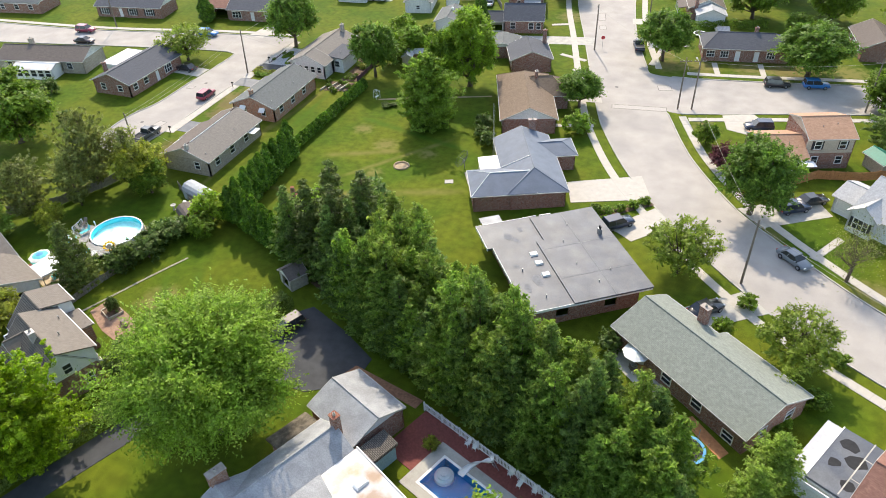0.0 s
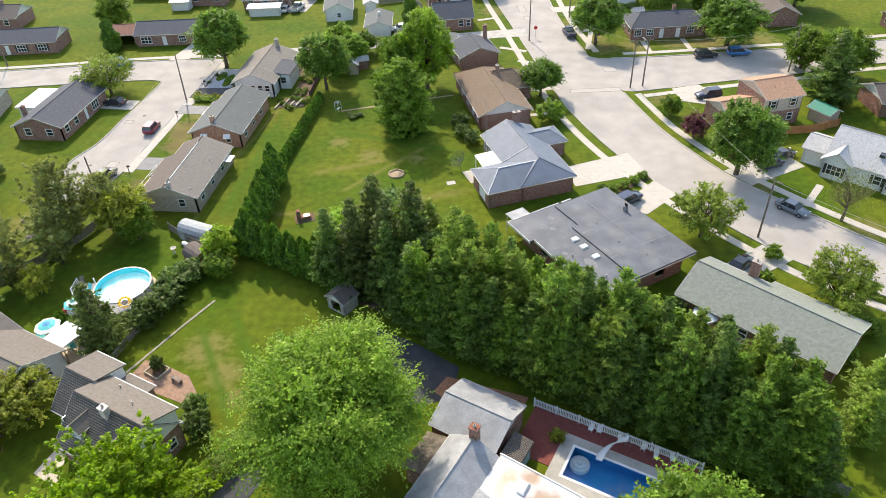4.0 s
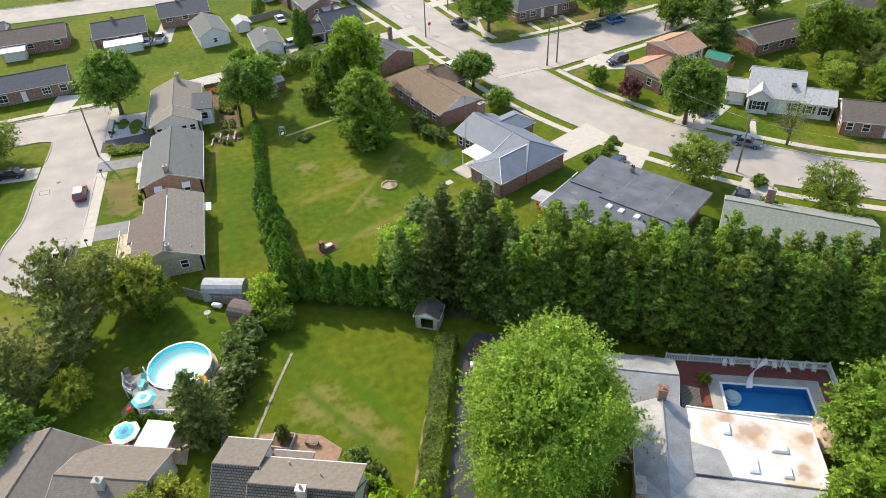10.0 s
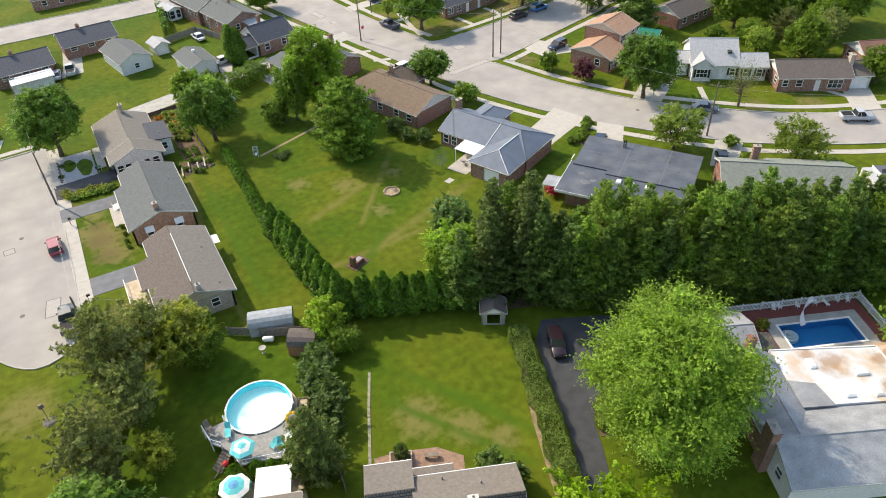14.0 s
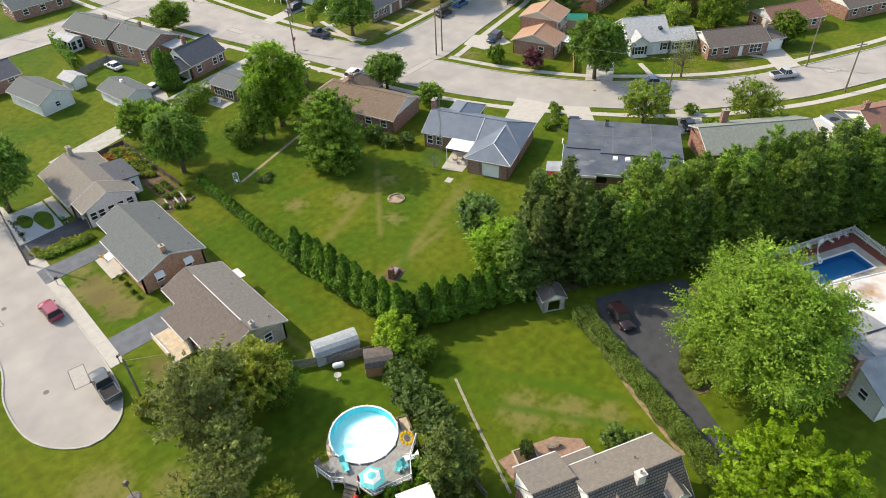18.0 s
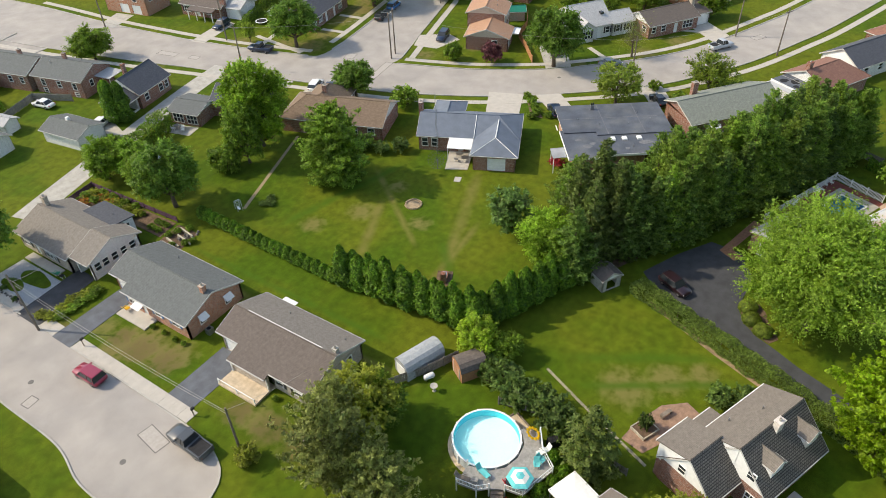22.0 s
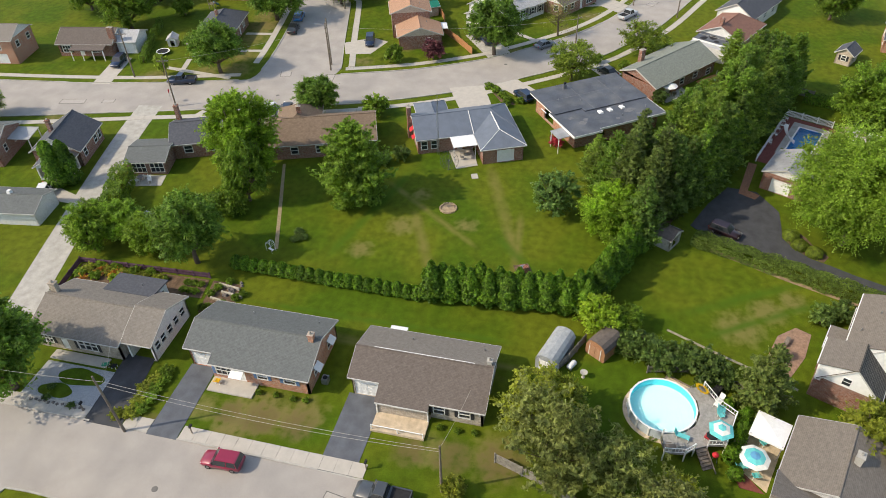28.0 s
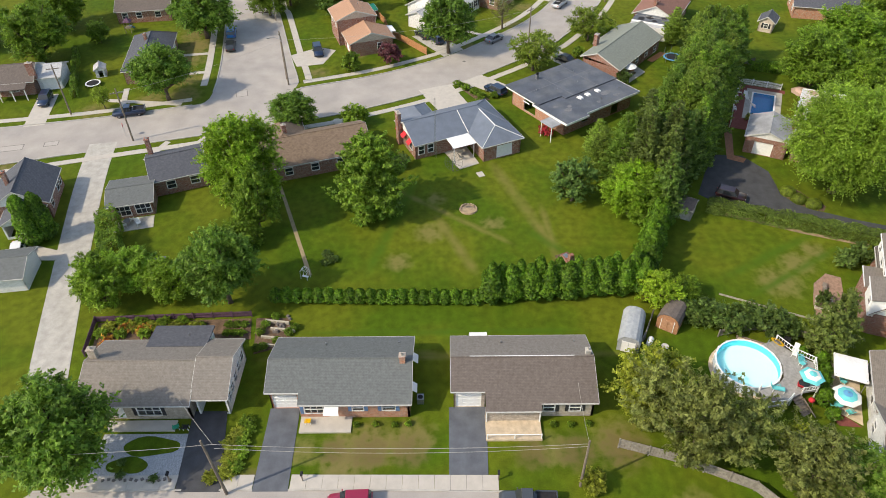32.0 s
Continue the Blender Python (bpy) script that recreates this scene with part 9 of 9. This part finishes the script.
def car(label, kind, color, x, y, yaw, name=None):
    t = thing(name or {"pickup": "pickup_truck", "suv": "suv", "sedan": "car"}[kind], label, "pickup" if kind == "pickup" else "car", pose(x, y, 0.03, 0, 0, yaw))
    L2 = {"pickup": 2.75, "suv": 2.32, "sedan": 2.3}[kind]
    hi = {"pickup": 1.05, "suv": 1.0, "sedan": 0.88}[kind]
    if kind == "pickup":
        st = [(-L2, 0.5, 0.95, 0.88), (-L2 + 0.1, 0.42, 1.05, 0.96), (0.2, 0.35, 1.08, 0.98), (L2 - 0.5, 0.35, 1.05, 0.96), (L2, 0.5, 0.85, 0.82)]
        lo, up = (-0.55, 1.25), (-0.35, 0.65)
        top = 1.82
    elif kind == "suv":
        st = [(-L2, 0.5, 0.85, 0.8), (-L2 + 0.12, 0.34, 0.98, 0.9), (-1.0, 0.26, 1.02, 0.93), (0.9, 0.26, 1.0, 0.93), (L2 - 0.3, 0.32, 0.88, 0.88), (L2, 0.45, 0.72, 0.74)]
        lo, up, top = (-2.2, 1.05), (-1.95, 0.35), 1.66
    else:
        st = [(-L2, 0.45, 0.8, 0.76), (-L2 + 0.15, 0.32, 0.9, 0.86), (-1.0, 0.22, 0.92, 0.9), (0.9, 0.22, 0.9, 0.9), (L2 - 0.35, 0.28, 0.76, 0.85), (L2, 0.4, 0.62, 0.7)]
        lo, up, top = (-1.75, 1.05), (-1.0, 0.35), 1.44
    part("body", cached(("carb", kind, color.name), lambda: loft(st).mesh("body", color, True)), None, t)
    z0 = hi - 0.04
    w0, w1 = (0.9, 0.72) if kind != "sedan" else (0.84, 0.66)

    def cabin():
        b = B()
        b.v = [(x_, s * w, z) for z, (a, c), w in ((z0, lo, w0), (top - 0.04, up, w1)) for x_ in (a, c) for s in (-1, 1)]
        b.f = [(0, 1, 3, 2)[::-1], (4, 6, 7, 5), (0, 2, 6, 4), (1, 5, 7, 3), (0, 4, 5, 1), (2, 3, 7, 6)]
        return b.mesh("glasshouse", GLASS)
    part("glasshouse", cached(("carw", kind), cabin), None, t)
    part("roof", cached(("carr", kind, color.name), lambda: box((up[0] + up[1]) / 2, 0, top - 0.05, up[1] - up[0] + 0.06, 2 * w1 + 0.04, 0.07, 0, 0.94).mesh("roof", color)), None, t)
    for s in (-1, 1):
        for q in (0.0, 0.5):
            xm = lo[0] + (lo[1] - lo[0]) * (0.42 if q else 0.04)
            part("pillar", cached(("pil", kind, color.name, s, q), lambda: B().tube([(xm, s * (w0 + 0.005), z0), (up[0] + (up[1] - up[0]) * (0.45 if q else 0.03), s * (w1 + 0.005), top - 0.03)], 0.04, 4).mesh("pillar", color)), None, t)
        part("mirror", cached(("mir", kind, color.name, s), lambda: box(lo[1] - 0.25, s * (w0 + 0.12), z0 + 0.05, 0.12, 0.22, 0.16).mesh("mirror", color)), None, t)
        part("headlight", cached(("hl", kind, s), lambda: box(L2 - 0.14, s * 0.62, 0.6, 0.14, 0.3, 0.16).mesh("headlight", LAMP_W)), None, t)
        part("tail_light", cached(("tl", kind, s), lambda: box(-L2 + 0.06, s * 0.68, 0.68, 0.12, 0.22, 0.2).mesh("tail_light", LAMP_R)), None, t)
        for wx in (-L2 * 0.6, L2 * 0.6):
            wh = part("wheel", cached(("tyre", kind), lambda: B().lathe([(0.2, -0.1), (0.31, -0.1), (0.34, -0.06), (0.34, 0.06), (0.31, 0.1), (0.2, 0.1)], 0, 0, 0, 18).mesh("wheel", BLACK, True)), None, t, m=pose(wx, s * 0.83, 0.34, 90, 0, 0))
            part("rim", cached(("rim", kind), lambda: B().lathe([(0.0, -0.08), (0.21, -0.09), (0.21, 0.09), (0.0, 0.08)], 0, 0, 0, 14).mesh("rim", METAL)), None, wh)
    if kind == "pickup":
        part("bed_liner", cached("liner", lambda: box(-1.7, 0, 1.06, 1.85, 1.62, 0.03).mesh("bed_liner", BLACK)), None, t, "black truck bed")
        for s in (-1, 1):
            part("bed_rail", cached(("br", color.name, s), lambda: box(-1.7, s * 0.86, 1.04, 2.0, 0.12, 0.16).mesh("bed_rail", color)), None, t)
        part("tailgate", cached(("tg", color.name), lambda: box(-2.66, 0, 0.98, 0.1, 1.7, 0.22).mesh("tailgate", color)), None, t)
    return t


PN = {k: paint("paint_" + k, c) for k, c in dict(charcoal=(0.055, 0.062, 0.07), red=(0.25, 0.014, 0.045), silver=(0.42, 0.44, 0.46), grey=(0.16, 0.19, 0.21), black=(0.015, 0.017, 0.02), blue=(0.006, 0.018, 0.05), brightblue=(0.01, 0.16, 0.42), white=(0.72, 0.72, 0.72), maroon=(0.022, 0.008, 0.011), steel=(0.15, 0.175, 0.20)).items()}
car("dark red hatchback SUV parked in the street", "suv", PN["red"], -87.45, 98.7, 92).scale = (0.92, 0.95, 0.95)
car("dark grey pickup truck with a black bed liner", "pickup", PN["charcoal"], -87.6, 82.0, 88)
car("black car parked on the driveway", "sedan", PN["black"], -99.3, 108.3, 175)
car("silver blue sedan parked at the kerb", "sedan", PN["steel"], 15.3, 79.6, -44)
car("black sedan parked on the driveway", "sedan", PN["black"], 5.6, 66.6, 45)
car("dark blue car parked beside the house", "suv", PN["blue"], -6.9, 80.6, 42)
car("dark blue pickup truck parked at the kerb", "pickup", PN["blue"], -13.4, 145.0, 104)
car("black SUV parked along the side street", "suv", PN["black"], 13.2, 133.4, 11)
car("bright blue car parked along the side street", "suv", PN["brightblue"], 19.8, 134.8, 11)
car("dark blue SUV on the corner driveway", "suv", PN["blue"], 10.4, 115.2, 195)
car("silver pickup truck in the street", "pickup", PN["silver"], 33.6, 63.8, -32)
car("white car on the side driveway", "suv", PN["white"], -20.4, 123.6, 20)
car("dark blue car on the side driveway", "sedan", PN["blue"], -19.6, 120.8, 20)
car("dark blue SUV on the far driveway", "suv", PN["blue"], -8.4, 162.0, 190)
car("maroon car on the asphalt driveway", "suv", PN["maroon"], -39.6, 48.2, -116).scale = (0.92, 0.92, 0.92)
car("silver car by the back garage", "sedan", PN["silver"], -81.0, 159.5, 85)
car("dark pickup truck by the back garage", "pickup", PN["silver"], -78.2, 160.2, 85)
car("white car beside the garage", "sedan", PN["white"], -50.8, 147.2, 200)
car("red car parked on the side street", "suv", PN["red"], -137.0, 120.4, 8)
car("dark red car parked on the side street", "sedan", PN["maroon"], -132.0, 114.6, 8)
car("blue car parked by the far kerb", "suv", PN["brightblue"], -106.9, 126.2, 8)
car("dark SUV on the white house's driveway", "suv", PN["blue"], 15.4, 91.6, 33)
car("black car on the white house's driveway", "sedan", PN["black"], 17.8, 94.4, 33)
car("red car in the far street", "suv", PN["red"], -120.9, 193.8, 0)
car("white car in the far garden drive", "sedan", PN["white"], -51.5, 163.0, 100)


# ---------------------------------------------------------------- poles and wires
def utility_pole(x, y, h=9.5, lean=0.0, yaw=0.0, arm=True, lamp=False, label="weathered timber utility pole with a crossarm"):
    t = thing("utility_pole", label, "utility pole", pose(x, y, 0, lean, 0, yaw))
    part("shaft", B().tube([(0, 0, -0.3), (0, 0, h)], 0.16, 8, 0.1), POLE_WOOD, t)
    if arm:
        part("crossarm", box(0, 0.12, h - 0.8, 2.0, 0.1, 0.12), POLE_WOOD, t)
        for q in (-0.9, -0.4, 0.4, 0.9):
            part("insulator", B().lathe([(0.05, 0), (0.06, 0.1), (0.0, 0.16)], q, 0.12, h - 0.68, 8), METAL, t)
    if lamp:
        part("lamp_arm", B().tube([(0, 0, h - 1.6), (0, 0.9, h - 1.1), (0, 1.9, h - 1.0)], 0.04, 6), METAL, t)
        part("lamp_head", box(0, 2.1, h - 1.08, 0.22, 0.6, 0.14, 0, 0.8), METAL, t)
    return t


def wire(a, b, sag=0.7):
    pts = [(a[0] + (b[0] - a[0]) * s, a[1] + (b[1] - a[1]) * s, a[2] + (b[2] - a[2]) * s - sag * 4 * s * (1 - s)) for s in (i / 14 for i in range(15))]
    w_ = thing("overhead_wire", "thin overhead cable between poles", "cable")
    part("cable", B().tube(pts, 0.016, 4), CONCRETE_OLD, w_)


utility_pole(-86.2, 110.7, 8.8, -3.0, 0, arm=False, label="slightly leaning timber pole carrying cables")
utility_pole(-85.6, 76.8, 7.5, 0, 0, arm=False, label="short timber pole carrying cables")
wire((-86.2, 110.2, 8.2), (-85.6, 76.8, 7.0))
wire((-86.2, 110.2, 7.6), (-85.6, 76.8, 6.6), 0.9)
wire((-86.2, 110.2, 8.2), (-87.5, 140, 8.5))
wire((-85.6, 76.8, 7.2), (-76.0, 76.0, 3.6), 0.3)
wire((-86.2, 110.2, 8.2), (-77.5, 117.0, 3.2), 0.3)
for x, y, yaw, lamp in ((-87.8, 140.5, 0, False), (-132.2, 125.1, 10, False), (-62.3, 199.5, 0, False), (-21.9, 141.6, 105, False), (-2.9, 118.9, 20, False), (-0.6, 119.6, 20, True), (9.3, 73.2, -45, False), (40.9, 62.8, -30, False), (-13.0, 155.6, 105, False), (27.3, 126.8, 20, False), (35.5, 53.4, 150, False), (-21.4, 186, 100, False)):
    utility_pole(x, y, 9.5, 0, yaw, lamp=lamp)
wire((-2.9, 118.9, 8.8), (-21.9, 141.6, 8.8))
wire((-2.9, 118.9, 8.8), (9.3, 73.2, 8.8), 1.2)
wire((9.3, 73.2, 8.8), (35.5, 53.4, 8.8), 1.0)
wire((-0.6, 119.6, 8.8), (27.3, 126.8, 8.8), 0.8)
sg = thing("stop_sign", "red street sign on a thin post at the corner", "street sign", pose(-20.6, 143.2, 0, 0, 0, 20))
part("post", B().tube([(0, 0, 0), (0, 0, 2.3)], 0.03, 6), METAL, sg)
part("plate", B().lathe([(0.0, 0.0), (0.4, 0.0), (0.4, 0.03), (0.0, 0.03)], 0, 0, 0, 8), REDCLOTH, sg, m=pose(0, 0.02, 2.2, 90, 0, 0))
for x, y in ((-84.9, 103.6), (-84.9, 84.6), (-84.8, 116.6)):
    mb = thing("mailbox", "small dark mailbox on a post by the driveway", "mailbox", pose(x, y, 0, 0, 0, 90))
    part("post", box(0, 0, 0, 0.1, 0.1, 1.1), WOOD, mb)
    part("box", box(0, -0.1, 1.05, 0.22, 0.45, 0.24, 0, 0.9), BLACK, mb)
# leafless tree on the verge
bt = thing("tree", "nearly leafless grey tree on the lawn", "tree", pose(21.2, 77.6, 0))
part("trunk", B().tube([(0, 0, -0.2), (0.1, 0.1, 2.2), (0, 0.1, 4.5)], 0.24, 7, 0.1), BARK, bt)
rngb = np.random.default_rng(77)
for i in range(26):
    a, e = rngb.uniform(0, 6.28), rngb.uniform(0.5, 1.25)
    z = rngb.uniform(1.8, 4.4)
    d = np.array((math.cos(a) * math.cos(e), math.sin(a) * math.cos(e), math.sin(e)))
    ln = rngb.uniform(2.0, 3.8)
    tip = np.array((0, 0, z)) + d * ln
    bb_ = B().tube([(0, 0, z), tuple(np.array((0, 0, z)) + d * ln * 0.5 + rngb.normal(size=3) * 0.15), tuple(tip)], 0.06, 5, 0.015)
    for j in range(5):
        s_ = rngb.uniform(0.35, 0.95)
        p0 = np.array((0, 0, z)) + d * ln * s_
        bb_.tube([tuple(p0), tuple(p0 + rngb.normal(size=3) * 0.5 + np.array((0, 0, 0.5)))], 0.02, 4, 0.008)
    part("branch", bb_, BARK, bt)
k = 1800
pp = rngb.normal(size=(k, 3)) * np.array((1.5, 1.5, 1.6)) + np.array((0, 0, 5.0))
part("leaves", leaf_mesh("leaves", pp, rngb.normal(size=(k, 3)), rngb.uniform(0.08, 0.16, k), LEAF_OLIVE, rngb), None, bt)
